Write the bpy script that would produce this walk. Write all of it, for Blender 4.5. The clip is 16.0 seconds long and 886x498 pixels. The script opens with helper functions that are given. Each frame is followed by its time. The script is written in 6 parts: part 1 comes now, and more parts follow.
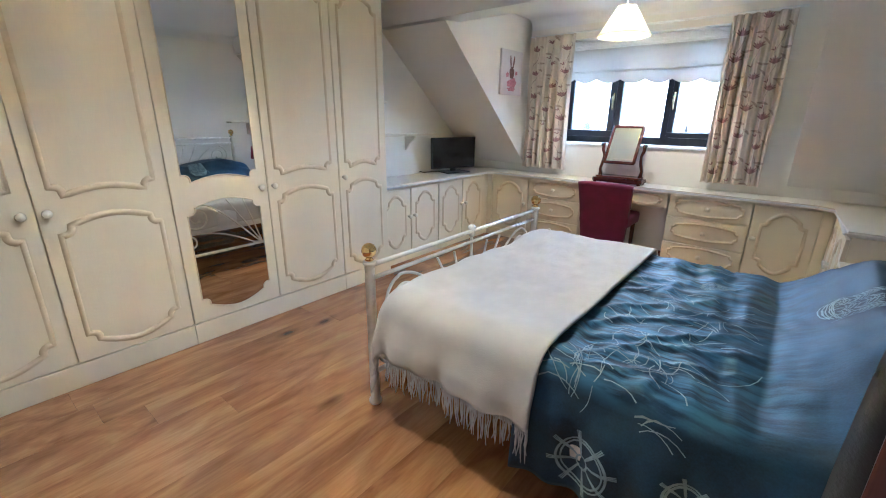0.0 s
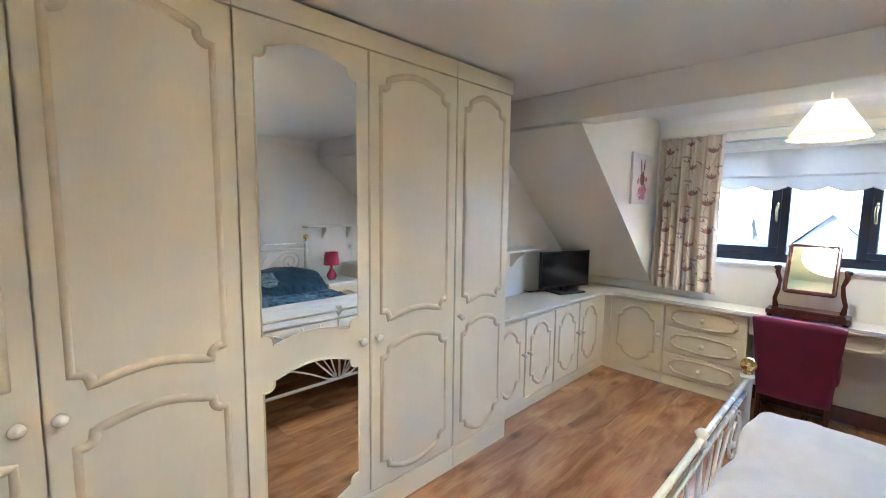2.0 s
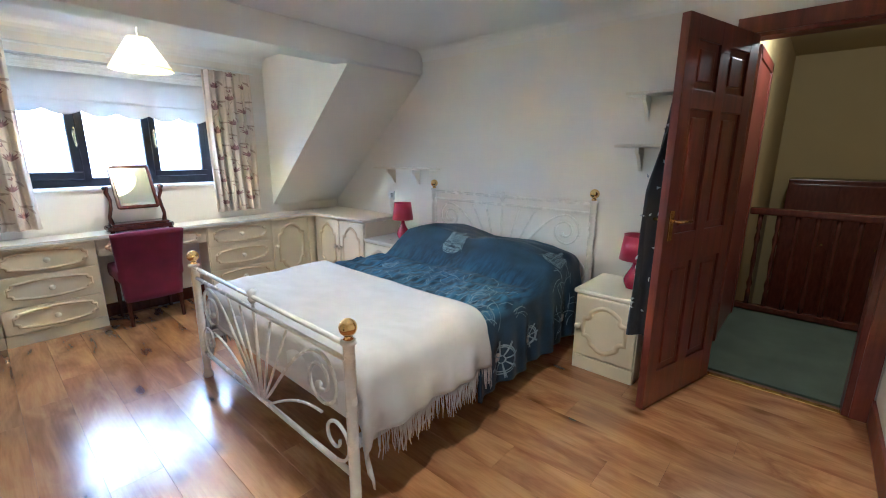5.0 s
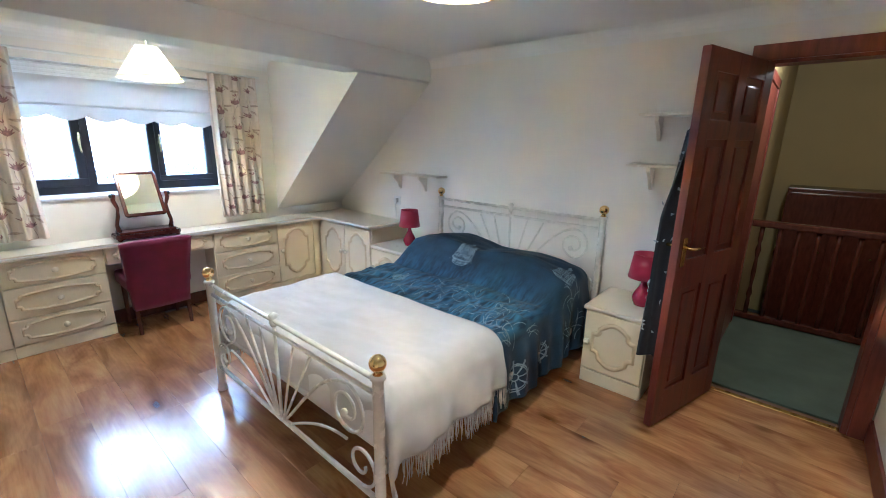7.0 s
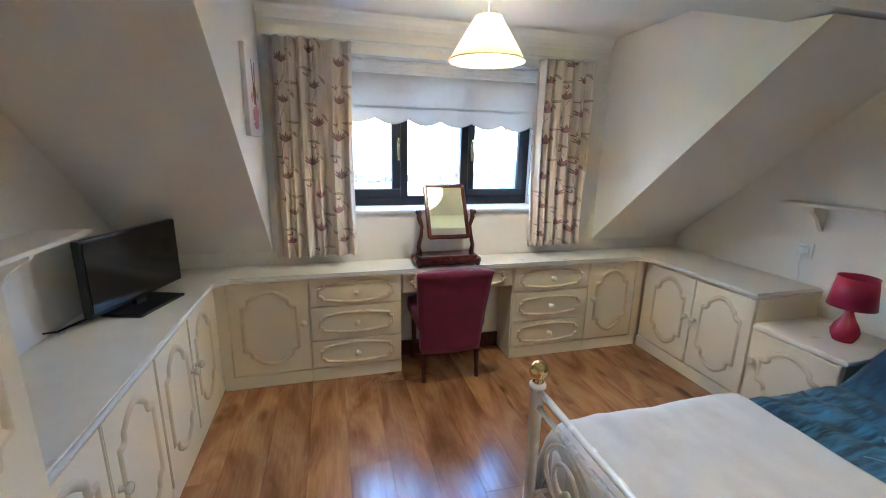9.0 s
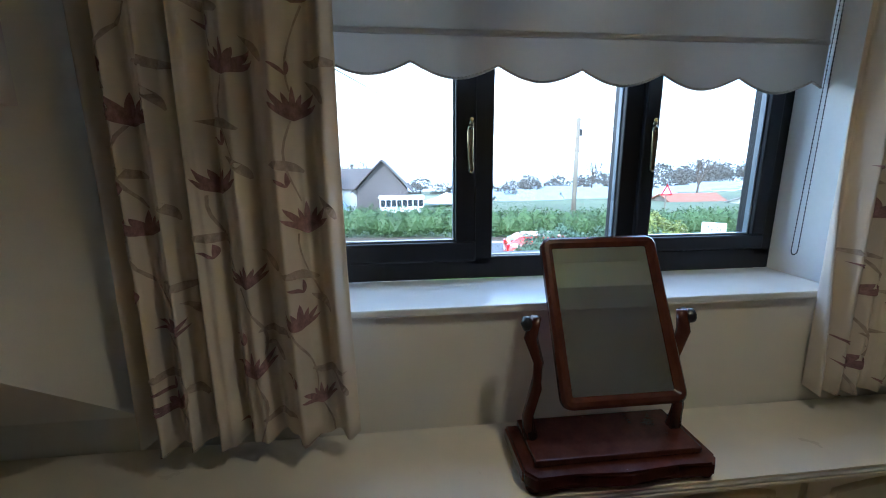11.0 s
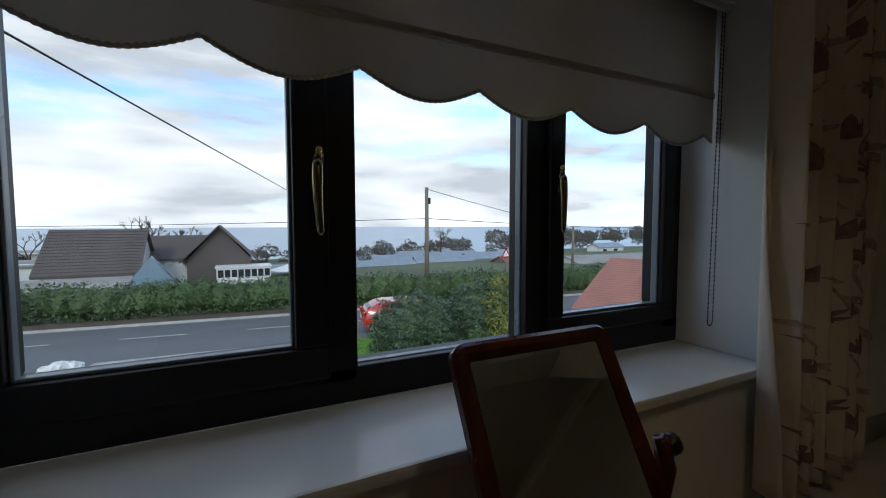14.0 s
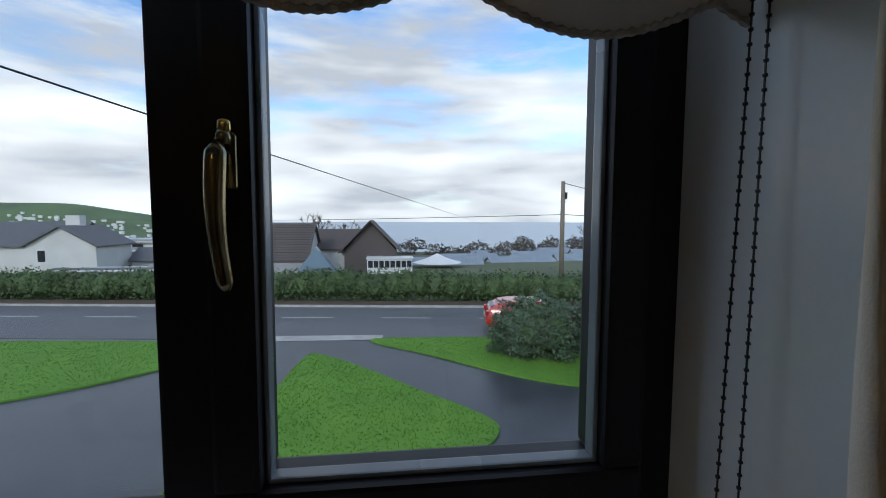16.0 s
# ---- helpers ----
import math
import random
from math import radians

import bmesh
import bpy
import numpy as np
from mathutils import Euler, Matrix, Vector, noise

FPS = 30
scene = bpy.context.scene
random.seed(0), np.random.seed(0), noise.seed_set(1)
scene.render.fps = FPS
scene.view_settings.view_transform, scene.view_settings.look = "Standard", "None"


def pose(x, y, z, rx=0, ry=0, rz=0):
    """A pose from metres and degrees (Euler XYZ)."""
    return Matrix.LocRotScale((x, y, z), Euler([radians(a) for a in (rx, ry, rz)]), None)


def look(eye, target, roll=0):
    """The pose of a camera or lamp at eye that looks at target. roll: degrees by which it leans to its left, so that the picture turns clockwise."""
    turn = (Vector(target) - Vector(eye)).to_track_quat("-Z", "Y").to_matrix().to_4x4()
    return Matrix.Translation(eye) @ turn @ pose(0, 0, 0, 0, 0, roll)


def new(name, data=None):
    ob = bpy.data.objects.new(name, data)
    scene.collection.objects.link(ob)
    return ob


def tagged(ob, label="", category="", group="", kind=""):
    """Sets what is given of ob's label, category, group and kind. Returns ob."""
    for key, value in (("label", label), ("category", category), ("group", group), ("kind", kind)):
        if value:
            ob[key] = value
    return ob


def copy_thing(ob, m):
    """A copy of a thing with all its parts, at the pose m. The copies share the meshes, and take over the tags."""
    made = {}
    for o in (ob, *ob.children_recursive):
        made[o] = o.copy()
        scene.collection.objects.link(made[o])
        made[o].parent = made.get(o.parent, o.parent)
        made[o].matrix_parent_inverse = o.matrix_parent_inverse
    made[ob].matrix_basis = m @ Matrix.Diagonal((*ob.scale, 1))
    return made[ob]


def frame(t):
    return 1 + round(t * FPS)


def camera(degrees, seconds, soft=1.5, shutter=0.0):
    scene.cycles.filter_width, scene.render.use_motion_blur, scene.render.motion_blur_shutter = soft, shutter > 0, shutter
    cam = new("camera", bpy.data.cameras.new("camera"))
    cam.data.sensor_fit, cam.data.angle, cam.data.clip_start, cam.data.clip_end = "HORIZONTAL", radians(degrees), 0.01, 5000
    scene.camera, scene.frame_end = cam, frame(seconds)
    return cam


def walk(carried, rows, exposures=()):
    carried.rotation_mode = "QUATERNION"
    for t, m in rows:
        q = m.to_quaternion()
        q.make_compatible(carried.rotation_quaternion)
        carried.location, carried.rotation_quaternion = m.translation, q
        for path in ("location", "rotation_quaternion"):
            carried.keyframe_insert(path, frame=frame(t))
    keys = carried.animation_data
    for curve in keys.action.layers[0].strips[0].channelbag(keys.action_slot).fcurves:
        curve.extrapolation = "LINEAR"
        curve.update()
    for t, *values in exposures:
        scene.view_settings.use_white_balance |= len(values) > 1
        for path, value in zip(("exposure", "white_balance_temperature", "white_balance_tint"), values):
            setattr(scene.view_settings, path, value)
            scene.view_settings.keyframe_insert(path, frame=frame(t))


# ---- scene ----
cam = camera(93.5, 16.0, soft=1.0)
PATH = [
    (0, (0.588, 0.323, 1.317), (-0.621, 1.796, 0.71), 0.6),
    (0.5, (0.556, 0.336, 1.325), (-0.712, 1.691, 0.579), 0.8),
    (1, (0.319, 0.449, 1.457), (-0.979, 1.804, 0.765), 0.9),
    (1.5, (0.017, 0.461, 1.526), (-1.361, 1.877, 1.217), 0.7),
    (2, (-0.384, 0.587, 1.492), (-1.807, 1.977, 1.286), 0.7),
    (2.5, (-0.656, 0.65, 1.455), (-1.908, 2.198, 1.263), 1.1),
    (3, (-0.853, 0.699, 1.453), (-1.245, 2.651, 1.269), 0.5),
    (3.5, (-1.118, 0.604, 1.468), (-0.445, 2.479, 1.295), 0.5),
    (4, (-1.363, 0.439, 1.46), (-0.098, 1.977, 1.274), 0.2),
    (4.5, (-1.481, 0.323, 1.431), (-0.012, 1.663, 1.214), 0.2),
    (5, (-1.516, 0.289, 1.356), (-0.061, 1.587, 0.91), 0.3),
    (5.2, (-1.508, 0.294, 1.329), (-0.078, 1.568, 0.752), 0.2),
    (7.3, (-1.595, 0.407, 1.545), (-0.131, 1.683, 1.068), 1.1),
    (7.5, (-1.564, 0.442, 1.522), (-0.142, 1.769, 1.056), 0.5),
    (8, (-1.581, 0.926, 1.551), (-0.389, 2.457, 1.066), 1.3),
    (8.5, (-1.437, 1.309, 1.47), (-0.617, 3.074, 1.011), 1.1),
    (9, (-1.384, 1.802, 1.489), (-0.873, 3.677, 1.018), 1.2),
    (9.2, (-1.374, 1.99, 1.496), (-0.936, 3.887, 1.039), 1.1),
    (11.3, (-1.085, 3.822, 1.437), (-0.876, 5.767, 1.021), -0.2),
    (11.5, (-1.064, 3.955, 1.45), (-0.849, 5.902, 1.049), 0.2),
    (12, (-1.012, 4.226, 1.486), (-0.799, 6.188, 1.156), -0.6),
    (12.5, (-0.958, 4.393, 1.514), (-0.749, 6.372, 1.321), -0.6),
    (13, (-0.949, 4.404, 1.509), (-0.747, 6.389, 1.383), -0.9),
    (13.5, (-0.964, 4.256, 1.456), (-0.729, 6.239, 1.343), -0.6),
    (14, (-1.038, 4.047, 1.416), (-0.154, 5.837, 1.296), -0.1),
    (14.5, (-0.923, 4.008, 1.411), (0.413, 5.488, 1.255), -0.1),
    (15, (-0.598, 4.056, 1.409), (0.713, 5.559, 1.253), -0.2),
    (15.5, (-0.368, 4.241, 1.435), (0.512, 6.031, 1.281), -0.9),
    (16, (-0.208, 4.397, 1.462), (0.025, 6.379, 1.319), 0.2),
]

# ---- world and light ----
EXPO = [(0.0, 4.52, 4650, 7), (2.6, 4.57, 4650, 7), (3.4, 4.12, 4650, 7), (4.0, 4.22, 4800, 7), (5.0, 4.67, 4580, 6), (7.5, 4.72, 4580, 6), (8.3, 4.32, 4800, 6), (9.2, 4.12, 4850, 7), (11.3, 1.17, 5200, 2), (11.9, -0.21, 5900, 5), (13.0, -0.36, 6000, 6), (14.5, -0.26, 6200, 8), (15.0, -0.06, 6150, 9), (15.5, -0.41, 6150, 8), (16.0, -0.46, 6100, 8)]
walk(cam, [(t, look(eye, target, roll)) for t, eye, target, roll in PATH], EXPO)

world = bpy.data.worlds.new("world")
scene.world = world
world.use_nodes = True
wn, wl = world.node_tree.nodes, world.node_tree.links
wn.clear()
w_out, w_bg = wn.new("ShaderNodeOutputWorld"), wn.new("ShaderNodeBackground")
sky = wn.new("ShaderNodeTexSky")
sky.sky_type, sky.sun_disc = "NISHITA", False
sky.sun_elevation, sky.sun_rotation, sky.dust_density, sky.ozone_density = radians(24), radians(215), 0.6, 2.0
w_co, w_map = wn.new("ShaderNodeTexCoord"), wn.new("ShaderNodeMapping")
w_map.inputs["Scale"].default_value = (1.0, 1.0, 4.6)
cloud = wn.new("ShaderNodeTexNoise")
cloud.inputs["Scale"].default_value, cloud.inputs["Detail"].default_value, cloud.inputs["Roughness"].default_value = 1.9, 9.0, 0.58
cover = wn.new("ShaderNodeValToRGB")
cover.color_ramp.elements[0].position, cover.color_ramp.elements[1].position = 0.38, 0.56
shade_n = wn.new("ShaderNodeTexNoise")
shade_n.inputs["Scale"].default_value, shade_n.inputs["Detail"].default_value = 2.6, 8.0
tone = wn.new("ShaderNodeValToRGB")
tone.color_ramp.elements[0].position, tone.color_ramp.elements[1].position = 0.36, 0.62
tone.color_ramp.elements[0].color, tone.color_ramp.elements[1].color = (5.6, 5.8, 6.3, 1), (10.8, 10.8, 10.8, 1)
blue = wn.new("ShaderNodeMix")
blue.data_type, blue.blend_type = "RGBA", "MULTIPLY"
blue.inputs[0].default_value = 1.0
blue.inputs[7].default_value = (1.9, 2.1, 2.3, 1)
w_mix = wn.new("ShaderNodeMix")
w_mix.data_type = "RGBA"
wl.new(w_co.outputs["Generated"], w_map.inputs["Vector"])
wl.new(w_map.outputs["Vector"], cloud.inputs["Vector"])
wl.new(w_map.outputs["Vector"], shade_n.inputs["Vector"])
w_sep, low = wn.new("ShaderNodeSeparateXYZ"), wn.new("ShaderNodeMapRange")
low.inputs["From Min"].default_value, low.inputs["From Max"].default_value = 0.0, 0.42
low.inputs["To Min"].default_value, low.inputs["To Max"].default_value = 0.14, -0.05
w_add = wn.new("ShaderNodeMath")
wl.new(w_co.outputs["Generated"], w_sep.inputs[0])
wl.new(w_sep.outputs["Z"], low.inputs["Value"])
wl.new(cloud.outputs["Fac"], w_add.inputs[0])
wl.new(low.outputs["Result"], w_add.inputs[1])
wl.new(w_add.outputs[0], cover.inputs["Fac"])
wl.new(shade_n.outputs["Fac"], tone.inputs["Fac"])
wl.new(sky.outputs["Color"], blue.inputs[6])
wl.new(cover.outputs["Color"], w_mix.inputs[0])
wl.new(blue.outputs[2], w_mix.inputs[6])
wl.new(tone.outputs["Color"], w_mix.inputs[7])
wl.new(w_mix.outputs[2], w_bg.inputs["Color"])
w_bg.inputs["Strength"].default_value = 0.15
wl.new(w_bg.outputs["Background"], w_out.inputs["Surface"])

sun = new("sun", bpy.data.lights.new("sun", "SUN"))
sun.data.energy, sun.data.angle, sun.data.color = 1.4, radians(14), (1.0, 0.95, 0.88)
sun.matrix_world = look((-8, -14, 9), (0, 0, 0))

# two pendant bulbs; the third is an added fill that brightens the landing, no fitting
PENDANTS_AND_FILL = [(-0.60, 3.92, 2.05, 0.16, 2.3), (-0.56, 1.25, 2.09, 0.19, 2.9), (2.3, 0.3, 2.2, 0.1, 1.5)]
for px, py, pz, pr, watts in PENDANTS_AND_FILL:
    point_lamp = new("bulb_light", bpy.data.lights.new("bulb_light", "POINT"))
    point_lamp.location = (px, py, pz)
    point_lamp.data.energy, point_lamp.data.color, point_lamp.data.shadow_soft_size = watts, (1.0, 0.84, 0.62), 0.045

# ---- materials ----


def mat(name, color, rough=0.5, metal=0.0, vary=0.12, scale=8.0, fine=90.0, bump=0.05, second=None, stretch=(1, 1, 1), sheen=0.0,
        coat=0.0, spread=0.0, island=False, spec=0.5, span=(0.42, 0.92)):
    """A surface with broad variation, fine grain and relief."""
    m = bpy.data.materials.new(name)
    m.use_nodes = True
    n, l = m.node_tree.nodes, m.node_tree.links
    b = n["Principled BSDF"]
    co, mp = n.new("ShaderNodeTexCoord"), n.new("ShaderNodeMapping")
    mp.inputs["Scale"].default_value = stretch
    l.new(co.outputs["Object"], mp.inputs["Vector"])
    big, small = n.new("ShaderNodeTexNoise"), n.new("ShaderNodeTexNoise")
    big.inputs["Scale"].default_value, big.inputs["Detail"].default_value = scale, 5.0
    small.inputs["Scale"].default_value, small.inputs["Detail"].default_value = fine, 4.0
    l.new(mp.outputs["Vector"], big.inputs["Vector"])
    l.new(mp.outputs["Vector"], small.inputs["Vector"])
    add = n.new("ShaderNodeMath")
    add.operation = "MULTIPLY_ADD"
    add.inputs[1].default_value = 0.35
    l.new(small.outputs["Fac"], add.inputs[0])
    l.new(big.outputs["Fac"], add.inputs[2])
    source = add.outputs[0]
    if spread:
        rnd = n.new("ShaderNodeNewGeometry") if island else n.new("ShaderNodeObjectInfo")
        more = n.new("ShaderNodeMath")
        more.operation = "MULTIPLY_ADD"
        more.inputs[1].default_value = spread
        l.new(rnd.outputs["Random Per Island" if island else "Random"], more.inputs[0])
        l.new(source, more.inputs[2])
        source = more.outputs[0]
    ramp = n.new("ShaderNodeValToRGB")
    lo = [c * (1 - vary) for c in color] if second is None else second
    hi = [min(1, c * (1 + vary * 0.6)) for c in color] if second is None else color
    ramp.color_ramp.elements[0].position, ramp.color_ramp.elements[1].position = span[0], span[1] + spread * 0.7
    ramp.color_ramp.elements[0].color, ramp.color_ramp.elements[1].color = (*lo, 1), (*hi, 1)
    l.new(source, ramp.inputs["Fac"])
    l.new(ramp.outputs["Color"], b.inputs["Base Color"])
    rr = n.new("ShaderNodeMapRange")
    rr.inputs["To Min"].default_value, rr.inputs["To Max"].default_value = max(0.02, rough - 0.08), min(1, rough + 0.1)
    l.new(big.outputs["Fac"], rr.inputs["Value"])
    l.new(rr.outputs["Result"], b.inputs["Roughness"])
    b.inputs["Metallic"].default_value = metal
    b.inputs["Specular IOR Level"].default_value = spec
    b.inputs["Sheen Weight"].default_value = sheen
    b.inputs["Coat Weight"].default_value = coat
    if bump:
        bp = n.new("ShaderNodeBump")
        bp.inputs["Strength"].default_value, bp.inputs["Distance"].default_value = bump, 0.01
        l.new(add.outputs[0], bp.inputs["Height"])
        l.new(bp.outputs["Normal"], b.inputs["Normal"])
    return m


def glass_mat():
    m = bpy.data.materials.new("glass")
    m.use_nodes = True
    n, l = m.node_tree.nodes, m.node_tree.links
    n.clear()
    out, mix, tr, gl = (n.new("ShaderNode" + k) for k in ("OutputMaterial", "MixShader", "BsdfTransparent", "BsdfGlossy"))
    gl.inputs["Roughness"].default_value = 0.02
    mix.inputs[0].default_value = 0.025
    tr.inputs["Color"].default_value = (0.98, 0.99, 0.99, 1)
    l.new(tr.outputs[0], mix.inputs[1]), l.new(gl.outputs[0], mix.inputs[2])
    l.new(mix.outputs[0], out.inputs["Surface"])
    return m


def shade_mat(name, color, glow, through_=0.4):
    """A lit fabric lampshade: light comes through the cloth."""
    m = mat(name, color, 0.8, vary=0.06, scale=10, fine=300, bump=0.1)
    n, l = m.node_tree.nodes, m.node_tree.links
    b, out = n["Principled BSDF"], n["Material Output"]
    tl, mx = n.new("ShaderNodeBsdfTranslucent"), n.new("ShaderNodeMixShader")
    tl.inputs["Color"].default_value = (*color, 1)
    mx.inputs[0].default_value = through_
    l.new(b.outputs[0], mx.inputs[1]), l.new(tl.outputs[0], mx.inputs[2])
    l.new(mx.outputs[0], out.inputs["Surface"])
    if glow:
        b.inputs["Emission Color"].default_value, b.inputs["Emission Strength"].default_value = (1.0, 0.84, 0.52, 1), glow
    return m


def glow_mat(name, color, strength):
    m = bpy.data.materials.new(name)
    m.use_nodes = True
    b = m.node_tree.nodes["Principled BSDF"]
    b.inputs["Base Color"].default_value = (0.9, 0.9, 0.9, 1)
    b.inputs["Emission Color"].default_value, b.inputs["Emission Strength"].default_value = (*color, 1), strength
    return m


WALL = mat("cream_wall_paint", (0.83, 0.79, 0.72), 0.75, vary=0.05, scale=1.6, fine=260, bump=0.04)
CEIL = mat("white_ceiling_paint", (0.83, 0.81, 0.78), 0.85, vary=0.04, scale=1.5, fine=180, bump=0.06)
REVEAL = mat("white_gloss_paint", (0.85, 0.85, 0.84), 0.22, vary=0.05, scale=6, bump=0.02)
CREAM = mat("cream_cabinet_foil", (0.77, 0.68, 0.50), 0.38, vary=0.05, scale=3, fine=160, bump=0.015, stretch=(1, 1, 0.12))
MOULD = mat("antiqued_cream_moulding", (0.68, 0.56, 0.37), 0.4, vary=0.12, scale=14, fine=120, bump=0.03)
WORKTOP = mat("cream_laminate_worktop", (0.77, 0.71, 0.61), 0.3, vary=0.05, scale=9, fine=420, bump=0.01)
KNOB = mat("cream_ceramic", (0.78, 0.72, 0.58), 0.2, vary=0.04)


def floor_mat():
    """Oak laminate: long grain, darker streaks and scattered knots, different on each plank."""
    m = bpy.data.materials.new("oak_laminate")
    m.use_nodes = True
    n, l = m.node_tree.nodes, m.node_tree.links
    b = n["Principled BSDF"]
    co, info, shift = n.new("ShaderNodeTexCoord"), n.new("ShaderNodeObjectInfo"), n.new("ShaderNodeVectorMath")
    shift.operation = "MULTIPLY_ADD"
    shift.inputs[1].default_value = (37.0, 53.0, 0.0)
    l.new(info.outputs["Random"], shift.inputs[0]), l.new(co.outputs["Object"], shift.inputs[2])

    def noise_at(stretch, scale, detail, rough=0.55, bend=0.0):
        mp, nz = n.new("ShaderNodeMapping"), n.new("ShaderNodeTexNoise")
        mp.inputs["Scale"].default_value = stretch
        nz.inputs["Scale"].default_value, nz.inputs["Detail"].default_value, nz.inputs["Roughness"].default_value = scale, detail, rough
        nz.inputs["Distortion"].default_value = bend
        l.new(shift.outputs[0], mp.inputs["Vector"]), l.new(mp.outputs["Vector"], nz.inputs["Vector"])
        return nz.outputs["Fac"]

    def ramp(fac, p0, c0, p1, c1):
        r = n.new("ShaderNodeValToRGB")
        r.color_ramp.elements[0].position, r.color_ramp.elements[1].position = p0, p1
        r.color_ramp.elements[0].color, r.color_ramp.elements[1].color = (*c0, 1), (*c1, 1)
        l.new(fac, r.inputs["Fac"])
        return r.outputs["Color"]

    def times(a, c, fac=1.0):
        mx = n.new("ShaderNodeMix")
        mx.data_type, mx.blend_type = "RGBA", "MULTIPLY"
        mx.inputs[0].default_value = fac
        l.new(a, mx.inputs[6]), l.new(c, mx.inputs[7])
        return mx.outputs[2]
    col = ramp(noise_at((3.4, 0.9, 1), 2.0, 5, bend=0.9), 0.32, (0.27, 0.108, 0.038), 0.64, (0.52, 0.265, 0.105))
    fine = noise_at((16.0, 1.0, 1), 5.0, 3)
    col = times(col, ramp(fine, 0.3, (0.84, 0.80, 0.77), 0.6, (1, 1, 1)))
    mp, vo = n.new("ShaderNodeMapping"), n.new("ShaderNodeTexVoronoi")
    mp.inputs["Scale"].default_value = (4.6, 2.0, 1)
    vo.inputs["Scale"].default_value = 1.0
    l.new(shift.outputs[0], mp.inputs["Vector"]), l.new(mp.outputs["Vector"], vo.inputs["Vector"])
    col = times(col, ramp(vo.outputs["Distance"], 0.04, (0.36, 0.27, 0.21), 0.19, (1, 1, 1)))
    tone = ramp(info.outputs["Random"], 0.0, (0.80, 0.78, 0.76), 1.0, (1.0, 1.0, 1.0))
    l.new(times(col, tone), b.inputs["Base Color"])
    b.inputs["Roughness"].default_value = 0.24
    b.inputs["Coat Weight"].default_value, b.inputs["Coat Roughness"].default_value = 0.8, 0.19
    bp = n.new("ShaderNodeBump")
    bp.inputs["Strength"].default_value, bp.inputs["Distance"].default_value = 0.012, 0.01
    l.new(fine, bp.inputs["Height"]), l.new(bp.outputs["Normal"], b.inputs["Normal"])
    return m


FLOOR = floor_mat()
GAP = mat("dark_floor_joint", (0.16, 0.075, 0.035), 0.6)
MIRROR = mat("mirror_silver", (0.88, 0.90, 0.90), 0.02, metal=1.0, vary=0.0, bump=0)
MIRROR.node_tree.nodes["Principled BSDF"].inputs["Roughness"].default_value = 0.015
for link in list(MIRROR.node_tree.links):
    if link.to_socket.name == "Roughness":
        MIRROR.node_tree.links.remove(link)
MAHOG = mat("mahogany_stain", (0.20, 0.045, 0.028), 0.32, vary=0.3, scale=5, fine=60, bump=0.03, second=(0.085, 0.018, 0.012), stretch=(6, 6, 0.6))
DARKWOOD = mat("dark_mahogany_polish", (0.085, 0.022, 0.013), 0.22, vary=0.35, scale=9, fine=80, bump=0.02, stretch=(4, 4, 1))
BLACKFRAME = mat("black_brown_window_foil", (0.012, 0.011, 0.014), 0.42, vary=0.3, scale=7, fine=200, spec=0.3, bump=0.03, stretch=(6, 6, 0.5))
BEAD = mat("grey_glazing_bead", (0.22, 0.25, 0.28), 0.25, vary=0.1)
GLASS = glass_mat()
BLIND = shade_mat("cream_blind_cloth", (0.66, 0.63, 0.60), 0, 0.3)
TRIMC = mat("cream_braid", (0.5, 0.45, 0.4), 0.9, vary=0.25, scale=200, bump=0.3)
BEDWHITE = mat("white_enamelled_metal", (0.80, 0.77, 0.70), 0.25, vary=0.05, scale=20, bump=0.01)
BRASS = mat("polished_brass", (0.83, 0.58, 0.22), 0.13, metal=1.0, vary=0.12, scale=30, bump=0.01)
CHROME = mat("tarnished_brass", (0.34, 0.28, 0.16), 0.2, metal=1.0, vary=0.3, scale=30, bump=0.02)
SHEET = mat("white_mattress_ticking", (0.74, 0.73, 0.72), 0.85, vary=0.06, scale=12, fine=350, bump=0.1)
THROW = mat("ivory_fleece_throw", (0.575, 0.545, 0.52), 0.95, vary=0.09, scale=9, fine=260, bump=0.5, sheen=0.35)
THREAD = mat("white_print_ink", (0.33, 0.42, 0.47), 0.7, vary=0.3, scale=30, bump=0.02)
CRIMSON = mat("crimson_velvet", (0.17, 0.008, 0.045), 0.75, vary=0.3, scale=9, fine=300, bump=0.12, sheen=0.12)
REDLAMP = mat("red_ceramic_glaze", (0.36, 0.012, 0.045), 0.12, vary=0.1, coat=0.5)
REDSHADE = mat("red_satin_shade", (0.40, 0.016, 0.06), 0.4, vary=0.12, scale=12, fine=260, bump=0.06, stretch=(1, 1, 0.1), sheen=0.08)
BLACKPL = mat("black_plastic", (0.012, 0.012, 0.013), 0.3, vary=0.2)
SCREEN = mat("black_screen_glass", (0.008, 0.008, 0.010), 0.12, vary=0.0, bump=0)
WHITEPL = mat("white_plastic", (0.78, 0.78, 0.75), 0.35, vary=0.03)
CARPET = mat("green_carpet", (0.075, 0.10, 0.08), 0.98, vary=0.3, scale=4, fine=220, bump=0.8)
HALLWALL = mat("ochre_hall_paint", (0.42, 0.33, 0.15), 0.8, vary=0.06, scale=2, bump=0.04)
LIT = shade_mat("lit_cream_pleated_shade", (0.78, 0.64, 0.34), 0.0, 0.22)
LITIN = glow_mat("glowing_bulb", (1.0, 0.86, 0.62), 9.0)
CANVAS = mat("pale_canvas", (0.72, 0.66, 0.66), 0.8, vary=0.08, scale=14, fine=400, bump=0.15)
PINK = mat("pink_watercolour", (0.58, 0.26, 0.30), 0.8, vary=0.4, scale=40)
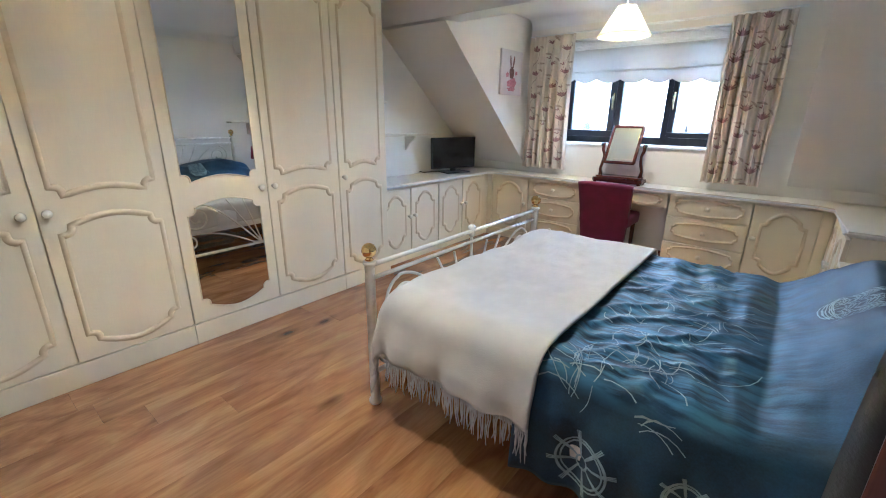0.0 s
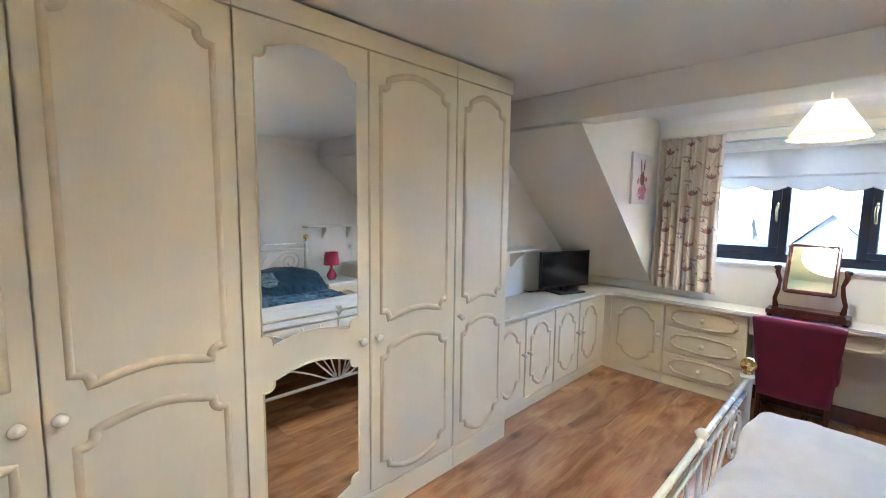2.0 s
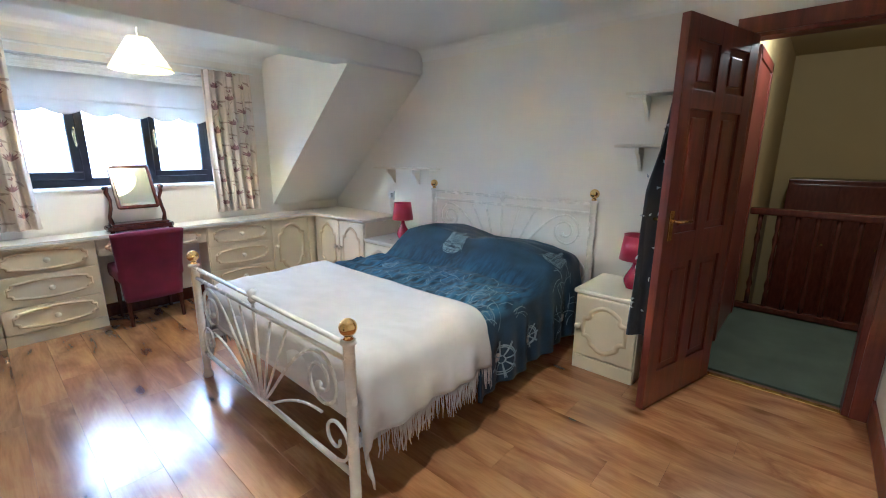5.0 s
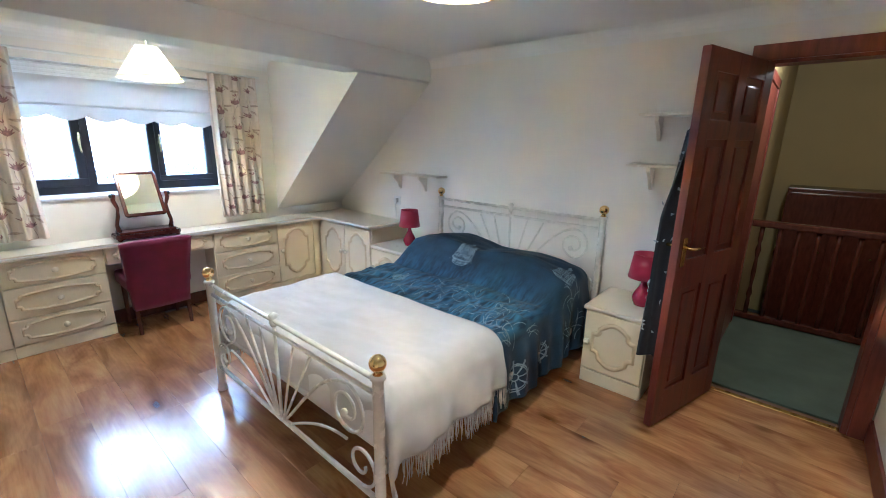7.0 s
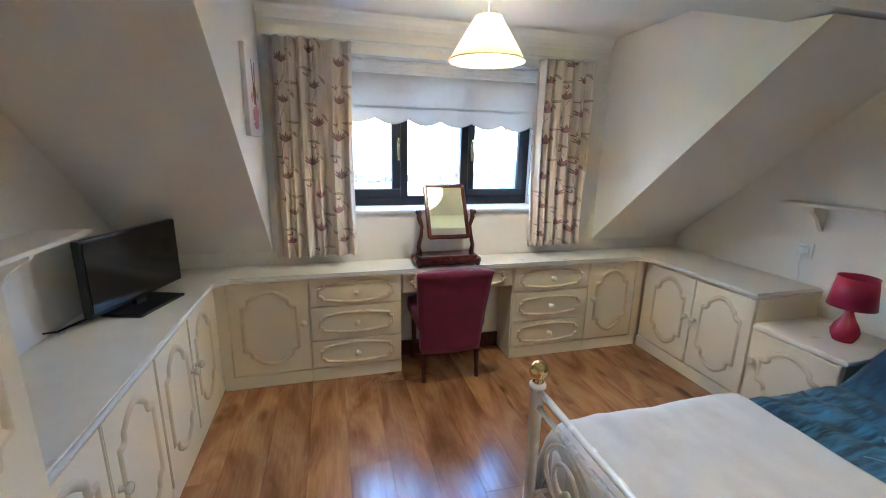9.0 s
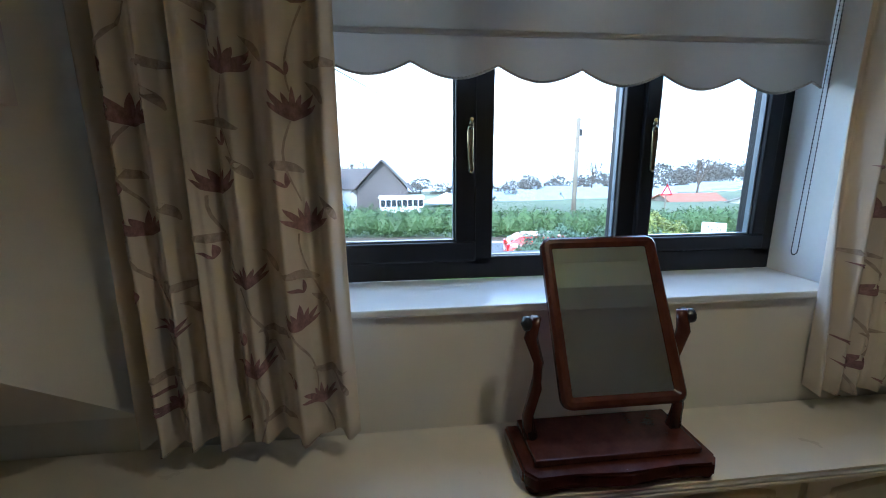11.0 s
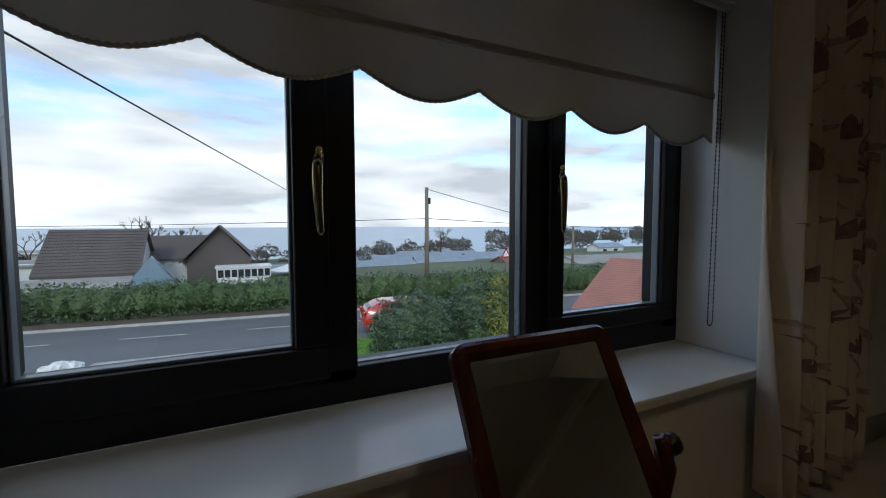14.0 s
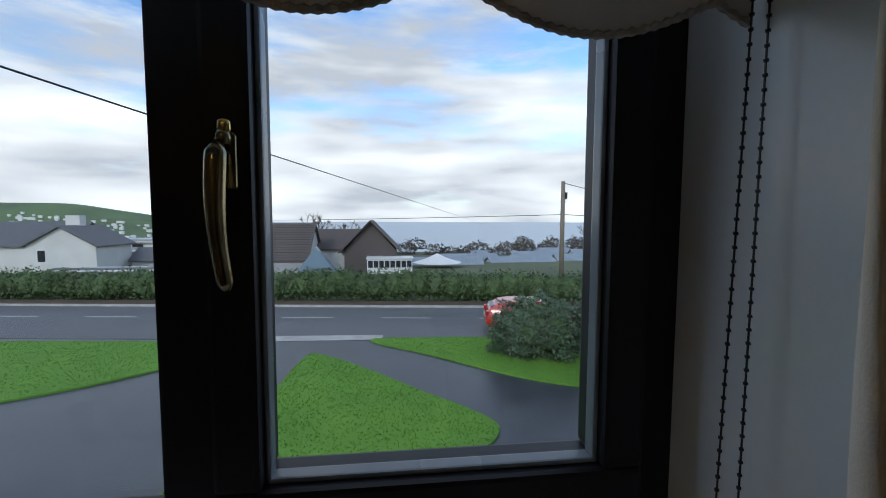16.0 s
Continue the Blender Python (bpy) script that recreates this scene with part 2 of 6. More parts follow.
HAREBR = mat("brown_watercolour", (0.24, 0.13, 0.12), 0.8, vary=0.4, scale=50)
GOWN = mat("black_patterned_cloth", (0.010, 0.011, 0.016), 0.85, vary=0.4, scale=12, fine=200, bump=0.2, sheen=0.2)
GOWNP = mat("pale_flower_print", (0.42, 0.44, 0.46), 0.85, vary=0.3, scale=30)
PLUM = mat("plum_flower_print", (0.36, 0.21, 0.21), 0.85, vary=0.45, scale=60, fine=300, bump=0.05)
TAUPE = mat("taupe_leaf_print", (0.50, 0.40, 0.33), 0.85, vary=0.35, scale=60, fine=300, bump=0.05)
CURTAIN = mat("cream_curtain_cloth", (0.74, 0.65, 0.55), 0.88, vary=0.07, scale=10, fine=500, bump=0.15)


def duvet_mat():
    """Slate-blue cotton with pale sketchy strokes that fade out below the top and towards the head."""
    m = mat("slate_blue_printed_cotton", (0.028, 0.068, 0.122), 0.5, vary=0.35, scale=5, fine=160, bump=0.2, second=(0.010, 0.019, 0.032), sheen=0.05, spec=0.25)
    n, l = m.node_tree.nodes, m.node_tree.links
    b = n["Principled BSDF"]
    old = b.inputs["Base Color"].links[0].from_socket
    co = n.new("ShaderNodeTexCoord")
    acc = None
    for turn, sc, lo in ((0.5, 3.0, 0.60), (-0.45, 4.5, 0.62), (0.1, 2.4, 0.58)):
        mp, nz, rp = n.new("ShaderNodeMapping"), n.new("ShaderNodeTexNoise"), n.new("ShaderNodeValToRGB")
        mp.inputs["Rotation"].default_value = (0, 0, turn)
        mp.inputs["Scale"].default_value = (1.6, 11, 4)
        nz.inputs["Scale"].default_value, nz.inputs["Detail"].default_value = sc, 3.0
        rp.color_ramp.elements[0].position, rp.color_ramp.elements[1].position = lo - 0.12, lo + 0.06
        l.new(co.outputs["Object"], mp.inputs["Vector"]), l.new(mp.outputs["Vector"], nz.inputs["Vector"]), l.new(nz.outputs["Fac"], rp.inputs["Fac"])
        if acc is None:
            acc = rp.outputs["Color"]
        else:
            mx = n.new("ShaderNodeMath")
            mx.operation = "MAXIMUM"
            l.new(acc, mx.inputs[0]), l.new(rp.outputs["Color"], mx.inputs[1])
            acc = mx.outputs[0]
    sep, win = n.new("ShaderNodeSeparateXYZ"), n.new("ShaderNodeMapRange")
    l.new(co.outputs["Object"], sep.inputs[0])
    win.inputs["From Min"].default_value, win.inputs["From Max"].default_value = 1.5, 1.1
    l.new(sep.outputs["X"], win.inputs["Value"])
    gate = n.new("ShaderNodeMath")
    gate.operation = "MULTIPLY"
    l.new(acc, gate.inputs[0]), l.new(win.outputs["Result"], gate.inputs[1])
    # no pale strokes low down: the hanging sides stay darker
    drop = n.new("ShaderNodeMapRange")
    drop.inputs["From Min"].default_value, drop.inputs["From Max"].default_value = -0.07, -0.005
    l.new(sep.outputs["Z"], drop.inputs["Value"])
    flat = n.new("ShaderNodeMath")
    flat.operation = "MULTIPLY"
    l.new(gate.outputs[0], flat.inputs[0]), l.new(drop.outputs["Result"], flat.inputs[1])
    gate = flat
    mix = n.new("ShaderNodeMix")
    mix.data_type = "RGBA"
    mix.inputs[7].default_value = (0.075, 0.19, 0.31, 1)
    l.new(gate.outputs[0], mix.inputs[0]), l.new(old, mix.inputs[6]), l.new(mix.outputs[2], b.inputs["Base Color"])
    return m


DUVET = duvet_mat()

# ---- mesh helpers ----


def part(name, bm, material, parent=None, label="", smooth=False):
    me = bpy.data.meshes.new(name)
    bmesh.ops.recalc_face_normals(bm, faces=bm.faces)
    if smooth:
        for fc in bm.faces:
            fc.smooth = True
    bm.to_mesh(me)
    bm.free()
    me.materials.append(material)
    ob = new(name, me)
    if parent is not None:
        ob.parent = parent
    if label:
        ob["label"] = label
    return ob


def raw(name, verts, faces, material, parent=None, smooth=False):
    me = bpy.data.meshes.new(name)
    me.from_pydata([tuple(v) for v in verts], [], [tuple(q) for q in faces])
    me.materials.append(material)
    if smooth:
        me.polygons.foreach_set("use_smooth", [True] * len(me.polygons))
    me.update()
    ob = new(name, me)
    if parent is not None:
        ob.parent = parent
    return ob


def thing(name, label, category, at=(0, 0, 0), turn=0.0, group="", kind=""):
    e = new(name)
    e.matrix_world = pose(*at, 0, 0, turn)
    return tagged(e, label, category, group, kind)


def box(x0, y0, z0, x1, y1, z1, bevel=0.0, bm=None):
    bm = bm or bmesh.new()
    r = bmesh.ops.create_cube(bm, size=1.0, matrix=Matrix.Translation(((x0 + x1) / 2, (y0 + y1) / 2, (z0 + z1) / 2)) @ Matrix.Diagonal((abs(x1 - x0), abs(y1 - y0), abs(z1 - z0), 1)))
    if bevel:
        edges = list({e for v in r["verts"] for e in v.link_edges})
        bmesh.ops.bevel(bm, geom=edges, offset=bevel, segments=2, affect="EDGES", profile=0.6)
    return bm


def lathe(profile, segs=20, at=(0, 0, 0), axis="z", bm=None):
    """Spin (radius, height) pairs about an axis."""
    bm = bm or bmesh.new()
    rings = []
    for r, h in profile:
        ring = []
        for i in range(segs):
            a = 2 * math.pi * i / segs
            c, s = max(r, 1e-4) * math.cos(a), max(r, 1e-4) * math.sin(a)
            p = {"z": (c, s, h), "x": (h, c, s), "y": (c, h, s)}[axis]
            ring.append(bm.verts.new((p[0] + at[0], p[1] + at[1], p[2] + at[2])))
        rings.append(ring)
    for a, b in zip(rings, rings[1:]):
        for i in range(segs):
            bm.faces.new((a[i], a[(i + 1) % segs], b[(i + 1) % segs], b[i]))
    for ring in (rings[0], rings[-1]):
        if len(set(v.co.to_tuple(6) for v in ring)) > 2:
            bm.faces.new(ring)
    return bm


def tube(points, r, segs=8, closed=False, bm=None):
    """A round bar along points; r may be one radius or one per point."""
    bm = bm or bmesh.new()
    pts = [Vector(p) for p in points]
    n = len(pts)
    up = Vector((0.13, 0.21, 0.97))
    rings = []
    for i, p in enumerate(pts):
        a, b = (pts[(i - 1) % n], pts[(i + 1) % n]) if closed else (pts[max(i - 1, 0)], pts[min(i + 1, n - 1)])
        d = (b - a).normalized()
        side = d.cross(up)
        if side.length < 0.1:
            side = d.cross(Vector((1, 0, 0)))
        side.normalize()
        top = side.cross(d)
        rad = r[i] if isinstance(r, (list, tuple)) else r
        rings.append([bm.verts.new(p + rad * (math.cos(t) * side + math.sin(t) * top)) for t in (2 * math.pi * k / segs for k in range(segs))])
    for i in range(n if closed else n - 1):
        a, b = rings[i], rings[(i + 1) % n]
        for k in range(segs):
            bm.faces.new((a[k], a[(k + 1) % segs], b[(k + 1) % segs], b[k]))
    if not closed:
        bm.faces.new(rings[0]), bm.faces.new(rings[-1])
    return bm


def prism(outline, depth, bm=None, plane="yz", at=0.0):
    """A flat plate: an outline in a plane, pushed to a depth along the third axis."""
    bm = bm or bmesh.new()

    def put(u, v, w):
        return {"yz": (w, u, v), "xz": (u, w, v), "xy": (u, v, w)}[plane]
    a = [bm.verts.new(put(u, v, at)) for u, v in outline]
    b = [bm.verts.new(put(u, v, at + depth)) for u, v in outline]
    bm.faces.new(a), bm.faces.new(list(reversed(b)))
    for i in range(len(a)):
        j = (i + 1) % len(a)
        bm.faces.new((a[i], a[j], b[j], b[i]))
    return bm


def ornate(w, h, notch=0.03, top=0.05, bottom=0.0, n=12):
    """Outline of a provincial panel: ledged and scooped corners, bowed head and foot, about the centre."""
    x, y = w / 2, h / 2
    k, e = notch, notch * 0.42
    pts = []

    def bow(x0, x1, yy, rise):
        for i in range(n + 1):
            t = i / n
            pts.append((x0 + (x1 - x0) * t, yy + rise * math.sin(math.pi * t)))

    def corner(sx, sy, yy, rising):
        """Side ledge, quarter scoop and upper ledge of one corner."""
        c = [(sx * x, yy - sy * (k + e)), (sx * (x - e), yy - sy * (k + e))]
        c += [(sx * (x - e - k * math.sin(radians(a))), yy - sy * (e + k * math.cos(radians(a)))) for a in (18, 36, 54, 72, 90)]
        pts.extend(c if rising else reversed(c))
    corner(-1, 1, y - top, True)
    bow(-x + k + e, x - k - e, y - top, top)
    corner(1, 1, y - top, False)
    corner(1, -1, -y + bottom, True)
    bow(x - k - e, -x + k + e, -y + bottom, -bottom)
    corner(-1, -1, -y + bottom, False)
    return pts


def ring_moulding(outline, width, depth, place, bm=None):
    """A half-round moulding laid along a closed outline; place(u, v, w) sets it in space."""
    bm = bm or bmesh.new()
    n = len(outline)
    prof = [(-0.5, 0.0), (-0.38, 0.5), (-0.15, 0.95), (0.12, 0.95), (0.34, 0.45), (0.5, 0.0)]
    rings = []
    for i in range(n):
        a, p, b = Vector(outline[i - 1]), Vector(outline[i]), Vector(outline[(i + 1) % n])
        d = ((p - a).normalized() + (b - p).normalized())
        d = d.normalized() if d.length > 1e-6 else (b - p).normalized()
        nn = Vector((d.y, -d.x))
        rings.append([bm.verts.new(place(p.x + nn.x * s * width, p.y + nn.y * s * width, q * depth)) for s, q in prof])
    for i in range(n):
        a, b = rings[i], rings[(i + 1) % n]
        for k in range(len(prof) - 1):
            bm.faces.new((a[k], a[k + 1], b[k + 1], b[k]))
    return bm


def knob_part(parent, u, v, place):
    """A turned knob that stands out of a front."""
    bm = bmesh.new()
    prof = [(0.011, 0.0), (0.009, 0.010), (0.009, 0.016), (0.017, 0.022), (0.020, 0.030), (0.016, 0.037), (0.0, 0.040)]
    rings = []
    for r, h in prof:
        rings.append([bm.verts.new(place(u + max(r, 1e-4) * math.cos(a), v + max(r, 1e-4) * math.sin(a), h)) for a in (2 * math.pi * i / 12 for i in range(12))])
    for a, b in zip(rings, rings[1:]):
        for i in range(12):
            bm.faces.new((a[i], a[(i + 1) % 12], b[(i + 1) % 12], b[i]))
    return part("knob", bm, KNOB, parent, "cream ceramic knob", True)


def front(parent, name, u0, v0, u1, v1, face, panels, knob=None, mirror=False, thick=0.018):
    """A door or drawer front. face(u, v, w) maps width, height and outward depth to space. panels: (u0, v0, u1, v1, top, bottom)."""
    bm = bmesh.new()
    g = 0.003
    a = [Vector(face(u, v, w)) for w in (0, thick) for u, v in ((u0 + g, v0 + g), (u1 - g, v0 + g), (u1 - g, v1 - g), (u0 + g, v1 - g))]
    vs = [bm.verts.new(p) for p in a]
    for q in ((0, 1, 2, 3), (4, 5, 6, 7), (0, 1, 5, 4), (1, 2, 6, 5), (2, 3, 7, 6), (3, 0, 4, 7)):
        bm.faces.new([vs[i] for i in q])
    bmesh.ops.bevel(bm, geom=list(bm.edges), offset=0.003, segments=2, affect="EDGES")
    d = part(name, bm, CREAM, parent)
    for pu0, pv0, pu1, pv1, top, bottom in panels:
        cu, cv = (pu0 + pu1) / 2, (pv0 + pv1) / 2
        small = pv1 - pv0 < 0.25
        o = ornate(pu1 - pu0, pv1 - pv0, 0.017 if small else 0.03, top, bottom)

        def put(u, v, w):
            return face(cu + u, cv + v, thick + w - 0.0015)
        if mirror:
            part("moulding", ring_moulding(o, 0.010, 0.010, put), CREAM, d, "slim cream edge round the mirror")
        else:
            part("moulding", ring_moulding(o, 0.022 if small else 0.034, 0.011, put), MOULD, d, "antiqued raised moulding", True)
        if mirror:
            bm = bmesh.new()
            vv = [bm.verts.new(put(u, v, 0.005)) for u, v in o]
            bm.faces.new(vv)
            part("mirror", bm, MIRROR, d, "clear mirror glass with shaped edge")
    if knob:
        knob_part(d, knob[0], knob[1], lambda u, v, w: face(u, v, thick + w))
    return d


# ---- structure ----
X0, X1, Y0, Y1, H = -2.50, 1.40, -0.10, 4.60, 2.26
DL, DR = -1.755, 0.59      # dormer cheeks
BY, BZ = 3.155, 2.06       # front and underside of the beam
SL = 0.86                  # fall of the roof slope
WX0, WX1, WZ0, WZ1 = -1.45, 0.11, 1.055, 2.04


def struct(name, bm, material, label, category):
    return tagged(part(name, bm, material), label, category, kind="structure")


bm = box(X0 - 0.12, Y0 - 0.12, -0.12, X1 + 0.10, Y1 + 0.28, -0.012)
floor = struct("floor", bm, GAP, "oak-effect laminate plank floor of the bedroom", "floor")
bm = box(X0 - 0.12, Y0 - 0.12, 0, X0, Y1 + 0.28, H)
struct("wall_west", bm, WALL, "plain cream painted wall behind the fitted wardrobes", "wall")
bm = box(X0, Y0 - 0.12, 0, X1 + 0.1, Y0, H)
struct("wall_south", bm, WALL, "plain cream painted wall beside the doorway", "wall")
# east wall with the doorway
DY0, DY1, DZ = -0.02, 0.69, 2.0
bm = box(X1, DY1, 0, X1 + 0.10, Y1 + 0.28, H)
box(X1, Y0, 0, X1 + 0.10, DY0, H, bm=bm)
box(X1, DY0, DZ, X1 + 0.10, DY1, H, bm=bm)
struct("wall_east", bm, WALL, "plain cream painted wall behind the bed with a doorway", "wall")
# window wall with the opening
bm = box(X0, Y1, 0, X1, Y1 + 0.28, WZ0)
box(X0, Y1, WZ1, X1, Y1 + 0.28, H, bm=bm)
box(X0, Y1, WZ0, WX0, Y1 + 0.28, WZ1, bm=bm)
box(WX1, Y1, WZ0, X1, Y1 + 0.28, WZ1, bm=bm)
struct("wall_north", bm, WALL, "cream painted dormer wall round the window", "wall")
bm = box(X0 - 0.12, Y0 - 0.12, H, X1 + 0.1, Y1 + 0.28, H + 0.12)
struct("ceiling", bm, CEIL, "white painted bedroom ceiling with soft swirls", "ceiling")
bm = box(X0, BY, BZ, X1, BY + 0.22, H - 0.001, 0.006)
struct("ceiling_beam", bm, CEIL, "white boxed-in beam across the dormer opening", "beam")
for nm, xa, xb in (("slope_west", X0, DL), ("slope_east", DR, X1)):
    ye = Y1 - 0.001
    bm = prism([(BY + 0.02, BZ - 0.0172), (ye, BZ - SL * (ye - BY)), (ye, H - 0.002), (BY + 0.221, H - 0.002), (BY + 0.221, BZ + 0.0)], (xb - xa) - 0.002, plane="yz", at=xa + 0.001)
    struct(nm, bm, WALL, "sloping cream attic ceiling beside the dormer", "ceiling")
# coving
for nm, x0, y0, x1, y1, dx, dy in (("coving", X1, Y0, X1, BY, -1, 0), ("coving", -1.9, Y0, X1, Y0, 0, 1), ("coving", DL, Y1, DR, Y1, 0, -1)):
    bm = bmesh.new()
    rows = []
    for k in range(6):
        a = radians(90 * k / 5)
        o, dz = 0.09 * (1 - math.cos(a)) + 0.004, 0.09 * (1 - math.sin(a)) + 0.004
        rows.append([bm.verts.new((px + dx * o, py + dy * o, H - dz)) for px, py in ((x0, y0), (x1, y1))])
    for a, b in zip(rows, rows[1:]):
        bm.faces.new((a[0], a[1], b[1], b[0]))
    struct(nm, bm, CEIL, "curved white plaster coving under the ceiling", "coving")
# skirting
bm = box(X0 + 0.6, Y0, 0, X1 - 0.001, Y0 + 0.016, 0.13, 0.004)
struct("baseboard", bm, MAHOG, "dark red stained wooden skirting board", "skirting board")
bm = box(X1 - 0.016, 0.77, 0, X1, 3.0, 0.12, 0.004)
struct("baseboard", bm, REVEAL, "cream painted skirting board behind the bed", "skirting board")

# ---- window ----
win = thing("window_1", "three-light window with black-brown frame overlooking the road", "window", (0, 0, 0), kind="structure")
FY0, FY1 = 4.825, 4.895
bm = box(WX0, FY0, WZ0 + 0.02, WX1, FY1, WZ0 + 0.088, 0.004)
box(WX0, FY0, WZ1 - 0.06, WX1, FY1, WZ1, 0.004, bm)
box(WX0, FY0, WZ0 + 0.06, WX0 + 0.075, FY1, WZ1 - 0.05, 0.004, bm)
box(WX1 - 0.065, FY0, WZ0 + 0.06, WX1, FY1, WZ1 - 0.05, 0.004, bm)
M1, M2 = -0.872, -0.403
for mx in (M1, M2):
    box(mx - 0.036, FY0, WZ0 + 0.06, mx + 0.036, FY1, WZ1 - 0.05, 0.004, bm)
part("window_frame", bm, BLACKFRAME, win)


def sash(x0, x1, z0, z1, w, y0, y1, opening, name):
    bm = bmesh.new()
    for q in ((x0, z0, x1, z0 + w), (x0, z1 - w, x1, z1), (x0, z0 + w, x0 + w, z1 - w), (x1 - w, z0 + w, x1, z1 - w)):
        box(q[0], y0, q[1], q[2], y1, q[3], 0.006 if opening else 0.003, bm)
    s = part(name, bm, BLACKFRAME, win)
    i = w
    bm = bmesh.new()
    for q in ((x0 + i, z0 + i, x1 - i, z0 + i + 0.006), (x0 + i, z1 - i - 0.006, x1 - i, z1 - i), (x0 + i, z0 + i, x0 + i + 0.006, z1 - i), (x1 - i - 0.006, z0 + i, x1 - i, z1 - i)):
        box(q[0], y0 + 0.014, q[1], q[2], y0 + 0.034, q[3], 0.003, bm)
    part("glazing_bead", bm, BEAD, s, "grey-blue glazing bead")
    g = part("pane", box(x0 + i, y0 + 0.034, z0 + i, x1 - i, y0 + 0.040, z1 - i), GLASS, s)
    g.visible_shadow = False
    return s


s1 = sash(WX0 + 0.062, M1 - 0.018, WZ0 + 0.078, WZ1 - 0.05, 0.061, FY0 - 0.018, FY0 + 0.05, True, "opening_sash")
s2 = sash(M1 + 0.030, M2 - 0.030, WZ0 + 0.080, WZ1 - 0.056, 0.004, FY0 + 0.006, FY0 + 0.05, False, "fixed_light")
s3 = sash(M2 + 0.018, WX1 - 0.048, WZ0 + 0.090, WZ1 - 0.05, 0.046, FY0 - 0.018, FY0 + 0.05, True, "opening_sash")
for hx, s in ((-0.911, s1), (-0.363, s3)):
    hz, hy = 1.518, FY0 - 0.018
    bm = box(hx - 0.002, hy - 0.008, hz - 0.030, hx + 0.013, hy, hz + 0.022, 0.003)
    h = part("window_handle", bm, CHROME, s, "tarnished brass espagnolette handle")
    n_ = 14
    pts, rad = [], []
    for k in range(n_ + 1):
        t = k / n_
        pts.append((hx - 0.003 * math.sin(math.pi * t) + 0.004 * t, hy - 0.011 - 0.010 * math.sin(math.pi * (0.15 + 0.75 * t)), hz + 0.012 - 0.135 * t))
        rad.append(0.0098 * (1 - 0.22 * t + 0.05 * math.sin(2 * math.pi * t)) if 0 < k < n_ else 0.005)
    part("lever", tube(pts, rad, 12), CHROME, h, "dark bronze curved lever", True)
    part("neck", lathe([(0.0075, 0.0), (0.0070, 0.008), (0.0055, 0.014)], 14, (hx + 0.003, hy - 0.009, hz + 0.010)), CHROME, h, smooth=True)
    part("lock_button", lathe([(0.0055, 0.0), (0.0062, 0.002), (0.0062, 0.009), (0.0045, 0.012), (0.0, 0.0125)], 14, (hx + 0.004, hy - 0.009, hz + 0.021)), BRASS, h, "brass lock button", True)
    part("screw_cap", lathe([(0.0045, 0), (0.0045, -0.002), (0.0, -0.003)], 12, (hx - 0.001, hy - 0.0245, hz + 0.000), "y"), BLACKPL, h, smooth=True)
part("window_sill", box(WX0 - 0.0, Y1 - 0.022, WZ0 - 0.001, WX1 + 0.0, FY0 + 0.004, WZ0 + 0.021, 0.006), REVEAL, win, "white gloss painted sill board")
bm = box(WX0 - 0.001, Y1 - 0.001, WZ0 + 0.022, WX0 + 0.004, FY0, WZ1)
box(WX1 - 0.004, Y1 - 0.001, WZ0 + 0.022, WX1 + 0.001, FY0, WZ1, bm=bm)
box(WX0 + 0.004, Y1 - 0.001, WZ1 - 0.004, WX1 - 0.004, FY0, WZ1 + 0.001, bm=bm)
part("reveal_lining", bm, REVEAL, win, "white reveal")

# ---- door and doorway ----
frame_d = thing("doorway_frame", "dark red mahogany-stained door frame and architrave", "door frame", kind="structure")
for nm, b in (("jamb", (X1 - 0.012, DY1 - 0.035, 0, X1 + 0.115, DY1 + 0.0, DZ)), ("jamb", (X1 - 0.012, DY0, 0, X1 + 0.115, DY0 + 0.035, DZ)), ("head", (X1 - 0.012, DY0, DZ - 0.03, X1 + 0.115, DY1, DZ + 0.004)),
              ("architrave", (X1 - 0.022, DY1 - 0.012, 0, X1 - 0.0005, DY1 + 0.055, DZ + 0.065)), ("architrave", (X1 - 0.022, DY0 - 0.07, 0, X1 - 0.0005, DY0 + 0.006, DZ + 0.065)), ("architrave", (X1 - 0.0225, DY0 - 0.07, DZ - 0.012, X1 - 0.0005, DY1 + 0.055, DZ + 0.07)),
              ("threshold", (X1 - 0.01, DY0 + 0.035, 0.0, X1 + 0.03, DY1 - 0.035, 0.008))):
    part(nm, box(*b, 0.004), BRASS if nm == "threshold" else MAHOG, frame_d)
ang = math.degrees(math.atan2(0.838 - 0.652, 0.708 - 1.378))
door = thing("door_1", "open mahogany-stained six-panel door with brass lever handle", "door", (1.378, 0.652, 0.008), ang, kind="structure")
DW, DT, DH = 0.695, 0.04, 1.965
bm = bmesh.new()
st = 0.095
rows_z = [(0.0, 0.20), (0.80, 0.96), (1.56, 1.65), (DH - 0.10, DH)]
for a, b in ((0, st), (DW / 2 - 0.045, DW / 2 + 0.045), (DW - st, DW)):
    box(a, -DT / 2, 0, b, DT / 2, DH, 0.003, bm)
for z0, z1 in rows_z:
    box(st - 0.002, -DT / 2 + 0.0005, z0, DW - st + 0.002, DT / 2 - 0.0005, z1, 0.002, bm)
part("door_leaf", bm, MAHOG, door)
for z0, z1 in zip([r[1] for r in rows_z], [r[0] for r in rows_z[1:]]):
    for a, b in ((st, DW / 2 - 0.045), (DW / 2 + 0.045, DW - st)):
        bm = box(a - 0.002, -0.008, z0 - 0.002, b + 0.002, 0.008, z1 + 0.002)
        box(a + 0.035, -0.015, z0 + 0.035, b - 0.035, 0.015, z1 - 0.035, 0.008, bm)
        part("door_panel", bm, MAHOG, door)
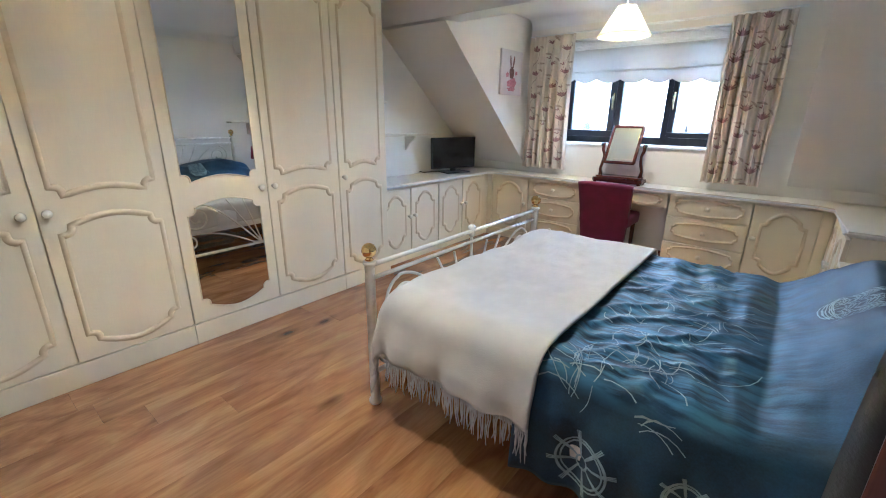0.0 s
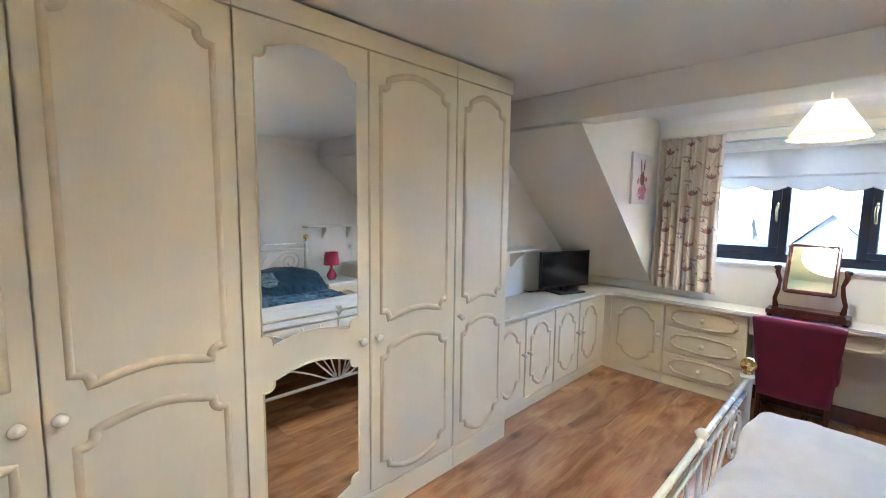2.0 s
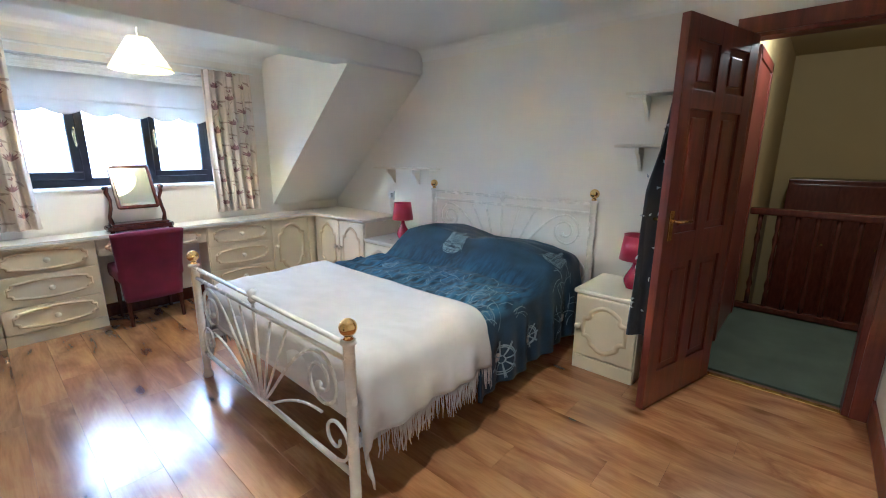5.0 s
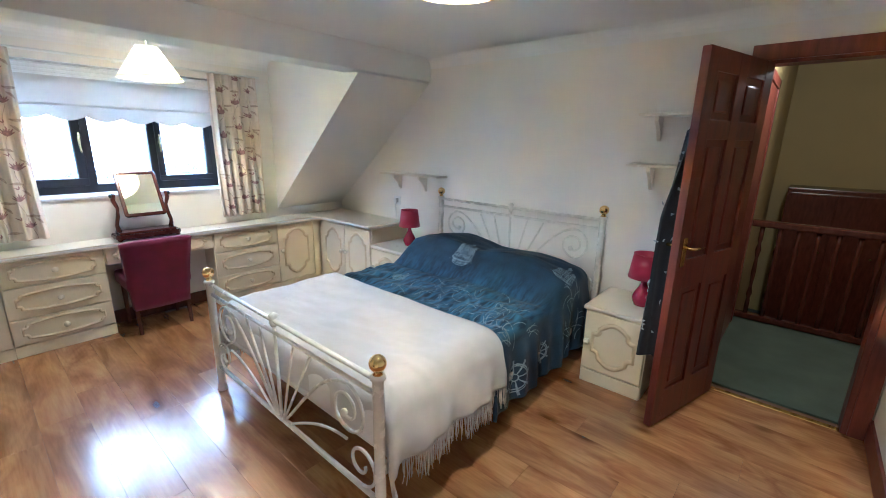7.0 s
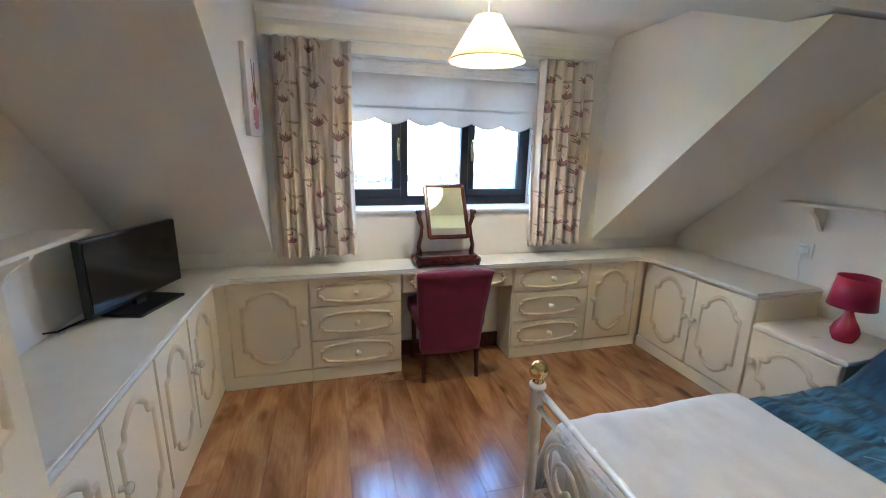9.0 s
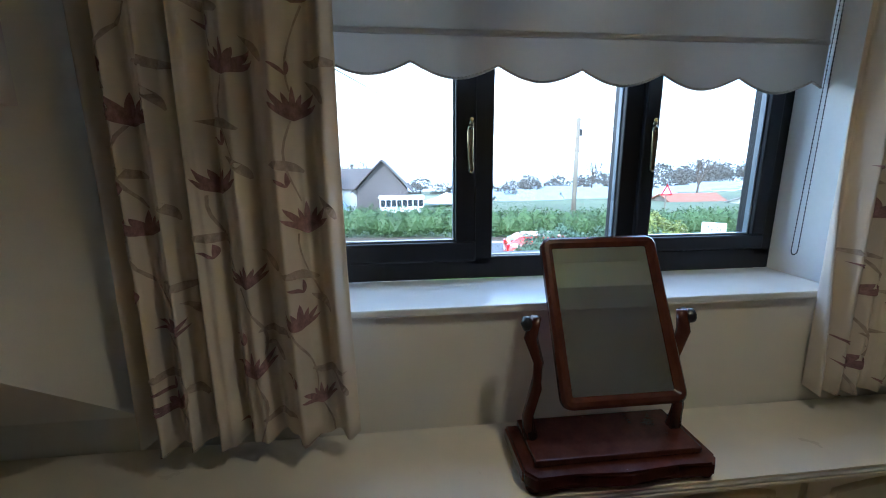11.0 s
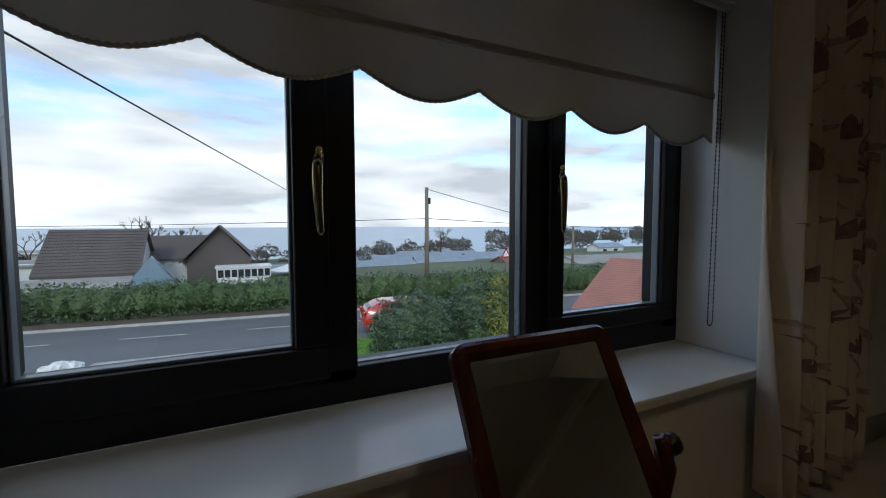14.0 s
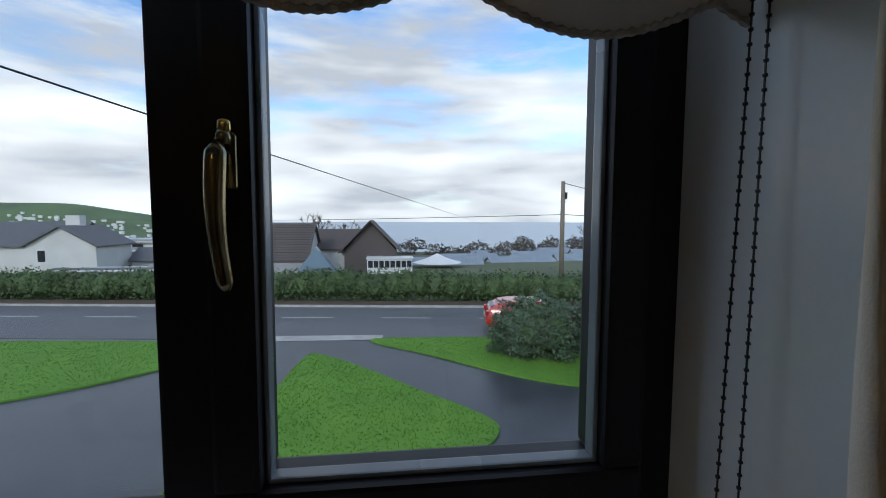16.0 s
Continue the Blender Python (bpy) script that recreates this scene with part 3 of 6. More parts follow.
for sgn in (-1, 1):
    bm = box(DW - 0.066, sgn * (DT / 2 + 0.003) - 0.003, 0.93, DW - 0.030, sgn * (DT / 2 + 0.003) + 0.003, 1.08, 0.002)
    hd = part("door_handle", bm, BRASS, door, "brass backplate")
    part("lever", tube([(DW - 0.048, sgn * DT / 2, 1.03), (DW - 0.048, sgn * (DT / 2 + 0.045), 1.03), (DW - 0.07, sgn * (DT / 2 + 0.05), 1.03), (DW - 0.15, sgn * (DT / 2 + 0.048), 1.025)], 0.008, 10), BRASS, hd, smooth=True)

# dressing gown on the back of the door
gown = thing("dressing_gown", "black dressing gown with pale flower print hanging on the door", "dressing gown", (1.378, 0.652, 0.008), ang)
verts, faces = [], []
NA, NB = 22, 26
for j in range(NB + 1):
    v = j / NB
    z = 1.62 - 1.22 * v
    wd = 0.05 + 0.13 * min(1, v * 3) + 0.03 * v
    for i in range(NA):
        a = 2 * math.pi * i / NA
        fold = 1 + 0.16 * math.sin(5 * a + 3 * v) + 0.08 * math.sin(9 * a)
        verts.append((0.50 + wd * math.cos(a) * fold, -0.085 + 0.055 * math.sin(a) * fold * (0.6 + 0.4 * v), z - 0.04 * abs(math.cos(a)) * (1 - v)))
for j in range(NB):
    for i in range(NA):
        faces.append((j * NA + i, j * NA + (i + 1) % NA, (j + 1) * NA + (i + 1) % NA, (j + 1) * NA + i))
faces.append(tuple(range(NA)))
raw("cloth", verts, faces, GOWN, gown, True)
random.seed(3)
bm = bmesh.new()
for k in range(70):
    v = random.uniform(0.1, 0.97)
    a = random.uniform(math.pi, 2 * math.pi) if k % 3 else random.uniform(-0.9, 0.9)
    wd = 0.05 + 0.13 * min(1, v * 3) + 0.03 * v
    fold = 1 + 0.16 * math.sin(5 * a + 3 * v) + 0.08 * math.sin(9 * a)
    c = Vector((0.50 + wd * math.cos(a) * fold * 1.02, -0.085 + 0.055 * math.sin(a) * fold * (0.6 + 0.4 * v) * 1.06, 1.62 - 1.22 * v))
    d = Vector((-wd * math.sin(a), 0.055 * math.cos(a), 0)).normalized()
    s = random.uniform(0.008, 0.02)
    t = random.uniform(0, 3.1)
    e1 = (d * math.cos(t) + Vector((0, 0, 1)) * math.sin(t)) * s
    e2 = (-d * math.sin(t) + Vector((0, 0, 1)) * math.cos(t)) * s * 0.4
    bm.faces.new([bm.verts.new(c + o) for o in (-e1, e2, e1, -e2)])
tagged(part("flower_print", bm, GOWNP, gown), kind="stuff")
part("hook", tube([(0.50, -0.02, 1.66), (0.50, -0.07, 1.64), (0.50, -0.075, 1.67)], 0.006), BRASS, gown)

# ---- landing beyond the doorway ----
HX = X1 + 0.10
struct("landing_floor", box(HX, -1.6, -0.1, 3.05, 0.80, 0.002), CARPET, "worn green carpet on the landing", "carpet")
struct("wall_landing_north", box(HX, 0.72, -2.6, 6.0, 0.84, 2.5), HALLWALL, "ochre landing wall, seen or added as light blocker", "wall")
struct("wall_landing_east", box(5.2, -1.6, -2.6, 5.32, 0.72, 2.5), HALLWALL, "ochre painted wall across the stairwell", "wall")
struct("wall_landing_south", box(HX, -1.72, -2.6, 5.32, -1.6, 2.5), HALLWALL, "ochre landing wall, seen or added as light blocker", "wall")
struct("landing_ceiling", box(HX, -1.72, 2.5, 6.0, 0.84, 2.6), HALLWALL, "dim landing ceiling", "ceiling")
struct("stairwell_floor", box(3.05, -1.6, -2.6, 5.2, 0.72, -2.5), CARPET, "stairwell floor below", "floor")
# next three are unseen, added to stop sky light leaking into the landing
struct("wall_landing_west", box(X1, -1.72, -2.6, HX, Y0 - 0.121, 2.5), HALLWALL, "ochre landing wall, seen or added as light blocker", "wall")
struct("wall_landing_head", box(X1, Y0 - 0.12, H + 0.121, HX, 0.84, 2.5), HALLWALL, "unseen ochre wall over the doorway, added to block daylight", "wall")
struct("wall_under_landing", box(2.95, -1.6, -2.6, 3.049, 0.719, -0.101), HALLWALL, "unseen ochre wall under the landing, added to block daylight", "wall")
for nm, x in (("landing_door_frame", 1.98),):
    fr = thing(nm, "dark red door frame on the landing wall", "door frame", kind="structure")
    part("jamb", box(x, 0.69, 0, x + 0.07, 0.719, 2.05, 0.004), MAHOG, fr)
    part("jamb", box(x + 0.78, 0.69, 0, x + 0.85, 0.719, 2.05, 0.004), MAHOG, fr)
    part("head", box(x, 0.69, 1.98, x + 0.85, 0.718, 2.05, 0.004), MAHOG, fr)
    part("door_leaf", box(x + 0.07, 0.700, 0.01, x + 0.78, 0.718, 1.98), MAHOG, fr)
bal = thing("stair_balustrade", "dark mahogany turned-spindle stair balustrade", "balustrade")
part("handrail", box(2.93, -1.55, 0.86, 3.0, 0.70, 0.92, 0.015), DARKWOOD, bal)
part("base_rail", box(2.93, -1.55, 0.01, 3.0, 0.70, 0.06, 0.006), DARKWOOD, bal)
SP = [(0.018, 0.0), (0.018, 0.12), (0.012, 0.14), (0.022, 0.19), (0.011, 0.26), (0.019, 0.40), (0.012, 0.52), (0.022, 0.60), (0.012, 0.66), (0.018, 0.69), (0.018, 0.81)]
for k in range(17):
    o = part("baluster", lathe(SP, 10, (2.965, 0.62 - 0.125 * k, 0.055)), DARKWOOD, bal, smooth=True)
cab = thing("hall_cabinet", "dark mahogany cabinet beyond the stairwell", "cabinet", (4.85, 0.0, -0.6))
struct("stair_landing", box(4.5, -1.6, -0.75, 5.2, 0.72, -0.6), CARPET, "half landing across the stairwell", "floor")
part("body", box(-0.2, -0.75, 0, 0.3, 0.55, 1.7, 0.01), DARKWOOD, cab)
for y0, y1 in ((-0.73, -0.31), (-0.30, 0.11), (0.12, 0.53)):
    dd = part("cabinet_door", box(-0.222, y0, 0.05, -0.2, y1, 1.65, 0.006), DARKWOOD, cab)
    part("handle", lathe([(0.012, 0), (0.016, 0.02), (0.0, 0.03)], 10, (-0.25, y0 + 0.05, 1.0), "x"), BRASS, dd)

# ---- fitted wardrobes ----
WF = -1.958  # carcass front; doors stand 18 mm proud


def wf(u, v, w):
    return (WF + w, u, v)


WTOP = H - 0.02
units = [("fitted_wardrobe", "cream fitted wardrobe with two arched-panel doors", [(0.04, 0.565, "r", False), (0.565, 1.10, "l", False)]),
         ("mirrored_wardrobe", "cream fitted wardrobe with shaped mirror door and panelled door", [(1.10, 1.648, "r", True), (1.648, 2.20, "l", False)]),
         ("narrow_wardrobe", "narrow cream fitted wardrobe with single arched-panel door", [(2.20, 2.665, "l", False)])]
for nm, lab, doors in units:
    a, b = doors[0][0], doors[-1][1]
    if b > 2.6:
        b = 2.685
    w = thing(nm, lab, "wardrobe", (0, 0, 0), group="fitted wardrobes")
    part("body", box(X0 + 0.002, a + 0.001, 0.0, WF - 0.001, b - 0.001, WTOP, 0.002), CREAM, w)
    part("plinth", box(WF - 0.0005, a + 0.001, 0, WF + 0.020, b - 0.001, 0.123, 0.003), CREAM, w)
    part("cornice", box(WF - 0.0005, a + 0.001, 2.155, WF + 0.016, b - 0.001, WTOP, 0.003), CREAM, w)
    for y0, y1, side, mir in doors:
        k = y1 - 0.05 if side == "r" else y0 + 0.035
        front(w, "door", y0, 0.125, y1, 2.15, wf, [(y0 + 0.065, 0.985, y1 - 0.065, 2.09, 0.043, -0.03), (y0 + 0.065, 0.175, y1 - 0.065, 0.85, 0.035, 0.05)], (k, 0.885), mir)
w = thing("wardrobe_filler", "cream filler panel beside the wardrobes", "panel", (0, 0, 0), group="fitted wardrobes")
part("panel", box(X0 + 0.002, Y0 + 0.001, 0, WF + 0.016, 0.039, WTOP, 0.002), CREAM, w)

# ---- low cupboards and worktop ----
CZ = 0.70


def unit(name, label, x0, y0, x1, y1, h=CZ):
    t = thing(name, label, "cabinet", group="fitted low units")
    part("body", box(x0, y0, 0, x1, y1, h, 0.002), CREAM, t)
    return t


LF = -2.078


def lf(u, v, w):
    return (LF + w, u, v)


for y0, y1, y2 in ((2.69, 3.075, 3.475), (3.475, 3.87, 4.26)):
    t = unit("low_cupboard", "cream low fitted cupboard with two arched-panel doors", X0 + 0.002, y0 + 0.001, LF - 0.001, y2 - 0.001)
    part("plinth", box(LF - 0.0005, y0 + 0.001, 0, LF + 0.012, y2 - 0.001, 0.085, 0.002), CREAM, t)
    for a, b, k in ((y0, y1, y1 - 0.035), (y1, y2, y1 + 0.035)):
        front(t, "door", a + 0.004, 0.09, b - 0.004, CZ - 0.012, lf, [(a + 0.07, 0.16, b - 0.07, CZ - 0.07, 0.05, 0.05)], (k, 0.43))
BF = 4.368
t = unit("corner_post", "plain cream filler post in the corner of the units", X0 + 0.002, 4.2605, LF + 0.013, Y1 - 0.002)


def bf(u, v, w):
    return (u, BF - w, v)


t = unit("corner_cupboard", "cream corner cupboard with one arched-panel door", LF + 0.02, BF + 0.001, -1.541, Y1 - 0.002)
part("plinth", box(LF + 0.02, BF - 0.012, 0, -1.541, BF + 0.0005, 0.085, 0.002), CREAM, t)
part("filler", box(LF + 0.014, BF - 0.018, 0.087, -2.0, BF + 0.0005, CZ - 0.003, 0.002), CREAM, t)
front(t, "door", -1.998, 0.09, -1.545, CZ - 0.012, bf, [(-1.925, 0.16, -1.615, CZ - 0.07, 0.055, 0.055)], (-1.575, 0.42))
for x0, x1 in ((-1.54, -0.962), (-0.175, 0.428)):
    t = unit("drawer_unit", "cream fitted unit with three ornate drawers", x0 + 0.001, BF + 0.001, x1 - 0.001, Y1 - 0.002)
    part("plinth", box(x0 + 0.001, BF - 0.012, 0, x1 - 0.001, BF + 0.0005, 0.085, 0.002), CREAM, t)
    for z0, z1 in ((0.09, 0.278), (0.284, 0.506), (0.512, CZ - 0.008)):
        zm = (z0 + z1) / 2
        front(t, "drawer", x0 + 0.004, z0, x1 - 0.004, z1, bf, [(x0 + 0.06, zm - 0.068, x1 - 0.06, zm + 0.068, 0.02, 0.02)], ((x0 + x1) / 2, zm))
t = unit("corner_cupboard", "cream corner cupboard with one arched-panel door", 0.429, BF + 0.001, X1 - 0.003, Y1 - 0.002)
part("plinth", box(0.429, BF - 0.012, 0, 0.90, BF + 0.0005, 0.085, 0.002), CREAM, t)
part("filler", box(0.84, BF - 0.018, 0.087, 0.90, BF + 0.0005, CZ - 0.003, 0.002), CREAM, t)
front(t, "door", 0.432, 0.09, 0.838, CZ - 0.012, bf, [(0.50, 0.16, 0.77, CZ - 0.07, 0.055, 0.055)], (0.465, 0.42))
t = unit("dressing_table_drawer", "shallow cream drawer over the knee space", -0.958, BF + 0.02, -0.178, Y1 - 0.10, CZ)
for o in t.children:
    bpy.data.objects.remove(o)
part("body", box(-0.959, BF + 0.001, 0.575, -0.178, Y1 - 0.03, CZ - 0.001), CREAM, t)
front(t, "drawer", -0.955, 0.562, -0.180, CZ - 0.010, bf, [(-0.90, 0.585, -0.62, 0.675, 0.015, 0.015), (-0.52, 0.585, -0.235, 0.675, 0.015, 0.015)], (-0.568, 0.63))
struct("knee_space_baseboard", box(-0.961, Y1 - 0.02, 0, -0.176, Y1 - 0.002, 0.11, 0.004), DARKWOOD, "dark skirting in the knee space", "skirting board")
RF = 0.924


def rf(u, v, w):
    return (RF - w, u, v)


t = unit("side_cupboard", "cream side cupboard with two arched-panel doors", RF + 0.001, 3.47, X1 - 0.003, BF - 0.02)
part("plinth", box(RF - 0.012, 3.47, 0, RF + 0.0005, BF - 0.02, 0.085, 0.002), CREAM, t)
for a, b, k in ((3.475, 3.88, 3.845), (3.88, 4.285, 3.915)):
    front(t, "door", a, 0.09, b, CZ - 0.012, rf, [(a + 0.07, 0.16, b - 0.07, CZ - 0.07, 0.055, 0.055)], (k, 0.42))
t = unit("bedside_cabinet", "low cream bedside cabinet with ornate door beside the bed", RF + 0.001, 3.02, X1 - 0.003, 3.466, 0.53)
part("plinth", box(RF - 0.012, 3.02, 0, RF + 0.0005, 3.466, 0.085, 0.002), CREAM, t)
front(t, "door", 3.025, 0.09, 3.462, 0.525, rf, [(3.10, 0.17, 3.39, 0.46, 0.045, 0.04)], (3.425, 0.35))
part("top", box(RF - 0.022, 3.005, 0.531, X1 - 0.003, 3.468, 0.56, 0.008), WORKTOP, t, "cream laminate top")

# worktop: one U-shaped board with rounded nose
top = thing("worktop", "continuous cream laminate worktop along three walls", "worktop")
o = [(X0 + 0.002, 2.69), (LF + 0.03, 2.69), (LF + 0.03, 4.26), (LF + 0.11, BF - 0.03), (0.80, BF - 0.03), (RF - 0.03, 4.26), (RF - 0.03, 3.466), (X1 - 0.003, 3.466), (X1 - 0.003, Y1 - 0.002), (X0 + 0.002, Y1 - 0.002)]
bm = prism(o, 0.03, plane="xy", at=0.7015)
bmesh.ops.bevel(bm, geom=[e for e in bm.edges if abs(e.verts[0].co.z - e.verts[1].co.z) < 1e-4], offset=0.010, segments=3, affect="EDGES")
part("board", bm, WORKTOP, top)
# whiter strip along the nose: the edge's highlight put in as colour
nose = [(LF + 0.031, 2.70), (LF + 0.031, 4.26), (LF + 0.11, BF - 0.031), (0.80, BF - 0.031), (RF - 0.031, 4.26), (RF - 0.031, 3.47)]
part("edge_trim", tube([(x, y, 0.7165) for x, y in nose], 0.0095, 8), REVEAL, top, "pale strip standing in for the highlight on the rounded front edge", True)

# ---- shelves ----


def shelf(name, label, wall, y0, y1, z, depth, brackets, sgn):
    """A wall shelf on shaped brackets."""
    t = thing(name, label, "shelf")
    xs = sorted((wall, wall - sgn * depth))
    part("board", box(xs[0], y0, z, xs[1], y1, z + 0.018, 0.005), WORKTOP, t)
    for by in brackets:
        o = [(wall, z - 0.001), (wall - sgn * depth * 0.75, z - 0.001), (wall - sgn * depth * 0.72, z - 0.03), (wall - sgn * depth * 0.55, z - 0.05), (wall - sgn * depth * 0.35, z - 0.08), (wall - sgn * depth * 0.12, z - 0.135), (wall, z - 0.15)]
        part("bracket", prism(o, 0.022, plane="xz", at=by), WORKTOP, t)
    return t


shelf("wall_shelf", "cream shelf on two shaped brackets above the bedside", X1 - 0.001, 2.93, 3.72, 1.205, 0.15, (3.19, 3.545), 1)
shelf("wall_shelf", "cream upper shelf on shaped bracket beside the door", X1 - 0.001, 0.80, 1.26, 1.71, 0.15, (1.15,), 1)
shelf("wall_shelf", "cream lower shelf on shaped bracket beside the door", X1 - 0.001, 0.80, 1.30, 1.40, 0.15, (1.16,), 1)
shelf("wall_shelf", "cream shelf on shaped bracket above the television", X0 + 0.001, 2.70, 3.74, 1.13, 0.19, (3.45,), -1)
shelf("wall_shelf", "short cream shelf at the wardrobe end", X0 + 0.001, 2.70, 3.05, 1.42, 0.19, (), -1)
shelf("wall_shelf", "short cream shelf at the wardrobe end", X0 + 0.001, 2.70, 3.0, 1.68, 0.19, (), -1)

# ---- bedside cabinet by the door ----
t = thing("bedside_cabinet", "cream bedside cabinet with ornate front beside the bed", "bedside cabinet")
part("body", box(0.938, 0.945, 0, X1 - 0.003, 1.33, 0.505, 0.003), CREAM, t)
part("top", box(0.92, 0.93, 0.5055, X1 - 0.003, 1.345, 0.532, 0.009), WORKTOP, t, "cream laminate top with rounded nose")


def nf(u, v, w):
    return (0.938 - w, u, v)


front(t, "door", 0.95, 0.10, 1.325, 0.50, nf, [(1.01, 0.15, 1.265, 0.44, 0.045, 0.045)], (1.295, 0.30))
part("plinth", box(0.926, 0.95, 0.0, 0.9385, 1.325, 0.09, 0.003), CREAM, t)


def table_lamp(at):
    t = thing("table_lamp", "small table lamp with red glazed base and red satin shade", "table lamp", at, group="bedside lamps")
    part("base", lathe([(0.0, 0), (0.045, 0.0), (0.047, 0.008), (0.058, 0.03), (0.061, 0.055), (0.050, 0.085), (0.030, 0.12), (0.018, 0.15), (0.014, 0.185), (0.016, 0.19), (0.016, 0.20)], 24), REDLAMP, t, "red glazed gourd base", True)
    bm = lathe([(0.100, 0.185), (0.080, 0.34)], 32)
    for fc in [fc for fc in bm.faces if len(fc.verts) > 4]:
        bm.faces.remove(fc)
    s = part("shade", bm, REDSHADE, t, "red satin drum shade", True)
    so = s.modifiers.new("thick", "SOLIDIFY")
    so.thickness = 0.003
    bm = tube([(0.08 * math.cos(a), 0.08 * math.sin(a), 0.34) for a in (2 * math.pi * i / 32 for i in range(32))], 0.003, 6, True)
    part("shade_rim", bm, REDSHADE, t)
    part("stem", lathe([(0.008, 0.2), (0.008, 0.25), (0.02, 0.252), (0.02, 0.30), (0.0, 0.305)], 12), WHITEPL, t, smooth=True)
    return t


lamp = table_lamp((1.17, 1.07, 0.533))
copy_thing(lamp, pose(1.16, 3.19, 0.561))

# ---- bed ----
bed = thing("bed", "white metal bed frame with brass ball finials and scrollwork", "bed")
FX, HX2, NY, FARY = -0.73, 1.33, 1.43, 2.94


def post(x, y, h, r):
    p = part("post", lathe([(r * 1.15, 0.0), (r * 1.35, 0.006), (r * 1.35, 0.02), (r, 0.035), (r, h - 0.02), (r * 1.3, h - 0.015), (r * 1.3, h - 0.003), (r * 0.7, h)], 16, (x, y, 0)), BEDWHITE, bed, smooth=True)
    part("finial", lathe([(0.012, h - 0.002), (0.020, h + 0.004), (0.012, h + 0.014), (0.014, h + 0.018)] + [(0.033 * math.sin(radians(a)), h + 0.046 - 0.033 * math.cos(radians(a))) for a in range(25, 181, 15)], 18, (x, y, 0)), BRASS, p, "polished brass ball finial", True)


for y in (NY, FARY):
    post(FX, y, 0.722, 0.022)
    post(HX2, y, 1.045, 0.022)


def spiral(cx, cz, r0, r1, a0, turns, x, n=40):
    return [(x, cx + (r0 + (r1 - r0) * i / n) * math.cos(a0 + turns * 2 * math.pi * i / n), cz + (r0 + (r1 - r0) * i / n) * math.sin(a0 + turns * 2 * math.pi * i / n)) for i in range(n + 1)]


def endwork(x, top, gap, low, scroll):
    mid = (NY + FARY) / 2
    part("rail", tube([(x, NY, top), (x, FARY, top)], 0.0115, 10), BEDWHITE, bed, smooth=True)
    part("rail", tube([(x, NY, top - gap), (x, FARY, top - gap)], 0.010, 10), BEDWHITE, bed, smooth=True)
    part("rail", tube([(x, NY, low), (x, FARY, low)], 0.012, 10), BEDWHITE, bed, smooth=True)
    part("centre_bar", tube([(x, mid, low), (x, mid, top + 0.02)], 0.009, 8), BEDWHITE, bed, smooth=True)
    part("centre_knob", lathe([(0.012, -0.03), (0.022, -0.01), (0.014, 0.005), (0.024, 0.025), (0.012, 0.038), (0.0, 0.042)], 14, (x, mid, top)), BEDWHITE, bed, smooth=True)
    for s in (-1, 1):
        far = mid + s * 0.70
        base = top - gap
        # large bow from the centre foot, curling in at the corner
        pts = []
        for i in range(24):
            t = i / 23
            pts.append((x, mid + s * (0.02 + 0.55 * t ** 0.8), low + (base - low - 0.03) * math.sin(t * math.pi / 2) ** 0.9))
        cy, cz = mid + s * 0.555, base - 0.03 - 0.12
        for i in range(1, 40):
            a = math.pi / 2 - i / 39 * 1.6 * 2 * math.pi
            r = 0.12 * (1 - 0.72 * i / 39)
            pts.append((x, cy + s * r * math.cos(a), cz + r * math.sin(a)))
        part("scroll", tube(pts, 0.0075, 7), BEDWHITE, bed, smooth=True)
        part("scroll_tip", lathe([(0, -0.02), (0.013, -0.013), (0.018, 0), (0.013, 0.013), (0, 0.02)], 10, (x, pts[-1][1], pts[-1][2])), BEDWHITE, bed, smooth=True)
        # straight rays
        for k in (0.16, 0.30):
            part("ray", tube([(x, mid + s * 0.02, low), (x, mid + s * k * 0.6, (low + base) / 2 + 0.02), (x, mid + s * k, base - 0.02)], 0.0065, 7), BEDWHITE, bed, smooth=True)
        # low heart scroll by the post
        pts = [(x, mid + s * 0.02, low + 0.01)] + [(x, mid + s * (0.1 + 0.45 * i / 12), low + 0.02 + 0.16 * math.sin(i / 12 * math.pi / 2)) for i in range(13)]
        part("scroll", tube(pts, 0.0065, 7), BEDWHITE, bed, smooth=True)
        part("scroll", tube(spiral(far - s * 0.06, low + 0.11, 0.10, 0.025, -math.pi / 2, s * 1.25, x), 0.0075, 7), BEDWHITE, bed, smooth=True)


endwork(FX, 0.700, 0.062, 0.165, True)
endwork(HX2, 1.02, 0.065, 0.42, True)
for y in (NY + 0.03, FARY - 0.03):
    part("side_rail", box(FX, y - 0.012, 0.25, HX2, y + 0.012, 0.30, 0.004), BEDWHITE, bed)
for k in range(7):
    part("slat", box(FX + 0.15 + k * 0.28, NY + 0.03, 0.30, FX + 0.23 + k * 0.28, FARY - 0.03, 0.318), DARKWOOD, bed)
MID = (NY + FARY) / 2
bm = box(-0.69, NY + 0.03, 0.32, 1.28, FARY - 0.03, 0.53, 0.05)
tagged(part("mattress", bm, SHEET, None, smooth=True), "thick white mattress on the metal bed frame", "mattress")
random.seed(5)
for py, nm in ((1.84, 0), (2.55, 1)):
    bm = bmesh.new()
    bmesh.ops.create_icosphere(bm, subdivisions=4, radius=1)
    for v in bm.verts:
        c = v.co
        c.x, c.y = math.copysign(abs(c.x) ** 0.55, c.x), math.copysign(abs(c.y) ** 0.55, c.y)
        c.x, c.y, c.z = 1.03 + c.x * 0.20, py + c.y * 0.33, 0.612 + c.z * 0.065
    tagged(part("pillow", bm, SHEET, None, smooth=True), "white pillow under the blue duvet", "pillow", "pillows")


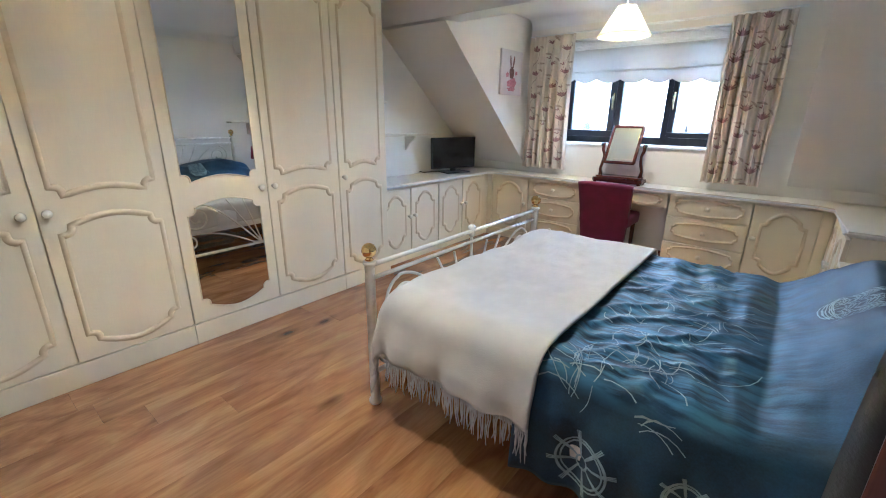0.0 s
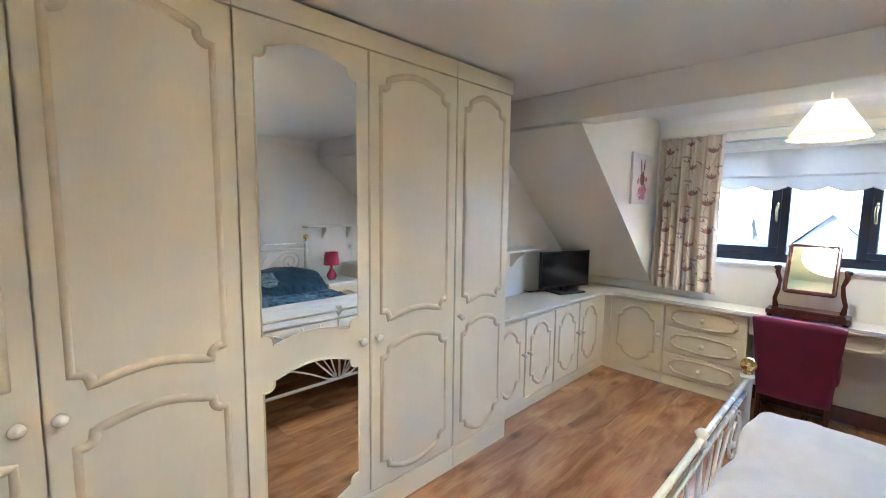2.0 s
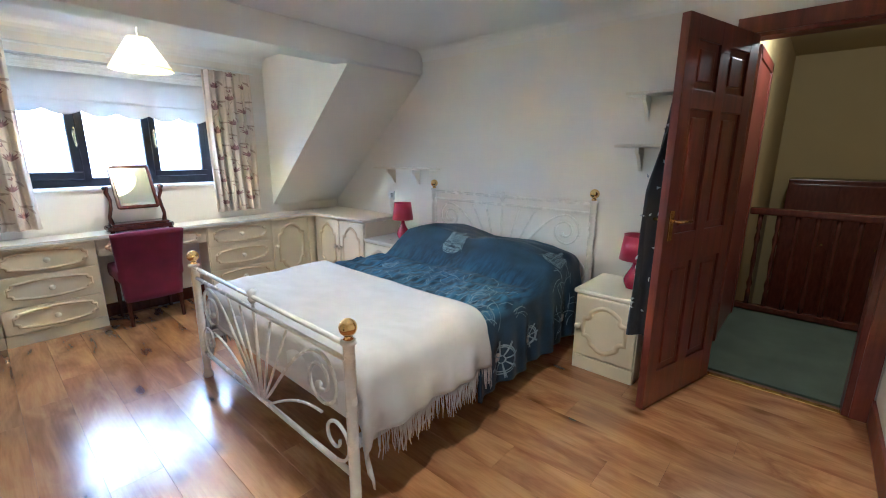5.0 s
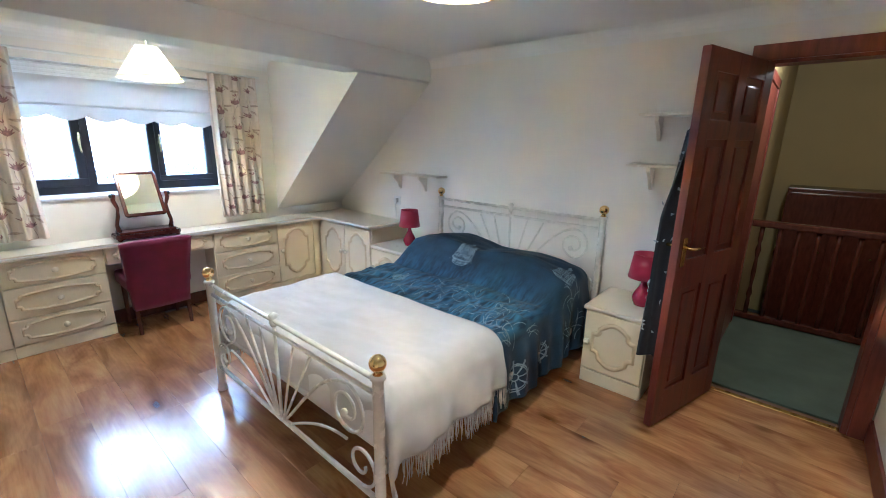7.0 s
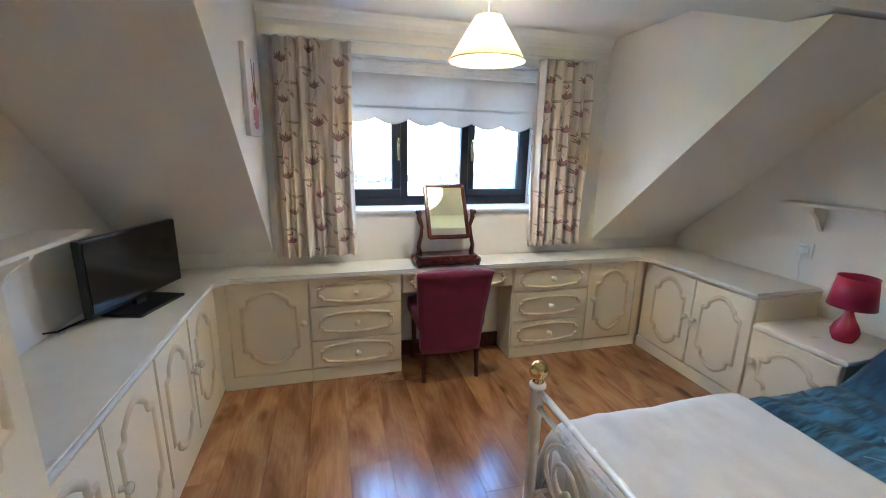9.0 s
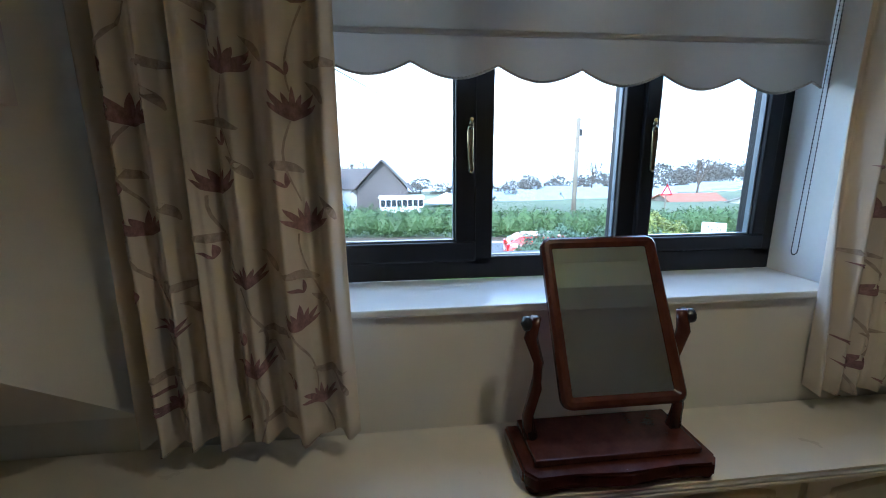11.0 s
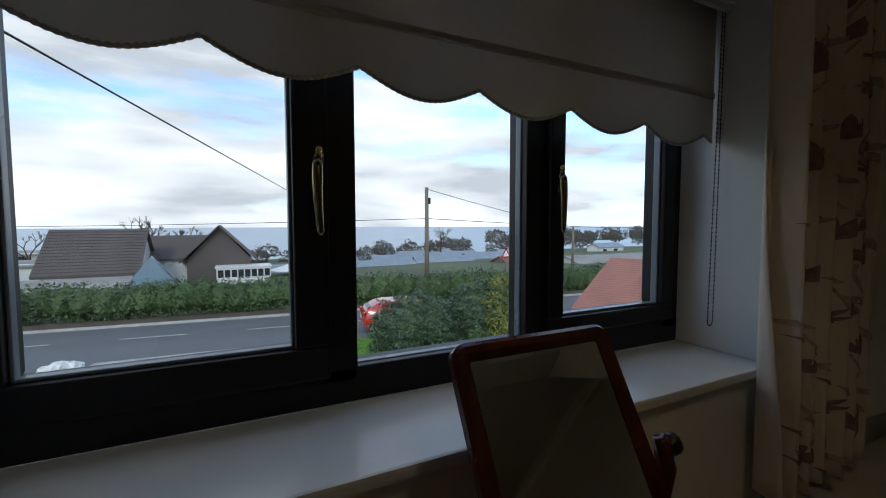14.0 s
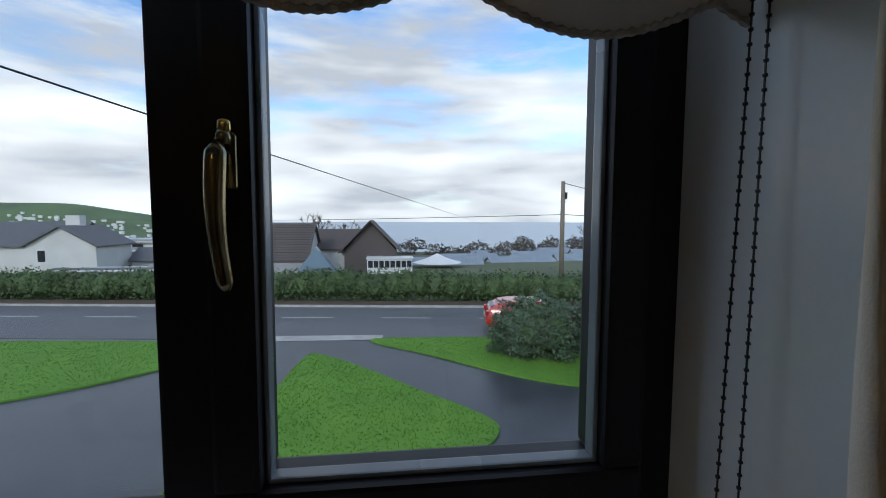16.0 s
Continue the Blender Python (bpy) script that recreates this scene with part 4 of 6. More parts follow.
def cover(x0, x1, lift, half, near, far, nx, na, rough, seed, foot=None, head=0.0, droop=0.5):
    """A cloth laid over the bed: flat on top, rounded at the sides, hanging with folds."""
    off = Vector((seed * 7.3, 0, 0))
    verts = []
    rad = 0.07
    arc = rad * math.pi / 2
    lo, hi = -(half + arc + near), half + arc + far
    for i in range(nx + 1):
        x = x0 + (x1 - x0) * i / nx
        for j in range(na + 1):
            a = lo + (hi - lo) * j / na
            s, b = (1 if a > 0 else -1), abs(a)
            pil = 0.225 * max(0.0, min(1, (x - 0.66) / 0.26)) ** 1.2 * (1 - 0.15 * max(0, min(1, (x - 1.12) / 0.12)))
            pil *= (0.86 + 0.14 * math.cos((min(b, half) - 0.36) / half * 4.2)) * (1.0 if b < half else max(0.55, 1 - (b - half) * 1.4))
            if a < 0:
                pil *= 1 - 0.30 * min(1, b / half)
            wr = noise.noise(Vector((x * 3.0, a * 2.2, 0)) + off) * 0.018 + noise.noise(Vector((x * 9, a * 4.0 + x * 4, 2)) + off) * (0.0045 * rough if rough > 2 else 0.010 * rough)
            if rough > 2 and x < 0.75:
                rid = 1 - abs(noise.noise(Vector((x * 2.2 + a * 1.6, a * 7.0 - x * 5.0, 7)) + off)) * 2.2
                wr += 0.016 * max(0, rid) ** 3 * min(1.0, (0.75 - x) / 0.35)
            wr += noise.noise(Vector((x * 22, a * 9 + x * 8, 5)) + off) * (0.0018 if rough > 2 else 0.0035) * rough
            if b <= half:
                y, z = b, 0.555 + lift + pil + wr
            elif b <= half + arc:
                t = (b - half) / rad
                y, z = half + (rad + lift) * math.sin(t), 0.555 - rad + (rad + lift) * math.cos(t) + pil + wr
            else:
                d = b - half - arc
                fold = (0.016 * math.sin(x * 17 + seed + 2 * noise.noise(Vector((x * 3, 0, 0)) + off)) + 0.012 * math.sin(x * 41 + 1.3 * seed)) * min(1, d / 0.2)
                y, z = half + rad + lift + fold + 0.10 * d * droop + 0.02 * min(1, d / 0.1), 0.555 - rad - d + pil * max(0, 1 - d * 2.5)
            xx = x
            if foot is not None and x < foot:
                e = foot - x
                t = min(e / 0.06, math.pi / 2)
                xx = foot - 0.06 * math.sin(t) - 0.01 * math.sin(b * 16)
                z -= 0.06 * (1 - math.cos(t)) + max(0, e - 0.06 * math.pi / 2)
            verts.append((xx, MID + s * y, z))
    faces = []
    for i in range(nx):
        for j in range(na):
            p = i * (na + 1) + j
            faces.append((p, p + na + 1, p + na + 2, p + 1))
    return verts, faces, (lo, hi)


v, fcs, _ = cover(0.02, 1.24, 0.004, 0.655, 0.36, 0.36, 120, 150, 3.4, 1)
duv = thing("duvet", "slate-blue duvet with white nautical sketches on the bed", "duvet", (-0.66, MID, 0.55))
mv = Matrix.Translation((0.66, -MID, -0.55))
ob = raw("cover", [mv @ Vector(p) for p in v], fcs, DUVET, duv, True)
so = ob.modifiers.new("thick", "SOLIDIFY")
so.thickness, so.offset = 0.02, -1.0
DV = np.array(v).reshape(121, 151, 3)


def on_duvet(x, a):
    """A place on the duvet: x along the bed, a across, by arc length from the middle."""
    lo = -(0.655 + 0.07 * math.pi / 2 + 0.36)
    i = min(119.0, max(0.0, (x - 0.02) / 1.22 * 120))
    j = min(149.0, max(0.0, (a - lo) / (-2 * lo) * 150))
    i0, j0 = int(i), int(j)
    fi, fj = i - i0, j - j0
    p = (DV[i0, j0] * (1 - fi) * (1 - fj) + DV[i0 + 1, j0] * fi * (1 - fj) + DV[i0, j0 + 1] * (1 - fi) * fj + DV[i0 + 1, j0 + 1] * fi * fj)
    n = np.cross(DV[i0 + 1, j0] - DV[i0, j0], DV[i0, j0 + 1] - DV[i0, j0])
    n = n / (np.linalg.norm(n) + 1e-9)
    if n[2] < 0 and abs(n[2]) > 0.3 or (abs(n[2]) <= 0.3 and n[1] * (p[1] - MID) < 0):
        n = -n
    return Vector(p + n * 0.004) - Vector((-0.66, MID, 0.55))


def stroke(bm, pts, wid):
    """A flat printed line that follows the duvet."""
    prev = None
    for k, (x, a) in enumerate(pts):
        x2, a2 = pts[min(k + 1, len(pts) - 1)]
        x1, a1 = pts[max(k - 1, 0)]
        dx, da = x2 - x1, a2 - a1
        ln = math.hypot(dx, da) or 1
        w = wid * (0.7 + 0.5 * random.random())
        cur = [bm.verts.new(on_duvet(x - da / ln * w, a + dx / ln * w)), bm.verts.new(on_duvet(x + da / ln * w, a - dx / ln * w))]
        if prev:
            bm.faces.new((prev[0], prev[1], cur[1], cur[0]))
        prev = cur


def arc_pts(cx, ca, r, a0=0, a1=2 * math.pi, n=30):
    return [(cx + r * math.cos(a0 + (a1 - a0) * i / n), ca + r * math.sin(a0 + (a1 - a0) * i / n)) for i in range(n + 1)]


def wheel(cx, ca, r):
    bm = bmesh.new()
    for rr in (r, r * 0.86, r * 0.25):
        for q in range(3):
            stroke(bm, arc_pts(cx + random.uniform(-.003, .003), ca + random.uniform(-.003, .003), rr), 0.0022)
    for k in range(8):
        a = 2 * math.pi * k / 8 + 0.2
        for q in (-0.05, 0, 0.05):
            stroke(bm, [(cx + r * f_ * math.cos(a + q), ca + r * f_ * math.sin(a + q)) for f_ in (0.2, 0.5, 0.8, 1.0, 1.2, 1.35)], 0.002)
    return part("wheel_print", bm, THREAD, duv, "white sketched ship's wheel")


def ship(cx, ca, s):
    """A three-master in loose pencil strokes: hull, masts, bellied sails and rigging."""
    bm = bmesh.new()

    def rough_line(pts, wid):
        jx, ja = random.uniform(-0.007, 0.007) * s, random.uniform(-0.007, 0.007) * s
        stroke(bm, [(x + jx + random.uniform(-0.003, 0.003) * s, a + ja + random.uniform(-0.003, 0.003) * s) for x, a in pts], wid * s)
    for q in range(7):
        d = q / 6
        rough_line([(cx - 0.09 * s - 0.06 * s * d + 0.035 * s * (2 * i / 10 - 1) ** 2, ca + (0.17 - 0.05 * d) * s * (2 * i / 10 - 1)) for i in range(11)], 0.003)
    for m_, h in ((-0.1, 0.25), (0.0, 0.33), (0.1, 0.23)):
        for q in range(2):
            rough_line([(cx - 0.1 * s + h * s * i / 8, ca + m_ * s) for i in range(9)], 0.0025)
        for lv, wd in ((0.12, 0.055), (0.38, 0.048), (0.62, 0.038), (0.82, 0.026)):
            for q in range(6):
                lift = h * s * (lv + 0.20 * q / 6)
                rough_line([(cx - 0.1 * s + lift + 0.025 * s * math.sin(math.pi * i / 8), ca + m_ * s - wd * s + 2 * wd * s * i / 8) for i in range(9)], 0.0022)
        rough_line([(cx - 0.1 * s + h * s * (1 - i / 6), ca + m_ * s + 0.09 * s * i / 6) for i in range(7)], 0.0015)
        rough_line([(cx - 0.1 * s + h * s * (1 - i / 6), ca + m_ * s - 0.09 * s * i / 6) for i in range(7)], 0.0015)
    return part("ship_print", bm, THREAD, duv, "white sketched sailing ship")


def sketch(cx, ca, w, h, n):
    bm = bmesh.new()
    for k in range(n):
        x, a, t, ln = cx + random.uniform(-w, w), ca + random.uniform(-h, h), random.uniform(0, 3.14), random.uniform(0.05, 0.16)
        b = random.uniform(-1, 1)
        stroke(bm, [(x + ln * f_ * math.cos(t + b * f_), a + ln * f_ * math.sin(t + b * f_)) for f_ in (0, .2, .4, .6, .8, 1)], 0.0016)
    return part("rigging_print", bm, THREAD, duv, "white sketched ropes and rigging")


random.seed(11)
wheel(0.26, -0.99, 0.085)
ship(0.86, 0.10, 0.55)
ship(0.98, -0.66, 0.45)
ship(0.42, 0.35, 0.35)
sketch(0.30, -0.70, 0.14, 0.12, 40)
sketch(0.36, -0.15, 0.20, 0.45, 60)
sketch(0.98, -0.92, 0.10, 0.14, 30)
wheel(0.55, -0.95, 0.06)

thr = thing("throw", "ivory fleece throw with knotted fringe across the bed foot", "throw", (-0.3, MID, 0.55))
v, fcs, lim = cover(-0.86, 0.085, 0.03, 0.66, 0.17, 0.2, 80, 110, 0.7, 4, foot=-0.62)
mv = Matrix.Translation((0.3, -MID, -0.55))
ob = raw("blanket", [mv @ Vector(p) for p in v], fcs, THROW, thr, True)
so = ob.modifiers.new("thick", "SOLIDIFY")
so.thickness, so.offset = 0.012, 1.0
TV = np.array(v).reshape(81, 111, 3)
random.seed(8)
for edge, nm in ((0, "fringe"), (110, "fringe")):
    bm = bmesh.new()
    for k in range(95):
        i = 20 + 60 * k / 94
        i0 = min(79, int(i))
        p = TV[i0, edge] * (1 - (i - i0)) + TV[i0 + 1, edge] * (i - i0)
        s = -1 if edge == 0 else 1
        ln = random.uniform(0.10, 0.135)
        sx, sy = random.uniform(-0.014, 0.014), random.uniform(-0.004, 0.014) * s
        q = [Vector((p[0] + sx * f_ * f_ + 0.003 * math.sin(9 * f_ + k), p[1] + sy * f_ + 0.004 * s, p[2] + 0.006 - ln * f_)) - Vector((-0.3, MID, 0.55)) for f_ in (0, 0.3, 0.65, 1.0)]
        tube(q, [0.0036, 0.003, 0.0026, 0.0016], 5, bm=bm)
    part(nm, bm, THROW, thr, "knotted ivory fringe", True)

# ---- chair ----
ch = thing("dining_chair", "crimson velvet upholstered chair tucked under the dressing table", "chair", (-0.665, 4.17, 0))
bm = box(-0.225, 0.0, 0.36, 0.225, 0.40, 0.47, 0.03)
part("seat", bm, CRIMSON, ch, smooth=True)
bm = bmesh.new()
NX, NZ = 12, 12
for side in (0, 1):
    for j in range(NZ + 1):
        for i in range(NX + 1):
            u, vv = i / NX * 2 - 1, j / NZ
            hw = 0.195 + 0.045 * vv
            y = -0.005 - 0.015 * vv - 0.07 * vv * vv + (0.075 - 0.02 * vv) * side + (0.02 * (1 - u * u) * (1 if side == 0 else 0.4)) * (-1 if side == 0 else 1)
            bm.verts.new((u * hw, y + 0.02, 0.20 + 0.565 * vv - (0.012 * abs(u) ** 4 if vv > 0.95 else 0)))
bm.verts.ensure_lookup_table()
M = (NX + 1) * (NZ + 1)
for s in (0, 1):
    for j in range(NZ):
        for i in range(NX):
            q = [s * M + j * (NX + 1) + i + d for d in (0, 1, NX + 2, NX + 1)]
            bm.faces.new([bm.verts[k] for k in q])
rim = [j * (NX + 1) for j in range(NZ + 1)] + [NZ * (NX + 1) + i for i in range(1, NX + 1)] + [j * (NX + 1) + NX for j in range(NZ - 1, -1, -1)] + [i for i in range(NX - 1, 0, -1)]
for a, b in zip(rim, rim[1:] + rim[:1]):
    bm.faces.new([bm.verts[k] for k in (a, b, M + b, M + a)])
part("backrest", bm, CRIMSON, ch, smooth=True)
for x, y, dy in ((-0.18, 0.04, -0.03), (0.18, 0.04, -0.03), (-0.18, 0.36, 0.0), (0.18, 0.36, 0.0)):
    part("leg", tube([(x, y, 0.38), (x, y + dy * 0.4, 0.15), (x, y + dy, 0.0)], [0.02, 0.017, 0.013], 8), DARKWOOD, ch)

# ---- toilet mirror ----
tm = thing("toilet_mirror", "mahogany swing toilet mirror on the dressing table", "mirror", (-0.645, 4.42, 0.732))
o = [(-0.225, -0.07), (-0.20, -0.10), (-0.12, -0.085), (0, -0.105), (0.12, -0.085), (0.20, -0.10), (0.225, -0.07), (0.225, 0.09), (-0.225, 0.09)]
bm = prism(o, 0.035, plane="xy", at=0.014)
bmesh.ops.bevel(bm, geom=list(bm.edges), offset=0.006, segments=2, affect="EDGES")
base = part("base", bm, DARKWOOD, tm)
part("base_step", box(-0.195, -0.065, 0.05, 0.195, 0.085, 0.066, 0.004), DARKWOOD, base)
for x in (-0.20, 0.20):
    for y in (-0.07, 0.065):
        part("foot", lathe([(0.014, 0), (0.018, 0.006), (0.012, 0.015)], 10, (x, y, 0)), DARKWOOD, base)
piv = Vector((0, 0.03, 0.35))
for s in (-1, 1):
    pts = [(s * 0.18, 0.02, 0.06), (s * 0.188, 0.02, 0.12), (s * 0.172, 0.02, 0.19), (s * 0.166, 0.025, 0.25), (s * 0.185, 0.03, 0.31), (s * 0.176, 0.03, 0.36)]
    part("upright", tube(pts, [0.019, 0.013, 0.014, 0.012, 0.016, 0.013], 10), DARKWOOD, tm, smooth=True)
    part("pivot_knob", lathe([(0.008, 0), (0.008, 0.012), (0.017, 0.02), (0.017, 0.03), (0.0, 0.038)] if s > 0 else [(0.008, 0), (0.008, -0.012), (0.017, -0.02), (0.017, -0.03), (0.0, -0.038)], 12, (s * 0.172, 0.03, 0.345), "x"), BLACKPL, tm, smooth=True)
TILT = Matrix.Translation(piv) @ Matrix.Rotation(radians(-29), 4, "X")


def tplate(x0, z0, x1, z1, y0, y1, bev):
    bm = box(x0, y0, z0, x1, y1, z1, bev)
    bm.transform(TILT)
    return bm


fw, fh, fb = 0.143, 0.192, 0.026


def round_rect(w, h, r, n=5):
    return [(sx * (w - r) + r * math.cos(radians(a0 + 90 * i / n)), sz * (h - r) + r * math.sin(radians(a0 + 90 * i / n))) for sx, sz, a0 in ((1, 1, 0), (-1, 1, 90), (-1, -1, 180), (1, -1, 270)) for i in range(n + 1)]


bm = bmesh.new()
rings = []
for inset, yy in ((0.004, 0.012), (0.0, 0.006), (0.0, -0.007), (0.006, -0.013), (fb * 0.6, -0.013), (fb, -0.006), (fb, 0.010)):
    rings.append([bm.verts.new((x, yy, z)) for x, z in round_rect(fw - inset, fh - inset, max(0.004, 0.024 - inset))])
for a, b in zip(rings, rings[1:] + rings[:1]):
    for i in range(len(a)):
        j = (i + 1) % len(a)
        bm.faces.new((a[i], a[j], b[j], b[i]))
bm.transform(TILT)
fr = part("mirror_frame", bm, DARKWOOD, tm)
part("backing", tplate(-fw + 0.01, -fh + 0.01, fw - 0.01, fh - 0.01, 0.002, 0.009, 0), DARKWOOD, fr)
part("mirror_glass", tplate(-fw + fb - 0.001, -fh + fb - 0.001, fw - fb + 0.001, fh - fb + 0.001, -0.004, -0.001, 0), MIRROR, fr, "old mirror glass")

# ---- television ----
tv = thing("television", "small black flat-screen television on the worktop", "television", (-2.262, 3.97, 0.732), math.degrees(math.atan2(0.536, 0.17)))
part("casing", box(-0.28, 0.0, 0.045, 0.28, 0.035, 0.37, 0.006), BLACKPL, tv)
part("screen", box(-0.268, -0.0035, 0.062, 0.268, -0.0005, 0.358), SCREEN, tv, "switched-off dark screen")
part("back", box(-0.18, 0.034, 0.09, 0.18, 0.065, 0.30, 0.012), BLACKPL, tv)
part("neck", box(-0.03, 0.01, 0.01, 0.03, 0.035, 0.08, 0.004), BLACKPL, tv)
part("foot", box(-0.15, -0.10, 0.0, 0.15, 0.10, 0.014, 0.006), BLACKPL, tv)
cb = part("power_cable", tube([(-2.30, 3.95, 0.74), (-2.40, 3.86, 0.737), (-2.44, 3.80, 0.737), (-2.47, 3.70, 0.737), (-2.495, 3.66, 0.75)], 0.004, 6), BLACKPL, None, smooth=True)
tagged(cb, "black power cable trailing over the worktop", "cable")

# ---- pendant lamps ----


def pendant(at, r0, r1, h, label):
    t = thing("pendant_lamp", label, "pendant lamp", at)
    segs = 96
    verts, faces = [], []
    for j in range(5):
        f_ = j / 4
        r = r0 + (r1 - r0) * f_
        for i in range(segs):
            a = 2 * math.pi * i / segs
            rr = r * (1 + (0.006 if i % 2 else -0.006))
            verts.append((rr * math.cos(a), rr * math.sin(a), h * f_))
    for j in range(4):
        for i in range(segs):
            faces.append((j * segs + i, j * segs + (i + 1) % segs, (j + 1) * segs + (i + 1) % segs, (j + 1) * segs + i))
    raw("shade", verts, faces, LIT, t)["label"] = "pleated cream coolie shade"
    for r, z in ((r0, 0.0), (r1, h)):
        part("shade_rim", tube([(r * math.cos(a), r * math.sin(a), z) for a in (2 * math.pi * i / 48 for i in range(48))], 0.0035, 6, True), LIT, t)
    zc = H - at[2]
    part("cord", tube([(0, 0, h * 0.6), (0, 0, zc - 0.02)], 0.004, 8), WHITEPL, t)
    part("ceiling_rose", lathe([(0.05, zc - 0.001), (0.048, zc - 0.014), (0.02, zc - 0.03), (0.006, zc - 0.034)], 24), WHITEPL, t, smooth=True)
    part("lamp_holder", lathe([(0.016, h * 0.62), (0.02, h * 0.7), (0.02, h * 0.95), (0.01, h)], 14), WHITEPL, t, smooth=True)
    return t


pendant((-0.60, 3.92, 1.915), 0.19, 0.065, 0.20, "lit cream pleated pendant lampshade over the dressing table")
pendant((-0.56, 1.25, 1.97), 0.175, 0.07, 0.18, "lit cream pleated pendant lampshade over the bed")

# ---- curtains, blind ----


def blade(bm, cx, cz, ln, wd, a, at, bend=0.0):
    """A narrow pointed strip that follows the cloth."""
    prev = None
    for i in range(9):
        t = i / 8
        w = wd * math.sin(math.pi * (0.06 + 0.94 * t)) ** 0.8
        b = a + bend * t
        p, q = (cx + ln * t * math.cos(b), cz + ln * t * math.sin(b)), (-math.sin(b) * w, math.cos(b) * w)
        cur = [bm.verts.new(at(p[0] + q[0], p[1] + q[1])), bm.verts.new(at(p[0] - q[0], p[1] - q[1]))]
        if prev:
            bm.faces.new((prev[0], prev[1], cur[1], cur[0]))
        prev = cur


def flower(bm, cx, cz, s, at):
    """An open lotus: pointed petals fanned out, each with a split down its middle."""
    for k in range(7):
        a = radians(38 + 104 * k / 6)
        ln = s * (1.0 if k % 2 else 0.82)
        for o in (-0.11, 0.11):
            blade(bm, cx, cz, ln, s * 0.058, a + o, at, -o)


def leaf(bm, cx, cz, s, a, at):
    blade(bm, cx, cz, s, s * 0.13, a, at, 0.35)


def stem(bm, pts, w, at):
    prev = None
    for k, (u, v) in enumerate(pts):
        u2, v2 = pts[min(k + 1, len(pts) - 1)]
        u1, v1 = pts[max(0, k - 1)]
        ln = math.hypot(u2 - u1, v2 - v1) or 1
        n_ = (-(v2 - v1) / ln * w, (u2 - u1) / ln * w)
        cur = [bm.verts.new(at(u + n_[0], v + n_[1])), bm.verts.new(at(u - n_[0], v - n_[1]))]
        if prev:
            bm.faces.new((prev[0], prev[1], cur[1], cur[0]))
        prev = cur


def curtain(x0, x1, z0, z1, y, folds, seed, label):
    t = thing("curtain", label, "curtain", ((x0 + x1) / 2, y, z0), group="window curtains")
    w, h = x1 - x0, z1 - z0
    rng = random.Random(seed)
    ph = [rng.uniform(0, 6.28) for _ in range(6)]

    def depth(u, v):
        q = v / h
        base = 2 * math.pi * folds * (u / w + 0.03 * math.sin(2.2 * q + ph[0]) + 0.05 * math.sin(5 * u / w + ph[1]))
        return 0.027 * math.sin(base) + 0.010 * math.sin(2.3 * base + ph[2] + q) + 0.010 * math.sin(0.5 * base + ph[3])

    def at(u, v, out=0.0):
        flare = 1 + 0.03 * math.sin(3 * v + ph[4]) + (0.05 * (1 - v / h))
        return ((u - w / 2) * flare, depth(u, v) - out, v)
    NU, NV = 170, 26
    verts = [at(w * i / NU, h * j / NV) for j in range(NV + 1) for i in range(NU + 1)]
    faces = [(j * (NU + 1) + i, j * (NU + 1) + i + 1, (j + 1) * (NU + 1) + i + 1, (j + 1) * (NU + 1) + i) for j in range(NV) for i in range(NU)]
    ob = raw("cloth", verts, faces, CURTAIN, t, True)
    so = ob.modifiers.new("thick", "SOLIDIFY")
    so.thickness = 0.003
    b1, b2 = bmesh.new(), bmesh.new()

    def on(u, v):
        u, v = min(max(u, 0.002), w - 0.002), min(max(v, 0.004), h - 0.004)
        return at(u, v, 0.006)
    for row in range(6):
        for col in range(3):
            u, v = w * (0.16 + 0.34 * col) + rng.uniform(-0.03, 0.03), h * (0.06 + 0.165 * row) + (0.09 if col % 2 else 0) + rng.uniform(-0.02, 0.02)
            u = min(max(u, 0.075), w - 0.075)
            stem(b2, [(u + 0.02 * math.sin(3 * k / 8 + row), v - 0.16 + 0.16 * k / 8) for k in range(9)], 0.0016, on)
            flower(b1, u, v, 0.06 * rng.uniform(0.8, 1.15), on)
            leaf(b2, u + 0.012, v - 0.10, 0.075, -0.4 if rng.random() < 0.5 else 2.6, on)
            leaf(b1, u - 0.02, v - 0.13, 0.03, 2.2, on)
            leaf(b1, u - 0.02, v - 0.13, 0.03, 1.2, on)
            leaf(b2, u + 0.06, v + 0.03, 0.06, 1.9, on)
    tagged(part("flower_print", b1, PLUM, t, "plum printed flowers"), kind="stuff")
    tagged(part("leaf_print", b2, TAUPE, t, "taupe printed stems and leaves"), kind="stuff")
    return t


curtain(-1.70, -1.235, 0.80, 2.08, 4.50, 6, 1, "cream curtain with plum flower sprigs, drawn to one side")
curtain(0.012, 0.41, 0.80, 2.08, 4.53, 6, 2, "cream curtain with plum flower sprigs, gathered beside the window")
rail = thing("curtain_rail", "white curtain rail along the dormer wall", "curtain rail")
part("rail", tube([(-1.72, 4.53, 2.09), (0.46, 4.53, 2.09)], 0.010, 8), WHITEPL, rail)
for bx in (-1.6, -0.65, 0.35):
    part("bracket", box(bx - 0.01, 4.53, 2.075, bx + 0.01, Y1 - 0.001, 2.105, 0.003), WHITEPL, rail)

bl = thing("roller_blind", "cream roller blind with scalloped braid-edged hem, half lowered", "blind", (0, 4.735, 0))
BX0, BX1, PIT, LOWX = WX0 + 0.02, WX1 - 0.014, 0.228, -0.963
N = 200


def hem(x):
    return 1.612 - 0.030 * x + 0.036 * (1 - abs(math.cos(math.pi * (x - LOWX) / PIT)))


